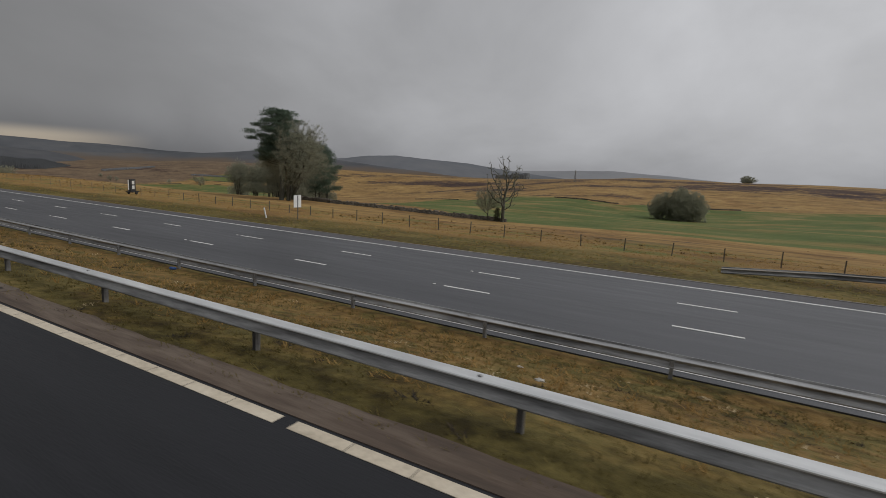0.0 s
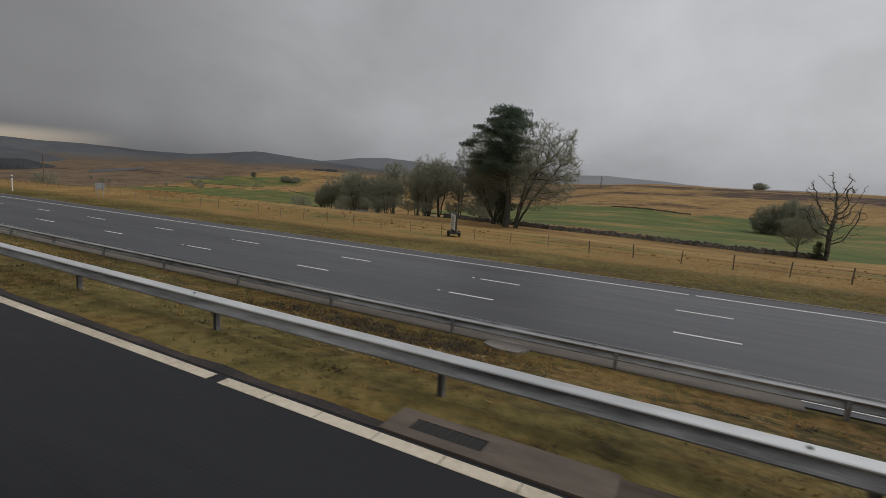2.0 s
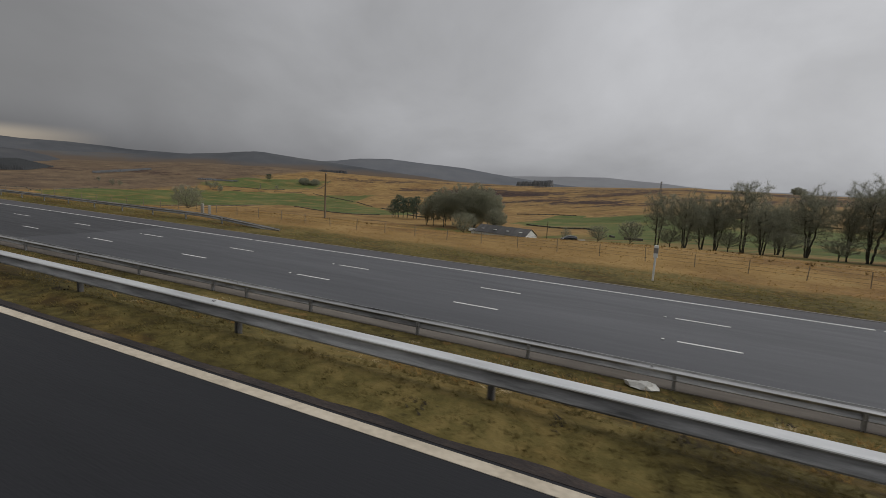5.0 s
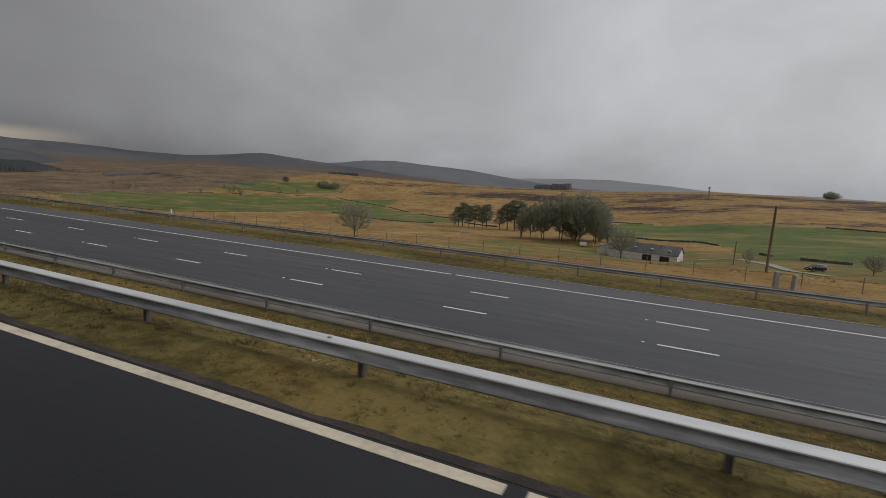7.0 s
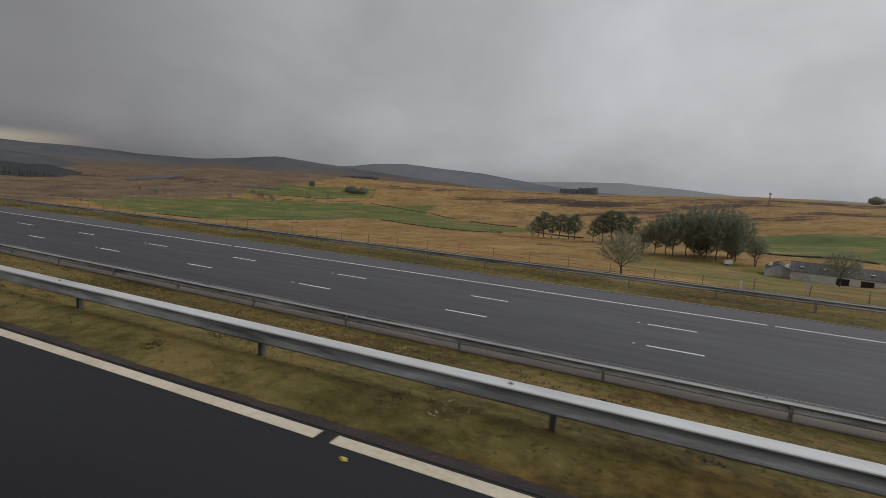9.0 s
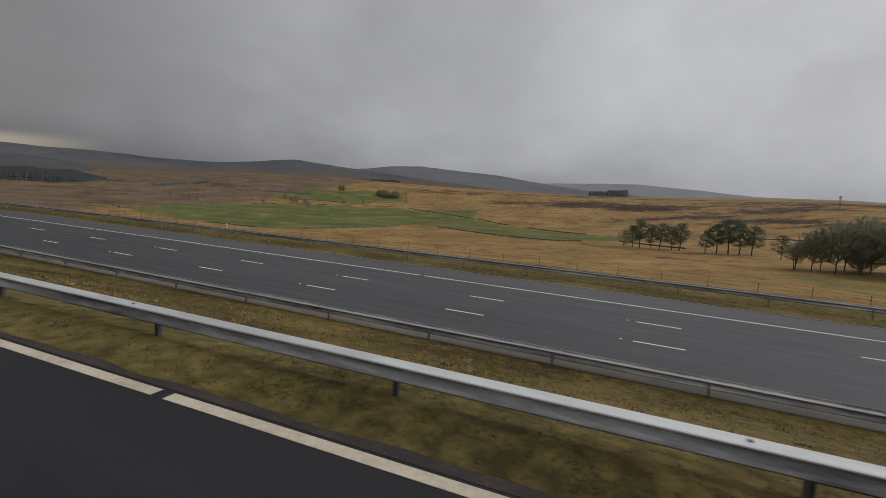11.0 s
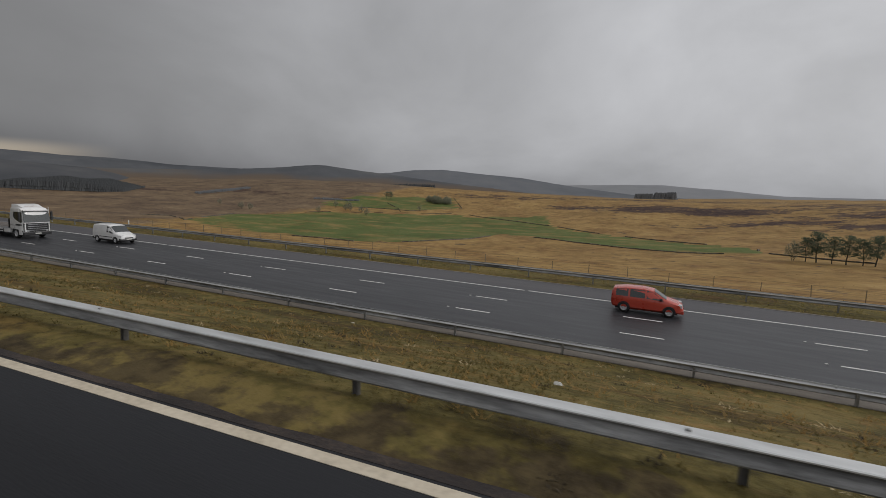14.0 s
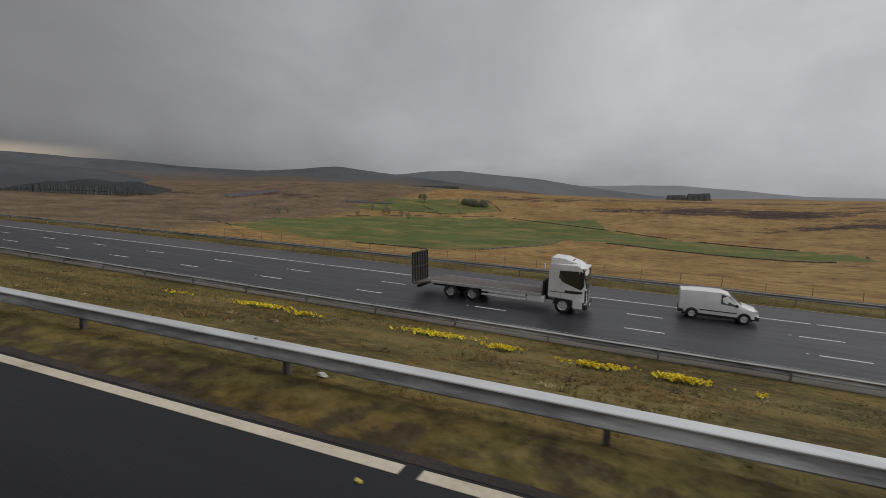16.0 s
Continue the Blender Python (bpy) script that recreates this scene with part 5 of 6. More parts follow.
# ---------------------------------------------------------------- vehicles
M_PAINT_BLACK = material("glossy_black_paint", [(0.004, 0.005, 0.005), (0.007, 0.008, 0.008), (0.012, 0.013, 0.013)], scale=0.6, rough=0.1, spec=0.35, coat=0.12)
M_PAINT_RED = material("orange_red_paint", [(0.40, 0.035, 0.018), (0.48, 0.05, 0.025), (0.52, 0.06, 0.03)], scale=0.6, rough=0.3, coat=0.6)
M_PAINT_WHITE = material("road_grimed_white_paint", [(0.62, 0.61, 0.59), (0.74, 0.73, 0.715), (0.8, 0.795, 0.78)], scale=0.7, rough=0.35, coat=0.4)
M_PLASTIC = material("black_plastic_trim", [(0.012, 0.012, 0.013), (0.022, 0.022, 0.023), (0.035, 0.034, 0.033)], scale=0.3, rough=0.6)
M_RUBBER = material("tyre_rubber", [(0.01, 0.01, 0.01), (0.018, 0.018, 0.018), (0.028, 0.027, 0.026)], scale=0.2, rough=0.85)
M_ALLOY = material("grey_alloy", [(0.4, 0.4, 0.41), (0.52, 0.52, 0.53), (0.62, 0.62, 0.62)], scale=0.2, rough=0.4, metal=0.3)
M_GLASS = material("tinted_window_glass", [(0.016, 0.02, 0.019), (0.03, 0.036, 0.034)], scale=1.0, rough=0.06, spec=0.8)
M_LAMP = material("clear_lamp_lens", [(0.5, 0.5, 0.5), (0.7, 0.7, 0.7)], scale=0.2, rough=0.12)
M_REDLENS = material("red_lamp_lens", [(0.25, 0.01, 0.01), (0.35, 0.015, 0.015)], scale=0.2, rough=0.2)
M_PLATE = material("pale_plate", [(0.6, 0.6, 0.56), (0.7, 0.7, 0.66)], scale=0.3, rough=0.5)
M_DECK = material("worn_grey_deck_boards", [(0.09, 0.075, 0.065), (0.16, 0.14, 0.125), (0.24, 0.22, 0.2)], scale=0.3, rough=0.85, stretch=(0.3, 2, 1), islands=0.3)
M_CHASSIS = material("dirty_dark_steel", [(0.02, 0.019, 0.018), (0.04, 0.037, 0.034), (0.065, 0.06, 0.055)], scale=0.3, rough=0.7, metal=0.3)
M_SIGNWHITE = material("white_sign_face", [(0.55, 0.55, 0.52), (0.68, 0.68, 0.65), (0.74, 0.74, 0.72)], scale=0.4, rough=0.55)
M_SIGNGREY = material("grey_sign_back", [(0.22, 0.23, 0.24), (0.3, 0.31, 0.32)], scale=0.4, rough=0.5, metal=0.5)
M_BLUE = material("blue_sign_face", [(0.02, 0.07, 0.22), (0.03, 0.1, 0.3)], scale=0.3, rough=0.45)
M_ORANGE = material("orange_reflector", [(0.16, 0.07, 0.035), (0.24, 0.10, 0.05)], scale=0.2, rough=0.5)


def ring(st):
    x, zb, zm, zr, wl, wb, wr = st
    half = [(wl * 0.86, zb), (wl, zb + 0.16 * (zm - zb)), (wb + 0.012, zb + 0.62 * (zm - zb)), (wb, zm), (wr + 0.3 * (wb - wr), zm + 0.72 * (zr - zm)), (wr, zm + 0.93 * (zr - zm)), (wr * 0.72, zr), (wr * 0.3, zr + 0.015)]
    return [Vector((x, y, z)) for y, z in half] + [Vector((x, -y, z)) for y, z in reversed(half)]


def body(parent, stations, mat):
    V, F = [], []
    n = 16
    for st in stations:
        V += ring(st)
    for i in range(len(stations) - 1):
        for j in range(n):
            a, b = i * n + j, i * n + (j + 1) % n
            F.append((a, b, b + n, a + n))
    F.append(tuple(range(n)))
    F.append(tuple(range(len(stations) * n - 1, (len(stations) - 1) * n - 1, -1)))
    ob = mesh("body", V, F, mat, parent, smooth=True)
    ob.data.set_sharp_from_angle(angle=radians(38))
    return ob


def station_at(stations, x):
    for a, b in zip(stations, stations[1:]):
        if a[0] <= x <= b[0]:
            f = (x - a[0]) / (b[0] - a[0])
            return tuple(p + (q - p) * f for p, q in zip(a, b))
    return stations[-1]


def side_window(parent, stations, xa, xb, side, lo=0.1, hi=0.9, slope=0.0, name="side_window"):
    """a pane lying on the body's side between two places along it"""
    V = []
    for x, e in ((xa, 0), (xb, 1)):
        for f in (lo, hi):
            xx = x - (slope * (f - lo) / (hi - lo) if e else 0)
            r = ring(station_at(stations, xx))
            a, b, c = (r[3], r[4], r[5])
            p = a.lerp(b, min(f / 0.75, 1)) if f <= 0.75 else b.lerp(c, (f - 0.75) / 0.25)
            V.append(Vector((p.x, (p.y + 0.012) * side, p.z)))
    q = [v + Vector((0, -0.03 * side, 0)) for v in V]
    F = [(0, 2, 3, 1), (4, 5, 7, 6), (0, 1, 5, 4), (2, 6, 7, 3), (0, 4, 6, 2), (1, 3, 7, 5)]
    return mesh(name, V + q, F, M_GLASS, parent)


def front_glass(parent, stations, xa, xb, name="windscreen", grow=0.02):
    """glass over the slope between two stations"""
    V, F = [], []
    pts = []
    for x in (xa, 0.5 * (xa + xb), xb):
        r = ring(station_at(stations, x))
        row = [r[5], r[6], r[7], r[8], r[9], r[10]]
        pts.append([p + Vector((grow * (1 if xb > xa else -1) * 0.7, 0, grow)) for p in row])
    for row in pts:
        V += row
    for i in range(2):
        for j in range(5):
            a = i * 6 + j
            F.append((a, a + 1, a + 7, a + 6))
    return mesh(name, V, F, M_GLASS, parent, smooth=True)


def wheel(parent, x, y, r, w, rim_mat=None):
    V, F = [], []
    n = 24
    prof = [(r * 0.62, -w / 2), (r * 0.94, -w / 2), (r, -w * 0.36), (r, w * 0.36), (r * 0.94, w / 2), (r * 0.62, w / 2)]
    for i in range(n):
        a = 6.28318 * i / n
        V += [(q * math.cos(a), o, q * math.sin(a)) for q, o in prof]
    k = len(prof)
    for i in range(n):
        for j in range(k - 1):
            a, b = i * k + j, ((i + 1) % n) * k + j
            F.append((a, a + 1, b + 1, b))
    t = mesh("tyre", V, F, M_RUBBER, parent, smooth=True)
    t.matrix_basis = Matrix.Translation((x, y, r))
    V, F = [], []
    side = 1 if y > 0 else -1
    dish = [(0.0, w * 0.40), (r * 0.16, w * 0.42), (r * 0.2, w * 0.3), (r * 0.5, w * 0.28), (r * 0.6, w * 0.46), (r * 0.64, w * 0.44)]
    for i in range(n):
        a = 6.28318 * i / n
        dent = 0.05 * w * (1 if i % 4 < 2 else -1)
        V += [(q * math.cos(a), side * (o - (dent if 0.2 * r < q < 0.6 * r else 0)), q * math.sin(a)) for q, o in dish]
    k = len(dish)
    for i in range(n):
        for j in range(k - 1):
            a, b = i * k + j, ((i + 1) % n) * k + j
            F.append((a, a + 1, b + 1, b))
    mesh("rim", V, F, rim_mat or M_ALLOY, t, smooth=False)


def arch(parent, x, y, r, w):
    """dark wheel housing"""
    V, F = [], []
    n = 14
    for i in range(n + 1):
        a = math.pi * i / n
        for q, o in ((r * 1.17, w), (r * 1.17, -w), (r * 0.98, -w), (r * 0.98, w)):
            V.append((x + q * math.cos(a), y + o, r + q * math.sin(a)))
    for i in range(n):
        for j in range(4):
            F.append((i * 4 + j, i * 4 + (j + 1) % 4, i * 4 + 4 + (j + 1) % 4, i * 4 + 4 + j))
    mesh("wheel_arch", V, F, M_PLASTIC, parent, smooth=False)


def car(label, category, stations, paint, s, d, wheels, r, w_half, screen, windows, front, name="car", trim=True, bumper=None):
    t = thing(name, label, category, far_pose(s, d, 0.0, math.pi))
    body(t, stations, paint)
    front_glass(t, stations, screen[0], screen[1])
    for side in (1, -1):
        for xa, xb, sl in windows:
            side_window(t, stations, xa, xb, side, slope=sl)
        for x in wheels:
            wheel(t, x, side * (w_half - 0.1), r, 0.22)
            arch(t, x, side * (w_half - 0.085), r, 0.10)
        fx, fz, fy = front
        lamp = boxed("headlight", (fx - 0.34, fx + 0.02, side * fy - 0.16, side * fy + 0.16, fz - 0.09, fz + 0.12), M_LAMP, t, bevel=0.04)
        lamp.rotation_euler = (0, 0, 0)
        ms = station_at(stations, screen[0] - 0.05 if screen[0] < screen[1] else screen[1])
        boxed("door_mirror", (screen[1] - 0.35, screen[1] - 0.2, side * (w_half + 0.05) - 0.07, side * (w_half + 0.05) + 0.07, ms[2] + 0.02, ms[2] + 0.17), M_PLASTIC, t, bevel=0.04)
        rx = stations[0][0]
        boxed("tail_lamp", (rx + 0.03, rx + 0.12, side * (stations[1][4] - 0.1) - 0.07, side * (stations[1][4] - 0.1) + 0.07, stations[1][2] - 0.2, stations[1][2] + 0.1), M_REDLENS, t, bevel=0.03)
        if trim:
            boxed("sill", (-1.1, 1.1, side * (w_half - 0.01) - 0.02, side * (w_half - 0.01) + 0.02, stations[2][1] + 0.02, stations[2][1] + 0.12), M_PLASTIC, t, bevel=0.015)
            boxed("rub_strip", (wheels[1] + r * 1.3, wheels[0] - r * 1.3, side * (w_half + 0.012) - 0.012, side * (w_half + 0.012) + 0.012, 0.6, 0.66), M_PLASTIC, t, bevel=0.008)
            boxed("bumper_corner", (fx - 0.3, fx + 0.02, side * (w_half - 0.16) - 0.1, side * (w_half - 0.16) + 0.1, 0.3, 0.56), M_PLASTIC, t, bevel=0.06)
            boxed("rear_bumper", (rx - 0.03, rx + 0.3, side * (w_half - 0.24) - 0.24, side * (w_half - 0.24) + 0.24, 0.34, 0.56), M_PLASTIC, t, bevel=0.05)
    fx = stations[-1][0]
    boxed("bumper", (fx - 0.5, fx + 0.03, -w_half * 0.88, w_half * 0.88, 0.27, 0.5), bumper or M_PLASTIC, t, bevel=0.06)
    boxed("grille", (fx - 0.2, fx + 0.025, -0.42, 0.42, 0.54, 0.64), M_PLASTIC, t, bevel=0.02)
    boxed("number_plate", (fx + 0.02, fx + 0.04, -0.26, 0.26, 0.42, 0.53), M_PLATE, t)
    boxed("floor_pan", (stations[0][0] + 0.25, fx - 0.3, -w_half * 0.8, w_half * 0.8, 0.2, 0.42), M_CHASSIS, t)
    return t


VAN = [(-2.48, 0.45, 1.05, 1.75, 0.85, 0.88, 0.74), (-2.42, 0.36, 1.08, 1.9, 0.95, 0.96, 0.80), (-1.0, 0.30, 1.1, 1.97, 0.98, 0.98, 0.82), (0.4, 0.30, 1.08, 1.97, 0.98, 0.98, 0.82), (0.95, 0.30, 1.06, 1.9, 0.98, 0.98, 0.80), (1.62, 0.30, 1.04, 1.33, 0.98, 0.97, 0.84), (2.15, 0.30, 0.95, 1.12, 0.96, 0.93, 0.76), (2.4, 0.34, 0.78, 0.93, 0.87, 0.84, 0.62), (2.47, 0.42, 0.66, 0.76, 0.72, 0.68, 0.5)]
car("glossy black panel van with dark side windows on the far carriageway", "van", VAN, M_PAINT_BLACK, 338.3, 64.25, (1.62, -1.55), 0.34, 0.98, (0.98, 1.62), ((-2.2, -0.75, 0.0), (-0.65, 0.35, 0.0), (0.45, 1.5, 0.55)), (2.36, 0.86, 0.66), "panel_van")
HATCH = [(-2.0, 0.45, 0.9, 1.2, 0.7, 0.75, 0.58), (-1.9, 0.3, 0.95, 1.40, 0.82, 0.83, 0.60), (-1.2, 0.25, 0.95, 1.52, 0.85, 0.85, 0.62), (-0.2, 0.25, 0.93, 1.54, 0.85, 0.85, 0.62), (0.35, 0.25, 0.92, 1.46, 0.85, 0.85, 0.60), (1.05, 0.25, 0.9, 1.02, 0.85, 0.83, 0.66), (1.7, 0.27, 0.78, 0.86, 0.82, 0.78, 0.6), (1.93, 0.34, 0.64, 0.72, 0.72, 0.7, 0.52), (2.0, 0.42, 0.55, 0.6, 0.6, 0.58, 0.4)]
car("orange-red five-door hatchback on the far carriageway", "car", HATCH, M_PAINT_RED, 353.05, 67.95, (1.25, -1.25), 0.31, 0.85, (0.38, 1.05), ((-1.75, -1.05, 0.0), (-0.95, -0.12, 0.0), (-0.02, 0.92, 0.5)), (1.9, 0.7, 0.58), "hatchback", trim=False, bumper=M_PAINT_RED)
CADDY = [(-2.2, 0.45, 1.0, 1.65, 0.8, 0.82, 0.7), (-2.15, 0.32, 1.05, 1.76, 0.88, 0.89, 0.74), (-1.0, 0.28, 1.05, 1.82, 0.9, 0.9, 0.76), (0.1, 0.28, 1.03, 1.82, 0.9, 0.9, 0.76), (0.55, 0.28, 1.0, 1.72, 0.9, 0.9, 0.74), (1.25, 0.28, 0.98, 1.12, 0.9, 0.88, 0.7), (1.9, 0.3, 0.85, 0.95, 0.87, 0.83, 0.65), (2.13, 0.36, 0.7, 0.8, 0.77, 0.73, 0.55), (2.2, 0.44, 0.6, 0.66, 0.65, 0.62, 0.45)]
car("small white panel van with black lower trim on the far carriageway", "van", CADDY, M_PAINT_WHITE, 403.1, 67.95, (1.42, -1.42), 0.32, 0.9, (0.58, 1.25), ((0.12, 1.15, 0.55),), (2.1, 0.76, 0.62), "small_van")


def truck(s, d):
    t = thing("flatbed_truck", "white-cabbed flatbed plant truck with a raised rear ramp", "truck", far_pose(s, d, 0.0, math.pi))
    W = 1.25
    st = [(-0.95, 0.95, 1.85, 3.02, W - 0.02, W - 0.02, 1.12), (-0.9, 0.85, 1.85, 3.15, W, W, 1.16), (0.75, 0.75, 1.8, 3.18, W, W, 1.16), (1.02, 0.6, 1.8, 3.0, W, W, 1.14), (1.2, 0.5, 1.8, 2.7, 1.22, 1.2, 1.12), (1.38, 0.5, 1.74, 1.82, 1.16, 1.14, 1.08), (1.42, 0.55, 1.2, 1.3, 1.1, 1.08, 1.0)]
    body(t, st, M_PAINT_WHITE).name = "cab"
    # screen, side glass, visor
    V = [(1.44, -1.15, 1.7), (1.44, 1.15, 1.7), (1.15, 1.13, 2.86), (1.15, -1.13, 2.86), (1.34, -1.15, 1.7), (1.34, 1.15, 1.7), (1.05, 1.13, 2.86), (1.05, -1.13, 2.86)]
    mesh("windscreen", V, [(0, 1, 2, 3), (5, 4, 7, 6), (1, 0, 4, 5), (3, 2, 6, 7), (0, 3, 7, 4), (2, 1, 5, 6)], M_GLASS, t)
    for side in (1, -1):
        V = []
        for off in (0.0, -0.04):
            y = side * (W + 0.01 + off)
            yt = side * (W - 0.05 + off)
            V += [(-0.32, y, 2.28), (-0.02, y, 1.98), (1.06, y, 1.6), (1.25, y, 1.84), (1.06, yt, 2.74), (-0.28, yt, 2.7)]
        F = [tuple(range(6)), tuple(range(11, 5, -1))] + [(i, (i + 1) % 6, 6 + (i + 1) % 6, 6 + i) for i in range(6)]
        mesh("side_window", V, F, M_GLASS, t)
        boxed("door_mirror", (1.1, 1.26, side * 1.42 - 0.09, side * 1.42 + 0.09, 1.85, 2.75), M_PLASTIC, t, bevel=0.04)
        boxed("headlight", (1.2, 1.45, side * 0.9 - 0.2, side * 0.9 + 0.2, 0.72, 0.95), M_LAMP, t, bevel=0.05)
        boxed("side_panel", (-0.85, 0.9, side * (W + 0.004) - 0.012, side * (W + 0.004) + 0.012, 1.32, 1.36), M_PLASTIC, t)
        boxed("cab_step", (0.62, 1.2, side * 1.18 - 0.09, side * 1.18 + 0.09, 0.4, 0.95), M_PAINT_WHITE, t, bevel=0.04)
        boxed("fuel_tank", (-2.3, -1.15, side * 0.98 - 0.26, side * 0.98 + 0.26, 0.5, 0.97), M_PAINT_WHITE, t, bevel=0.1)
        for z in (0.62, 0.86):
            boxed("side_guard_rail", (-5.35, -2.35, side * 1.26 - 0.02, side * 1.26 + 0.02, z - 0.07, z + 0.05), M_PAINT_WHITE, t, bevel=0.01)
        for x in (0.0, -6.05, -7.65):
            wheel(t, x, side * 1.06, 0.5, 0.32, M_ALLOY if x > -1 else M_POST)
        # mudguards
        for x in (0.0, -6.85):
            V, F = [], []
            n, r = 12, 0.62 if x == 0 else 1.1
            for i in range(n + 1):
                a = math.pi * (0.04 + 0.92 * i / n)
                for q, o in ((r, 0.215), (r, -0.19), (r - 0.09, -0.19), (r - 0.09, 0.215)):
                    zz = 0.5 + q * math.sin(a) * (1.0 if x == 0 else 0.5)
                    V.append((x + q * math.cos(a), side * 1.06 + o, zz))
            for i in range(n):
                for j in range(4):
                    F.append((i * 4 + j, i * 4 + (j + 1) % 4, i * 4 + 4 + (j + 1) % 4, i * 4 + 4 + j))
            mesh("mudguard", V, F, M_PLASTIC, t)
    boxed("sun_visor", (1.04, 1.32, -1.12, 1.12, 2.82, 2.94), M_PAINT_WHITE, t, bevel=0.03)
    for i in range(4):
        boxed("grille_bar", (1.36, 1.47, -0.85, 0.85, 0.86 + 0.2 * i, 0.89 + 0.2 * i), M_ALLOY, t, bevel=0.02)
    boxed("grille", (1.25, 1.45, -1.0, 1.0, 0.72, 1.6), M_PLASTIC, t, bevel=0.03)
    boxed("bumper", (0.75, 1.5, -1.22, 1.22, 0.36, 0.7), M_PLASTIC, t, bevel=0.07)
    for side in (1, -1):
        boxed("door_line", (-0.16, -0.145, side * W - 0.008, side * W + 0.008, 1.0, 2.7), M_PLASTIC, t)
        boxed("lower_flash", (0.1, 1.16, side * W - 0.014, side * W + 0.014, 1.36, 1.5), M_PLASTIC, t)
        boxed("door_step_trim", (0.5, 1.3, side * (W - 0.01) - 0.016, side * (W - 0.01) + 0.016, 0.72, 0.84), M_PLASTIC, t)
        boxed("horn_aerial", (0.9, 0.93, side * 1.3 - 0.015, side * 1.3 + 0.015, 2.6, 3.25), M_SIGNWHITE, t)
        boxed("corner_panel", (1.2, 1.4, side * 1.12 - 0.06, side * 1.12 + 0.06, 0.75, 1.6), M_PLASTIC, t, bevel=0.03)
    boxed("number_plate", (1.5, 1.52, -0.26, 0.26, 0.5, 0.61), M_PLATE, t)
    # roof deflector
    V = [(-0.9, -1.06, 3.1), (-0.9, 1.06, 3.1), (0.75, 0.9, 3.17), (0.75, -0.9, 3.17), (-0.9, -1.02, 3.46), (-0.9, 1.02, 3.46), (-0.1, 0.95, 3.42), (-0.1, -0.95, 3.42)]
    mesh("wind_deflector", V, [(4, 5, 1, 0), (7, 6, 5, 4), (3, 2, 6, 7), (0, 3, 7, 4), (2, 1, 5, 6)], M_PAINT_WHITE, t)
    boxed("beacon_bar", (0.2, 0.4, -0.55, 0.55, 3.17, 3.3), M_ORANGE, t, bevel=0.03)
    # chassis and deck
    for y in (-0.42, 0.42):
        boxed("chassis_rail", (-9.3, 0.9, y - 0.05, y + 0.05, 0.62, 0.92), M_CHASSIS, t)
    boxed("headboard", (-1.32, -1.22, -1.22, 1.22, 1.0, 1.95), M_CHASSIS, t, bevel=0.02)
    boxed("exhaust_stack", (-1.18, -0.98, 0.75, 1.0, 0.95, 2.3), M_CHASSIS, t, bevel=0.05)
    nb = 30
    for i in range(nb):
        xa = -1.35 - 7.8 * i / nb
        boxed("deck_board", (xa - 7.8 / nb + 0.012, xa, -1.24, 1.24, 1.0, 1.06), M_DECK, t)
    for side in (1, -1):
        boxed("deck_edge", (-9.15, -1.35, side * 1.25 - 0.02, side * 1.25 + 0.02, 0.92, 1.1), M_ALLOY, t, bevel=0.01)
    # beaver tail falls to the back
    V = [(-9.15, -1.24, 1.06), (-9.15, 1.24, 1.06), (-10.55, 1.24, 0.72), (-10.55, -1.24, 0.72), (-9.15, -1.24, 0.94), (-9.15, 1.24, 0.94), (-10.55, 1.24, 0.6), (-10.55, -1.24, 0.6)]
    mesh("beaver_tail", V, [(0, 1, 2, 3), (7, 6, 5, 4), (0, 3, 7, 4), (2, 1, 5, 6), (3, 2, 6, 7), (1, 0, 4, 5)], M_DECK, t)
    # raised ramp: a frame with bars
    ramp_m = Matrix.Translation((-10.6, 0, 0.7)) @ Matrix.Rotation(radians(-3), 4, "Y")
    base = boxed("rear_ramp", (-0.04, 0.0, -1.2, 1.2, 0.0, 2.15), M_CHASSIS, t, "dark chequered ramp standing upright")
    base.matrix_basis = ramp_m
    for i in range(7):
        y = -1.2 + 2.4 * i / 6
        boxed("ramp_bar", (0.0, 0.07, y - 0.035, y + 0.035, 0.0, 2.2), M_CHASSIS, base, bevel=0.01)
    for z in (0.02, 1.06, 2.12):
        boxed("ramp_rail", (0.0, 0.08, -1.24, 1.24, z, z + 0.08), M_CHASSIS, base, bevel=0.01)
    boxed("rear_bumper", (-10.3, -10.15, -1.1, 1.1, 0.42, 0.58), M_CHASSIS, t)
    return t


truck(411.85, 64.85)


# ---------------------------------------------------------------- farm
M_ROOF = material("grey_corrugated_roof", [(0.07, 0.068, 0.066), (0.105, 0.101, 0.098), (0.15, 0.144, 0.138)], scale=1.5, rough=0.95, spec=0.1, stretch=(3, 0.4, 1))
M_RENDER = material("whitewashed_blocks", [(0.36, 0.36, 0.34), (0.55, 0.55, 0.52), (0.66, 0.65, 0.62)], scale=1.2, rough=0.85)
M_DARK_OPENING = material("near_black_opening", [(0.012, 0.012, 0.012), (0.025, 0.024, 0.022)], scale=0.5, rough=0.8)


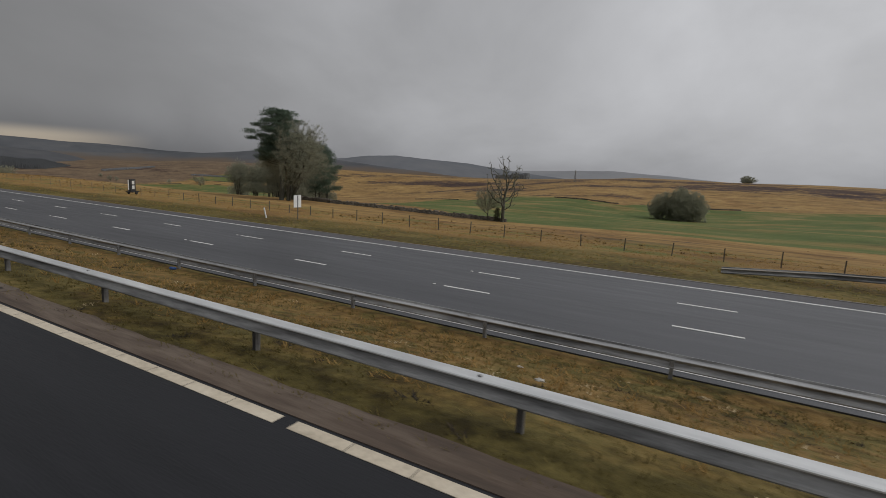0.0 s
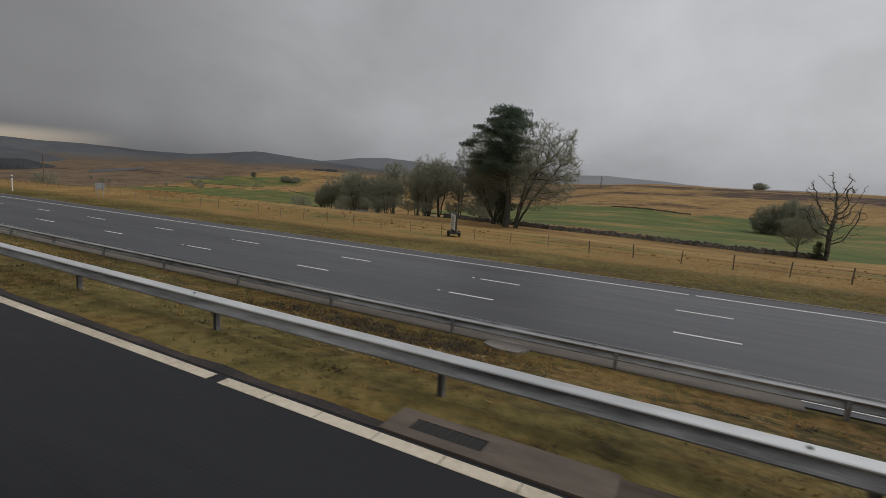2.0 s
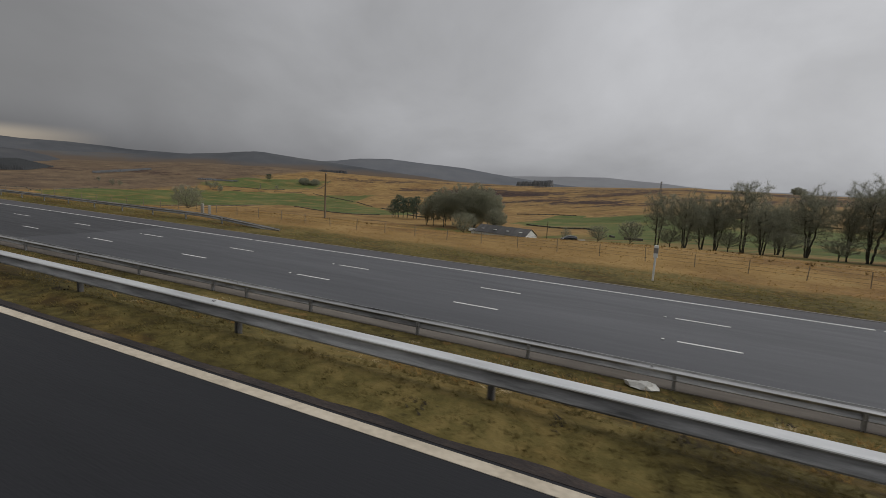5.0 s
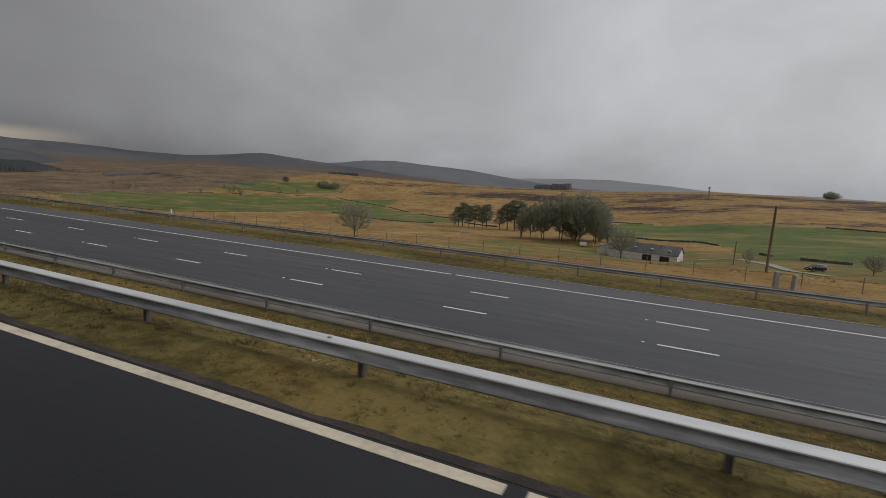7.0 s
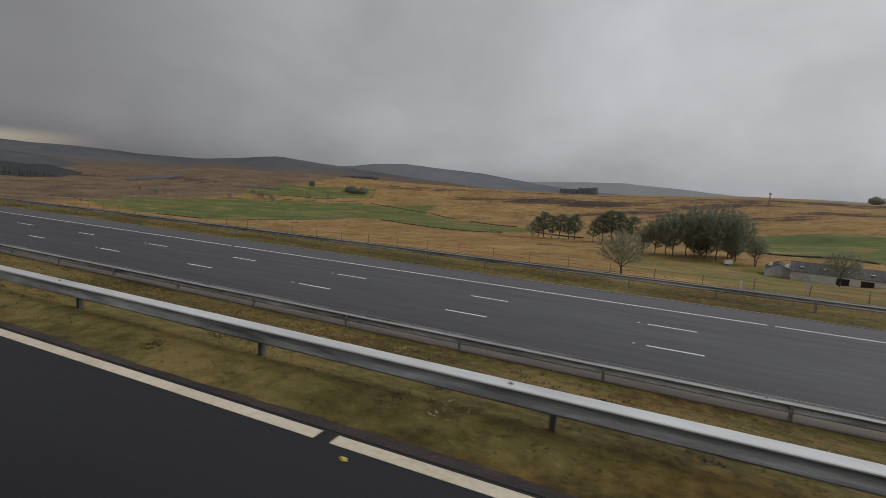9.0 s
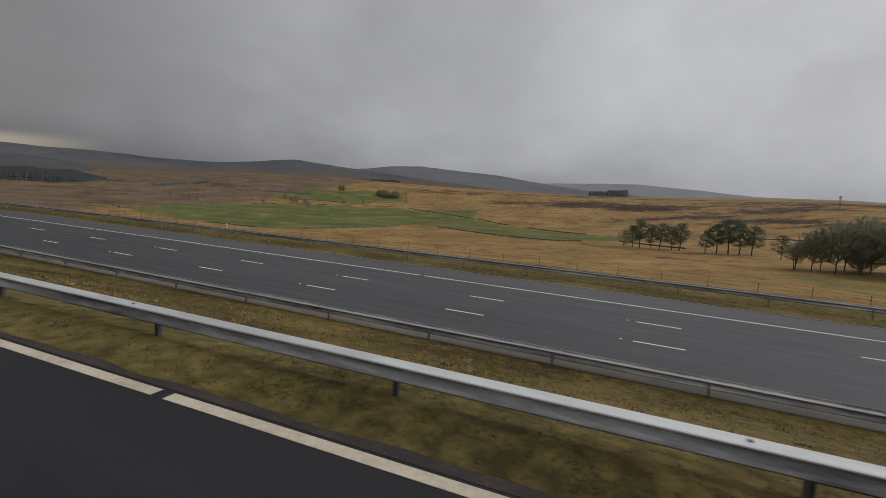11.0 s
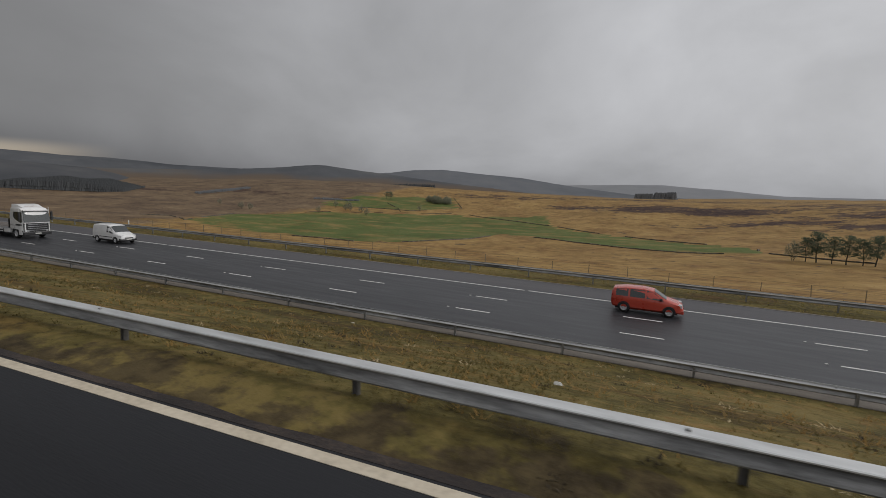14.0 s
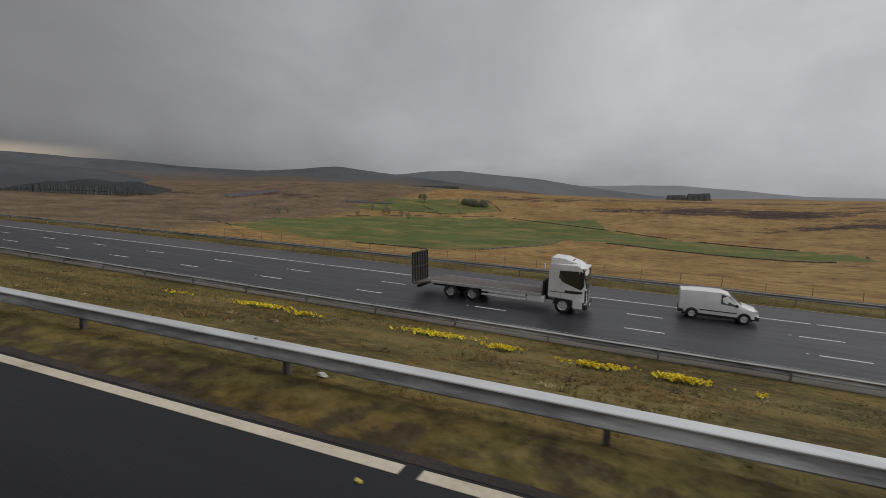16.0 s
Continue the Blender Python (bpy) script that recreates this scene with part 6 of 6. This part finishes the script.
def barn(x, y, length, width, eave, ridge, turn, label, doors=4):
    z = land_at(x, y) - 0.2
    t = thing("barn", label, "barn", Matrix.Translation((x, y, z)) @ Matrix.Rotation(turn, 4, "Z"))
    a, b = length / 2, width / 2
    for side in (1, -1):
        boxed("long_wall", (-a, a, side * b - 0.12, side * b + 0.12, -0.4, eave), M_RENDER, t)
        V = []
        for dx in (-0.12, 0.12):
            xx = side * (a - 0.12) + dx
            V += [(xx, -b + 0.12, -0.4), (xx, b - 0.12, -0.4), (xx, b - 0.12, eave), (xx, 0, ridge - 0.1), (xx, -b + 0.12, eave)]
        mesh("gable_wall", V, [(0, 1, 2, 3, 4), (9, 8, 7, 6, 5)] + [(i, 5 + i, 5 + (i + 1) % 5, (i + 1) % 5) for i in range(5)], M_RENDER, t)
        # roof slope in ridged sheeting
        V, F = [], []
        n = int(length / 0.5)
        for i in range(n + 1):
            xx = -a - 0.3 + (length + 0.6) * i / n
            up = 0.05 if i % 2 else 0.0
            V += [(xx, side * (b + 0.35), eave - 0.12 + up), (xx, 0, ridge + up), (xx, 0, ridge - 0.08), (xx, side * (b + 0.35), eave - 0.2)]
        for i in range(n):
            for j in range(4):
                F.append((i * 4 + j, i * 4 + (j + 1) % 4, i * 4 + 4 + (j + 1) % 4, i * 4 + 4 + j))
        roof = mesh("roof_slope", V, F, M_ROOF, t)
        for i in range(4):
            xx = -a + length * (i + 0.5) / 4
            f = 0.45
            yy, zz = side * (b + 0.35) * (1 - f), eave + (ridge - eave) * f
            boxed("rooflight", (xx - 0.5, xx + 0.5, yy - 0.7, yy + 0.7, zz - 0.02, zz + 0.14), M_SIGNWHITE, roof, bevel=0.03)
    # doorways are flat panels, near-black in place of the shade inside
    for i in range(doors):
        xx = -a + length * (0.45 + 0.5 * (i + 0.5) / doors)
        for side in (1, -1):
            boxed("door", (xx - 1.5, xx + 1.5, side * (b + 0.13) - 0.05, side * (b + 0.13) + 0.05, 0.1, eave - 0.7), M_DARK_OPENING, t)
    return t


barn(173.2, -226, 22.5, 10, 3.4, 6.0, radians(169), "long low farm barn with white walls and grey corrugated roof", 2)
barn(186, -238, 12, 7, 3.0, 4.8, radians(80), "small stone outbuilding beside the farm barn", 1)


def stock_trailer(x, y, turn):
    t = thing("stock_trailer", "small white box trailer parked beside the grove", "trailer", Matrix.Translation((x, y, land_at(x, y))) @ Matrix.Rotation(turn, 4, "Z"))
    boxed("box_body", (-1.4, 1.4, -0.8, 0.8, 0.5, 1.9), M_PAINT_WHITE, t, bevel=0.08)
    boxed("drawbar", (1.4, 2.5, -0.05, 0.05, 0.42, 0.52), M_CHASSIS, t)
    for side in (1, -1):
        wheel(t, -0.1, side * 0.86, 0.32, 0.18)


stock_trailer(199.5, -254.5, 0.3)


def farm_track(pts, width):
    """a gravel track that follows the ground"""
    V, F = [], []
    for (xa, ya), (xb, yb) in zip(pts, pts[1:]):
        n = 12
        ln = math.hypot(xb - xa, yb - ya)
        ux, uy = -(yb - ya) / ln * width / 2, (xb - xa) / ln * width / 2
        for i in range(n):
            x, y = xa + (xb - xa) * i / n, ya + (yb - ya) * i / n
            for k in (-1, 1):
                V.append((x + k * ux, y + k * uy, land_at(x + k * ux, y + k * uy) + 0.14))
    F = [(2 * i, 2 * i + 1, 2 * i + 3, 2 * i + 2) for i in range(len(V) // 2 - 1)]
    tagged(mesh("farm_track", V, F, M_TRACK), "pale gravel farm track leading to the barn", "track", kind="structure")


M_TRACK = material("pale_gravel_track", [(0.2, 0.18, 0.14), (0.3, 0.275, 0.22), (0.38, 0.35, 0.29)], scale=0.8, rough=0.95, bump=0.02)
farm_track([(156, -231), (149, -232), (144, -230), (141.5, -216), (140.5, -201), (141.5, -182), (142.4, -166), (139, -150)], 2.4)
parked = car("dark hatchback parked beside the farm track", "car", HATCH, M_PAINT_BLACK, 138, 160, (1.25, -1.25), 0.31, 0.85, (0.38, 1.05), ((-1.75, -1.05, 0.0), (-0.95, -0.12, 0.0), (-0.02, 0.92, 0.5)), (1.9, 0.7, 0.58), "hatchback")
parked.matrix_basis = Matrix.Translation((137, -170, land_at(137, -170) + 0.1)) @ Matrix.Rotation(0.6, 4, "Z")


# ---------------------------------------------------------------- roadside signs and posts
def bars(parent, w, h, z0, n, y, side, mat):
    """lines of writing too small to read"""
    for i in range(n):
        zz = z0 + h * (1 - (i + 0.5) / n)
        k = w * (0.42 - 0.12 * (i % 2))
        boxed("text_bar", (-k, k, y - 0.004 * side - 0.006, y + 0.006, zz - h / n * 0.2, zz + h / n * 0.2), mat, parent)


def board_trailer(s, d):
    """an advertising board on a small wheeled frame; its near face is white, its other face black with two white panels"""
    p = far(s, d)
    t = thing("trailer_sign", "small black trailer carrying a white notice board", "sign", Matrix.Translation((p.x, p.y, land_at(p.x, p.y))) @ Matrix.Rotation(heading(s) - radians(52), 4, "Z"))
    boxed("frame", (-0.75, 0.75, -0.1, 0.1, 0.45, 2.15), M_PLASTIC, t, bevel=0.03)
    face = boxed("notice_board", (-0.95, 0.95, 0.11, 0.15, 0.65, 2.05), M_SIGNWHITE, t, "white board with faint grey lettering", bevel=0.01)
    bars(face, 1.6, 0.9, 0.95, 4, 0.156, 1, M_SIGNGREY)
    for z in (0.75, 1.42):
        boxed("panel", (-0.34, 0.34, -0.13, -0.1, z, z + 0.5), M_SIGNWHITE, t, bevel=0.01)
    boxed("chassis", (-0.9, 0.9, -0.45, 0.45, 0.3, 0.45), M_CHASSIS, t, bevel=0.03)
    for y in (-0.5, 0.5):
        wheel(t, 0.0, y, 0.28, 0.16, M_CHASSIS)
    boxed("drawbar", (0.9, 1.9, -0.04, 0.04, 0.3, 0.38), M_CHASSIS, t)


board_trailer(49.2, 82.6)


def post_sign(name, label, s, d, legs, board, mat_board, turn, mat_leg=None, category="sign", texts=0):
    p = far(s, d)
    t = thing(name, label, category, Matrix.Translation((p.x, p.y, land_at(p.x, p.y))) @ Matrix.Rotation(heading(s) + turn, 4, "Z"))
    x0, x1, z0, z1 = board
    for x in legs:
        boxed("leg", (x - 0.03, x + 0.03, -0.03, 0.03, -0.4, z1 - 0.05), mat_leg or M_POST, t, bevel=0.008)
    b = boxed("board", (x0, x1, 0.032, 0.055, z0, z1), mat_board, t, bevel=0.006)
    if texts:
        bars(b, (x1 - x0), (z1 - z0) * 0.8, z0 + (z1 - z0) * 0.1, texts, 0.06, 1, M_LINE)
    return t


post_sign("traffic_sign", "pale back of a tall narrow sign on a dark post", 9.15, 76.35, (0.0,), (-0.44, 0.44, 1.1, 2.2), M_SIGNWHITE, radians(-90), mat_leg=M_POST_DARK)
post_sign("traffic_sign", "grey back of a small rectangular sign on two posts", 98.1, 78.6, (-0.35, 0.35), (-0.6, 0.6, 1.05, 1.9), M_SIGNGREY, radians(-84))
post_sign("traffic_sign", "small white notice on two posts in the rough field", 195, 145, (-0.3, 0.3), (-0.55, 0.55, 0.6, 1.4), M_SIGNWHITE, radians(-50))


def phone_marker(s, d, h, label, lean=0.0, capped=True):
    p = far(s, d)
    t = thing("marker_post", label, "marker post", Matrix.Translation((p.x, p.y, land_at(p.x, p.y))) @ Matrix.Rotation(lean, 4, "Y"))
    boxed("shaft", (-0.06, 0.06, -0.05, 0.05, -0.3, h * (0.66 if capped else 1.0)), M_SIGNWHITE, t, bevel=0.02)
    if capped:
        boxed("cap", (-0.12, 0.12, -0.08, 0.08, h * 0.66, h), M_SIGNWHITE, t, bevel=0.02)
        boxed("reflector", (-0.13, 0.13, -0.085, 0.085, h * 0.78, h * 0.93), M_CONCRETE, t, bevel=0.01)


phone_marker(112.5, 75.0, 2.2, "tall pale weathered marker post by the shoulder")
phone_marker(11.8, 75.0, 0.95, "leaning white marker post at the verge", 0.3, False)
def gate_stone(s, d, h, turn):
    p = far(s, d)
    bm = bmesh.new()
    box(bm, -0.16, 0.16, -0.13, 0.13, -0.3, h, bevel=0.05)
    for v in bm.verts:
        v.co.x *= 1 - 0.12 * v.co.z / h
        v.co.y += 0.03 * math.sin(3 * v.co.z)
    ob = part("gate_stone", bm, M_STONEPALE)
    ob.matrix_basis = Matrix.Translation((p.x, p.y, land_at(p.x, p.y))) @ Matrix.Rotation(turn, 4, "Z")
    tagged(ob, "rough pale stone gatepost beside a thorn bush", "gatepost", "gateway stones")


M_STONEPALE = material("pale_weathered_stone", [(0.2, 0.19, 0.165), (0.3, 0.285, 0.25), (0.4, 0.38, 0.34)], scale=0.3, rough=0.95, bump=0.04)
gate_stone(158.4, 79.8, 1.2, 0.3)
gate_stone(157.4, 79.9, 1.1, 1.0)
for s, d in ((214, 78.0), (315, 78.0), (416, 78.0)):
    phone_marker(s, d, 0.95, "short white marker post behind the verge barrier", 0.05, False)


# ---------------------------------------------------------------- drainage pit, slab and litter in the reserve
def on_reserve(s, o):
    p = near(s, o)
    return Matrix.Translation((p.x, p.y, land_at(p.x, p.y))) @ Matrix.Rotation(near_turn(s), 4, "Z")


def drain_pit(at, label, hole=0.5, back=1.5):
    """a catch pit set in a flat apron: a dark sump under a grating"""
    t = thing("drain_pit", label, "drain", near_pose(at, 5.08))
    bm = bmesh.new()
    for dims in ((hole, hole + 0.32, -0.33, 0.3, -0.2, 0.024), (-hole, hole, -0.33, -0.16, -0.2, 0.02), (-hole, hole, 0.12, 0.3, -0.2, 0.026), (-hole - back, -hole, -0.33, 0.3, -0.2, 0.022)):
        box(bm, *dims)
    part("surround", bm, M_APRON, t)
    for i in range(7):
        x = -hole + 0.06 + (2 * hole - 0.12) * i / 6
        boxed("grating_bar", (x - 0.012, x + 0.012, -0.16, 0.12, -0.05, 0.019), M_CHASSIS, t)
    # sump is filled almost flush; its near-black colour is the pit's shade
    boxed("sump", (-hole, hole, -0.16, 0.12, -0.18, 0.008), M_DARK_OPENING, t)


M_APRON = material("silted_brown_concrete", [(0.06, 0.045, 0.034), (0.11, 0.085, 0.065), (0.17, 0.138, 0.108)], scale=0.25, rough=0.9, detail=8, bump=0.01, stretch=(0.3, 1, 1))
drain_pit(32.15, "worn concrete catch pit with a dark opening")
drain_pit(-9.95, "sunken iron gully grating in the silty margin", hole=0.34, back=0.3)
p0 = far(34.4, 57.05)
slab_t = thing("concrete_pad", "broken pale concrete pad round a barrier post", "concrete pad", Matrix.Translation((p0.x, p0.y, land_at(p0.x, p0.y) + 0.01)))
bm = bmesh.new()
bmesh.ops.create_circle(bm, cap_ends=True, radius=0.8, segments=11)
for v in bm.verts:
    v.co *= 0.8 + 0.35 * random.Random(round(v.co.x * 97) + 5).random()
    v.co.y *= 0.55
r = bmesh.ops.extrude_face_region(bm, geom=bm.faces[:])
for v in (e for e in r["geom"] if isinstance(e, bmesh.types.BMVert)):
    v.co.z += 0.07
bmesh.ops.recalc_face_normals(bm, faces=bm.faces[:])
part("pad", bm, M_CONCRETE, slab_t)

M_LITTER = [material("pale_litter", [(0.45, 0.44, 0.4), (0.7, 0.69, 0.65)], scale=0.1, rough=0.6), material("yellow_litter", [(0.45, 0.36, 0.06), (0.6, 0.5, 0.1)], scale=0.1, rough=0.6), material("straw_clod", [(0.22, 0.16, 0.08), (0.34, 0.27, 0.15)], scale=0.1, rough=0.9)]


def scrap(m, size, mat, label, category, seed):
    """a crumpled scrap: a small lump of many facets"""
    rng = random.Random(seed)
    bm = bmesh.new()
    bmesh.ops.create_icosphere(bm, subdivisions=2, radius=1.0)
    for v in bm.verts:
        v.co *= 0.65 + 0.6 * rng.random()
        v.co = Vector((v.co.x * size, v.co.y * size * 0.55, max(v.co.z, -0.3) * size * 0.42 + size * 0.1))
    ob = part("litter", bm, mat)
    ob.matrix_basis = m
    return tagged(ob, label, category, "litter on the reserve")


scrap(on_reserve(112.0, 13.8), 0.42, M_LITTER[0], "crumpled pale plastic sheet on the grass", "litter", 3)
scrap(on_reserve(-4.0, 13.0), 0.2, M_BLUE, "crumpled blue bag on the grass", "litter", 4)
for i, (s, o, k) in enumerate(((-22.0, 9.6, 0), (-21.2, 10.6, 0), (-25, 12.0, 2), (5.2, 9.4, 0), (7.2, 10.6, 0), (14.5, 6.6, 0), (16.5, 10.0, 0), (60.5, 10.4, 0), (76, 6.6, 0), (68.3, 9.0, 0), (112.8, 7.0, 2), (127.0, 8.8, 1), (182.5, 7.0, 0), (184.3, 6.9, 2), (212.0, 15.4, 0), (224.4, 12.2, 0), (289.3, 12.4, 0), (292.8, 11.6, 0), (309.0, 15.6, 0), (311.0, 14.7, 0), (322.0, 19.2, 0), (336.5, 9.0, 0), (354.6, 11.8, 0), (376.0, 14.8, 2), (366.0, 20.3, 0), (373, 6.6, 0), (385.5, 11.9, 2), (411.8, 6.5, 0), (412.1, 6.8, 2), (369, 19.4, 2), (397, 18.9, 2), (262, 9.2, 0), (246, 10.4, 0), (150, 8.6, 0), (163, 9.8, 2))):
    scrap(on_reserve(s, o), 0.07 + 0.06 * random.Random(i).random(), M_LITTER[k], ("pale scrap of litter in the grass", "yellow scrap of litter in the grass", "pale clod of dead straw")[k], "litter", i + 20)
for i, (s, o) in enumerate(((-11.0, 4.2), (3.5, 4.15), (60.8, 4.1), (113.0, 3.9), (210.2, 4.2), (222, 4.3), (353.0, 4.15), (409.6, 4.2), (394.2, 4.1), (318.8, 4.15))):
    p = near(s, o)
    scrap(Matrix.Translation((p.x, p.y, p.z)), 0.06, M_LITTER[1], "small yellow scrap lying on the asphalt", "litter", i + 90)


# ---------------------------------------------------------------- daffodils
def daffodils(sa, sb, o, width, n, seed):
    rng = random.Random(seed)
    PV, PF, LV, LF = [], [], [], []
    for _ in range(int(n * 0.65)):
        s = 0.5 * (sa + sb) + (sb - sa) * 0.165 * rng.gauss(0, 1)
        q = near(s, o + rng.gauss(0, width / 2.1))
        z = land_at(q.x, q.y)
        h = rng.uniform(0.1, 0.23)
        b = Vector((q.x, q.y, z))
        for _ in range(3):
            a = rng.random() * 6.28
            tip = b + Vector((math.cos(a) * 0.1, math.sin(a) * 0.1, h * rng.uniform(0.7, 1.0)))
            side = Vector((-math.sin(a), math.cos(a), 0)) * 0.012
            i = len(LV)
            LV += [b - side, b + side, tip]
            LF.append((i, i + 1, i + 2))
        c = b + Vector((0, 0, h))
        th = rng.random() * 6.28
        face = Vector((math.cos(th), math.sin(th), rng.uniform(0.3, 1.4))).normalized()
        u = face.orthogonal().normalized()
        w = face.cross(u)
        for k in range(6):
            a = 6.283 * k / 6
            e = u * math.cos(a) + w * math.sin(a)
            g = face.cross(e)
            i = len(PV)
            PV += [c, c + e * 0.042 + g * 0.028, c + e * 0.075, c + e * 0.042 - g * 0.028]
            PF.append((i, i + 1, i + 2, i + 3))
        i = len(PV)
        for k in range(6):
            a = 6.283 * k / 6
            e = u * math.cos(a) + w * math.sin(a)
            PV += [c + e * 0.018, c + e * 0.03 + face * 0.05]
        for k in range(6):
            PF.append((i + 2 * k, i + 2 * ((k + 1) % 6), i + 2 * ((k + 1) % 6) + 1, i + 2 * k + 1))
    t = thing("daffodil_clump", "clump of yellow daffodils on the grassy reserve", "flowers", group="daffodil clumps")
    mesh("foliage", LV, LF, M_LEAFGREEN, t)["kind"] = "stuff"
    mesh("bloom", PV, PF, M_PETAL, t)["kind"] = "stuff"


for i, (sa, sb, o, w, n) in enumerate(((428.5, 431.2, 18.6, 0.6, 34), (422.6, 427.0, 19.3, 1.1, 250), (420.4, 422.6, 18.4, 0.7, 80), (413.4, 417.8, 19.6, 1.2, 300), (410.6, 413.4, 18.2, 0.8, 130), (406.8, 410.0, 17.4, 0.8, 210), (404.4, 407.0, 17.2, 0.9, 240), (402.9, 404.0, 16.7, 0.4, 16), (398.2, 400.4, 16.9, 0.7, 150), (397.1, 398.2, 17.1, 0.4, 20), (392.6, 395.5, 17.0, 1.1, 380), (391.5, 392.4, 16.9, 0.5, 34), (390.8, 391.5, 17.1, 0.4, 34), (389.8, 390.8, 17.5, 0.5, 26))):
    daffodils(sa, sb, o, w, n, i)


# ---------------------------------------------------------------- grass
def tufts(name, label, n, s0, s1, lo, hi, hmin, hmax, blades, mat, seed, patch=0.0, wide=0.02, avoid=False, lean_by=(0.8, 2.4), cut=-0.1, fray=0.4, spread=0.045):
    """blades of grass in tufts, spread between two offsets; all in one mesh"""
    rs = np.random.RandomState(seed)
    s = rs.uniform(s0, s1, n)
    f = rs.rand(n)
    x0, y0, a = line(s)
    d = lo(s) + (hi(s) - lo(s)) * f
    x, y = x0 + d * np.sin(a), y0 - d * np.cos(a)
    if patch:
        keep = wave(x, y, patch, seed + 1) + 0.45 * wave(x, y, patch * 4, seed + 2) > cut + fray * rs.randn(n)
        x, y = x[keep], y[keep]
    if avoid:
        ps, pd = to_sd(x, y)
        keep = np.ones(len(x), bool)
        for p in PASTURES:
            keep &= ~in_poly(ps, pd, p)
        x, y = x[keep], y[keep]
    n = len(x)
    z = land(x, y)
    k = blades
    X, Y, Z = np.repeat(x, k), np.repeat(y, k), np.repeat(z, k)
    m = n * k
    X = X + rs.normal(0, max(spread, 2.2 * wide), m)
    Y = Y + rs.normal(0, max(spread, 2.2 * wide), m)
    th = rs.rand(m) * 6.283
    h = np.repeat(rs.uniform(hmin, hmax, n), k) * rs.uniform(0.6, 1.15, m)
    lean = h * rs.uniform(*lean_by, m)
    ph = th + 1.57
    w = wide * (0.5 + rs.rand(m))
    v = np.empty((m, 3, 3))
    v[:, 0] = np.stack([X - np.cos(ph) * w, Y - np.sin(ph) * w, Z - 0.02], -1)
    v[:, 1] = np.stack([X + np.cos(ph) * w, Y + np.sin(ph) * w, Z - 0.02], -1)
    v[:, 2] = np.stack([X + np.cos(th) * lean, Y + np.sin(th) * lean, Z + h], -1)
    me = bpy.data.meshes.new(name)
    me.vertices.add(m * 3)
    me.vertices.foreach_set("co", v.reshape(-1))
    me.loops.add(m * 3)
    me.loops.foreach_set("vertex_index", np.arange(m * 3, dtype=np.int32))
    me.polygons.add(m)
    me.polygons.foreach_set("loop_start", np.arange(0, m * 3, 3, dtype=np.int32))
    me.update(calc_edges=True)
    me.validate()
    me.materials.append(mat)
    return tagged(new(name, me), label, "grass", kind="stuff")


M_WISP = material("bleached_straw", [(0.34, 0.25, 0.13), (0.46, 0.36, 0.2), (0.56, 0.46, 0.28)], scale=2.0, rough=0.9, islands=0.4)
M_CLOD = material("dark_matted_turf", [(0.018, 0.013, 0.007), (0.032, 0.023, 0.011), (0.05, 0.036, 0.018)], scale=2.0, rough=0.95, islands=0.4)
tufts("grass", "short olive grass on the central reserve", 110000, -45, 480, lambda s: lane_d(s) + 5.1 + 1.0 * sstep(s, 300, 345), lambda s: 57.0 + 0 * s, 0.03, 0.09, 5, M_BLADE, 1, 0.35, wide=0.014)
tufts("grass", "short mossy grass along the near margin", 52000, -40, 470, lambda s: lane_d(s) + 4.97 + 0.9 * sstep(s, 300, 345), lambda s: lane_d(s) + 8.5, 0.02, 0.06, 4, M_BLADE, 11, 0.5, wide=0.009, cut=-0.35)
tufts("dead_grass", "brown straw tussocks on the central reserve", 13000, -45, 500, lambda s: lane_d(s) + 6.4, lambda s: 56.8 + 0 * s, 0.06, 0.18, 6, M_STRAWBLADE, 2, 0.12, wide=0.014)
tufts("dead_grass", "flattened pale wisps of straw on the central reserve", 420, -45, 480, lambda s: lane_d(s) + 5.6, lambda s: 56.6 + 0 * s, 0.012, 0.03, 26, M_WISP, 21, wide=0.012, lean_by=(4, 8), spread=0.13)
tufts("dead_grass", "dark matted clods among the reserve grass", 900, -45, 480, lambda s: lane_d(s) + 5.3, lambda s: 56.6 + 0 * s, 0.02, 0.05, 26, M_CLOD, 22, wide=0.022, lean_by=(1.5, 3.5), spread=0.11)
tufts("dead_grass", "torn brown turf round a broken concrete pad", 150, 34.5, 42.5, lambda s: 54.3 + 0 * s, lambda s: 56.8 + 0 * s, 0.03, 0.09, 26, M_CLOD, 23, wide=0.022, lean_by=(1.2, 3.0), spread=0.14)
tufts("dead_grass", "rusty dead grass round a broken concrete pad", 130, 33.0, 44.0, lambda s: 53.6 + 0 * s, lambda s: 56.9 + 0 * s, 0.03, 0.10, 26, M_RUSH, 24, wide=0.018, lean_by=(1.2, 3.0), spread=0.16)
tufts("verge_grass", "short green grass on the far verge", 30000, -80, 520, lambda s: grass_edge(s), lambda s: grass_edge(s) + 5.0, 0.04, 0.10, 4, M_VERGEBLADE, 3, 0.3, wide=0.025)
tufts("tussock_grass", "straw-coloured tussocks beyond the verge", 60000, -90, 480, lambda s: grass_edge(s) + 3.0, lambda s: grass_edge(s) + 26, 0.04, 0.11, 5, M_STRAWBLADE, 4, 0.0, wide=0.016)
tufts("rushes", "brown rush clumps scattered over the rough grass", 22000, -120, 640, lambda s: grass_edge(s) + 14, lambda s: grass_edge(s) + 240, 0.08, 0.24, 10, M_RUSH, 9, 0.07, wide=0.035, avoid=True, lean_by=(0.3, 1.4), cut=0.32, fray=0.2)
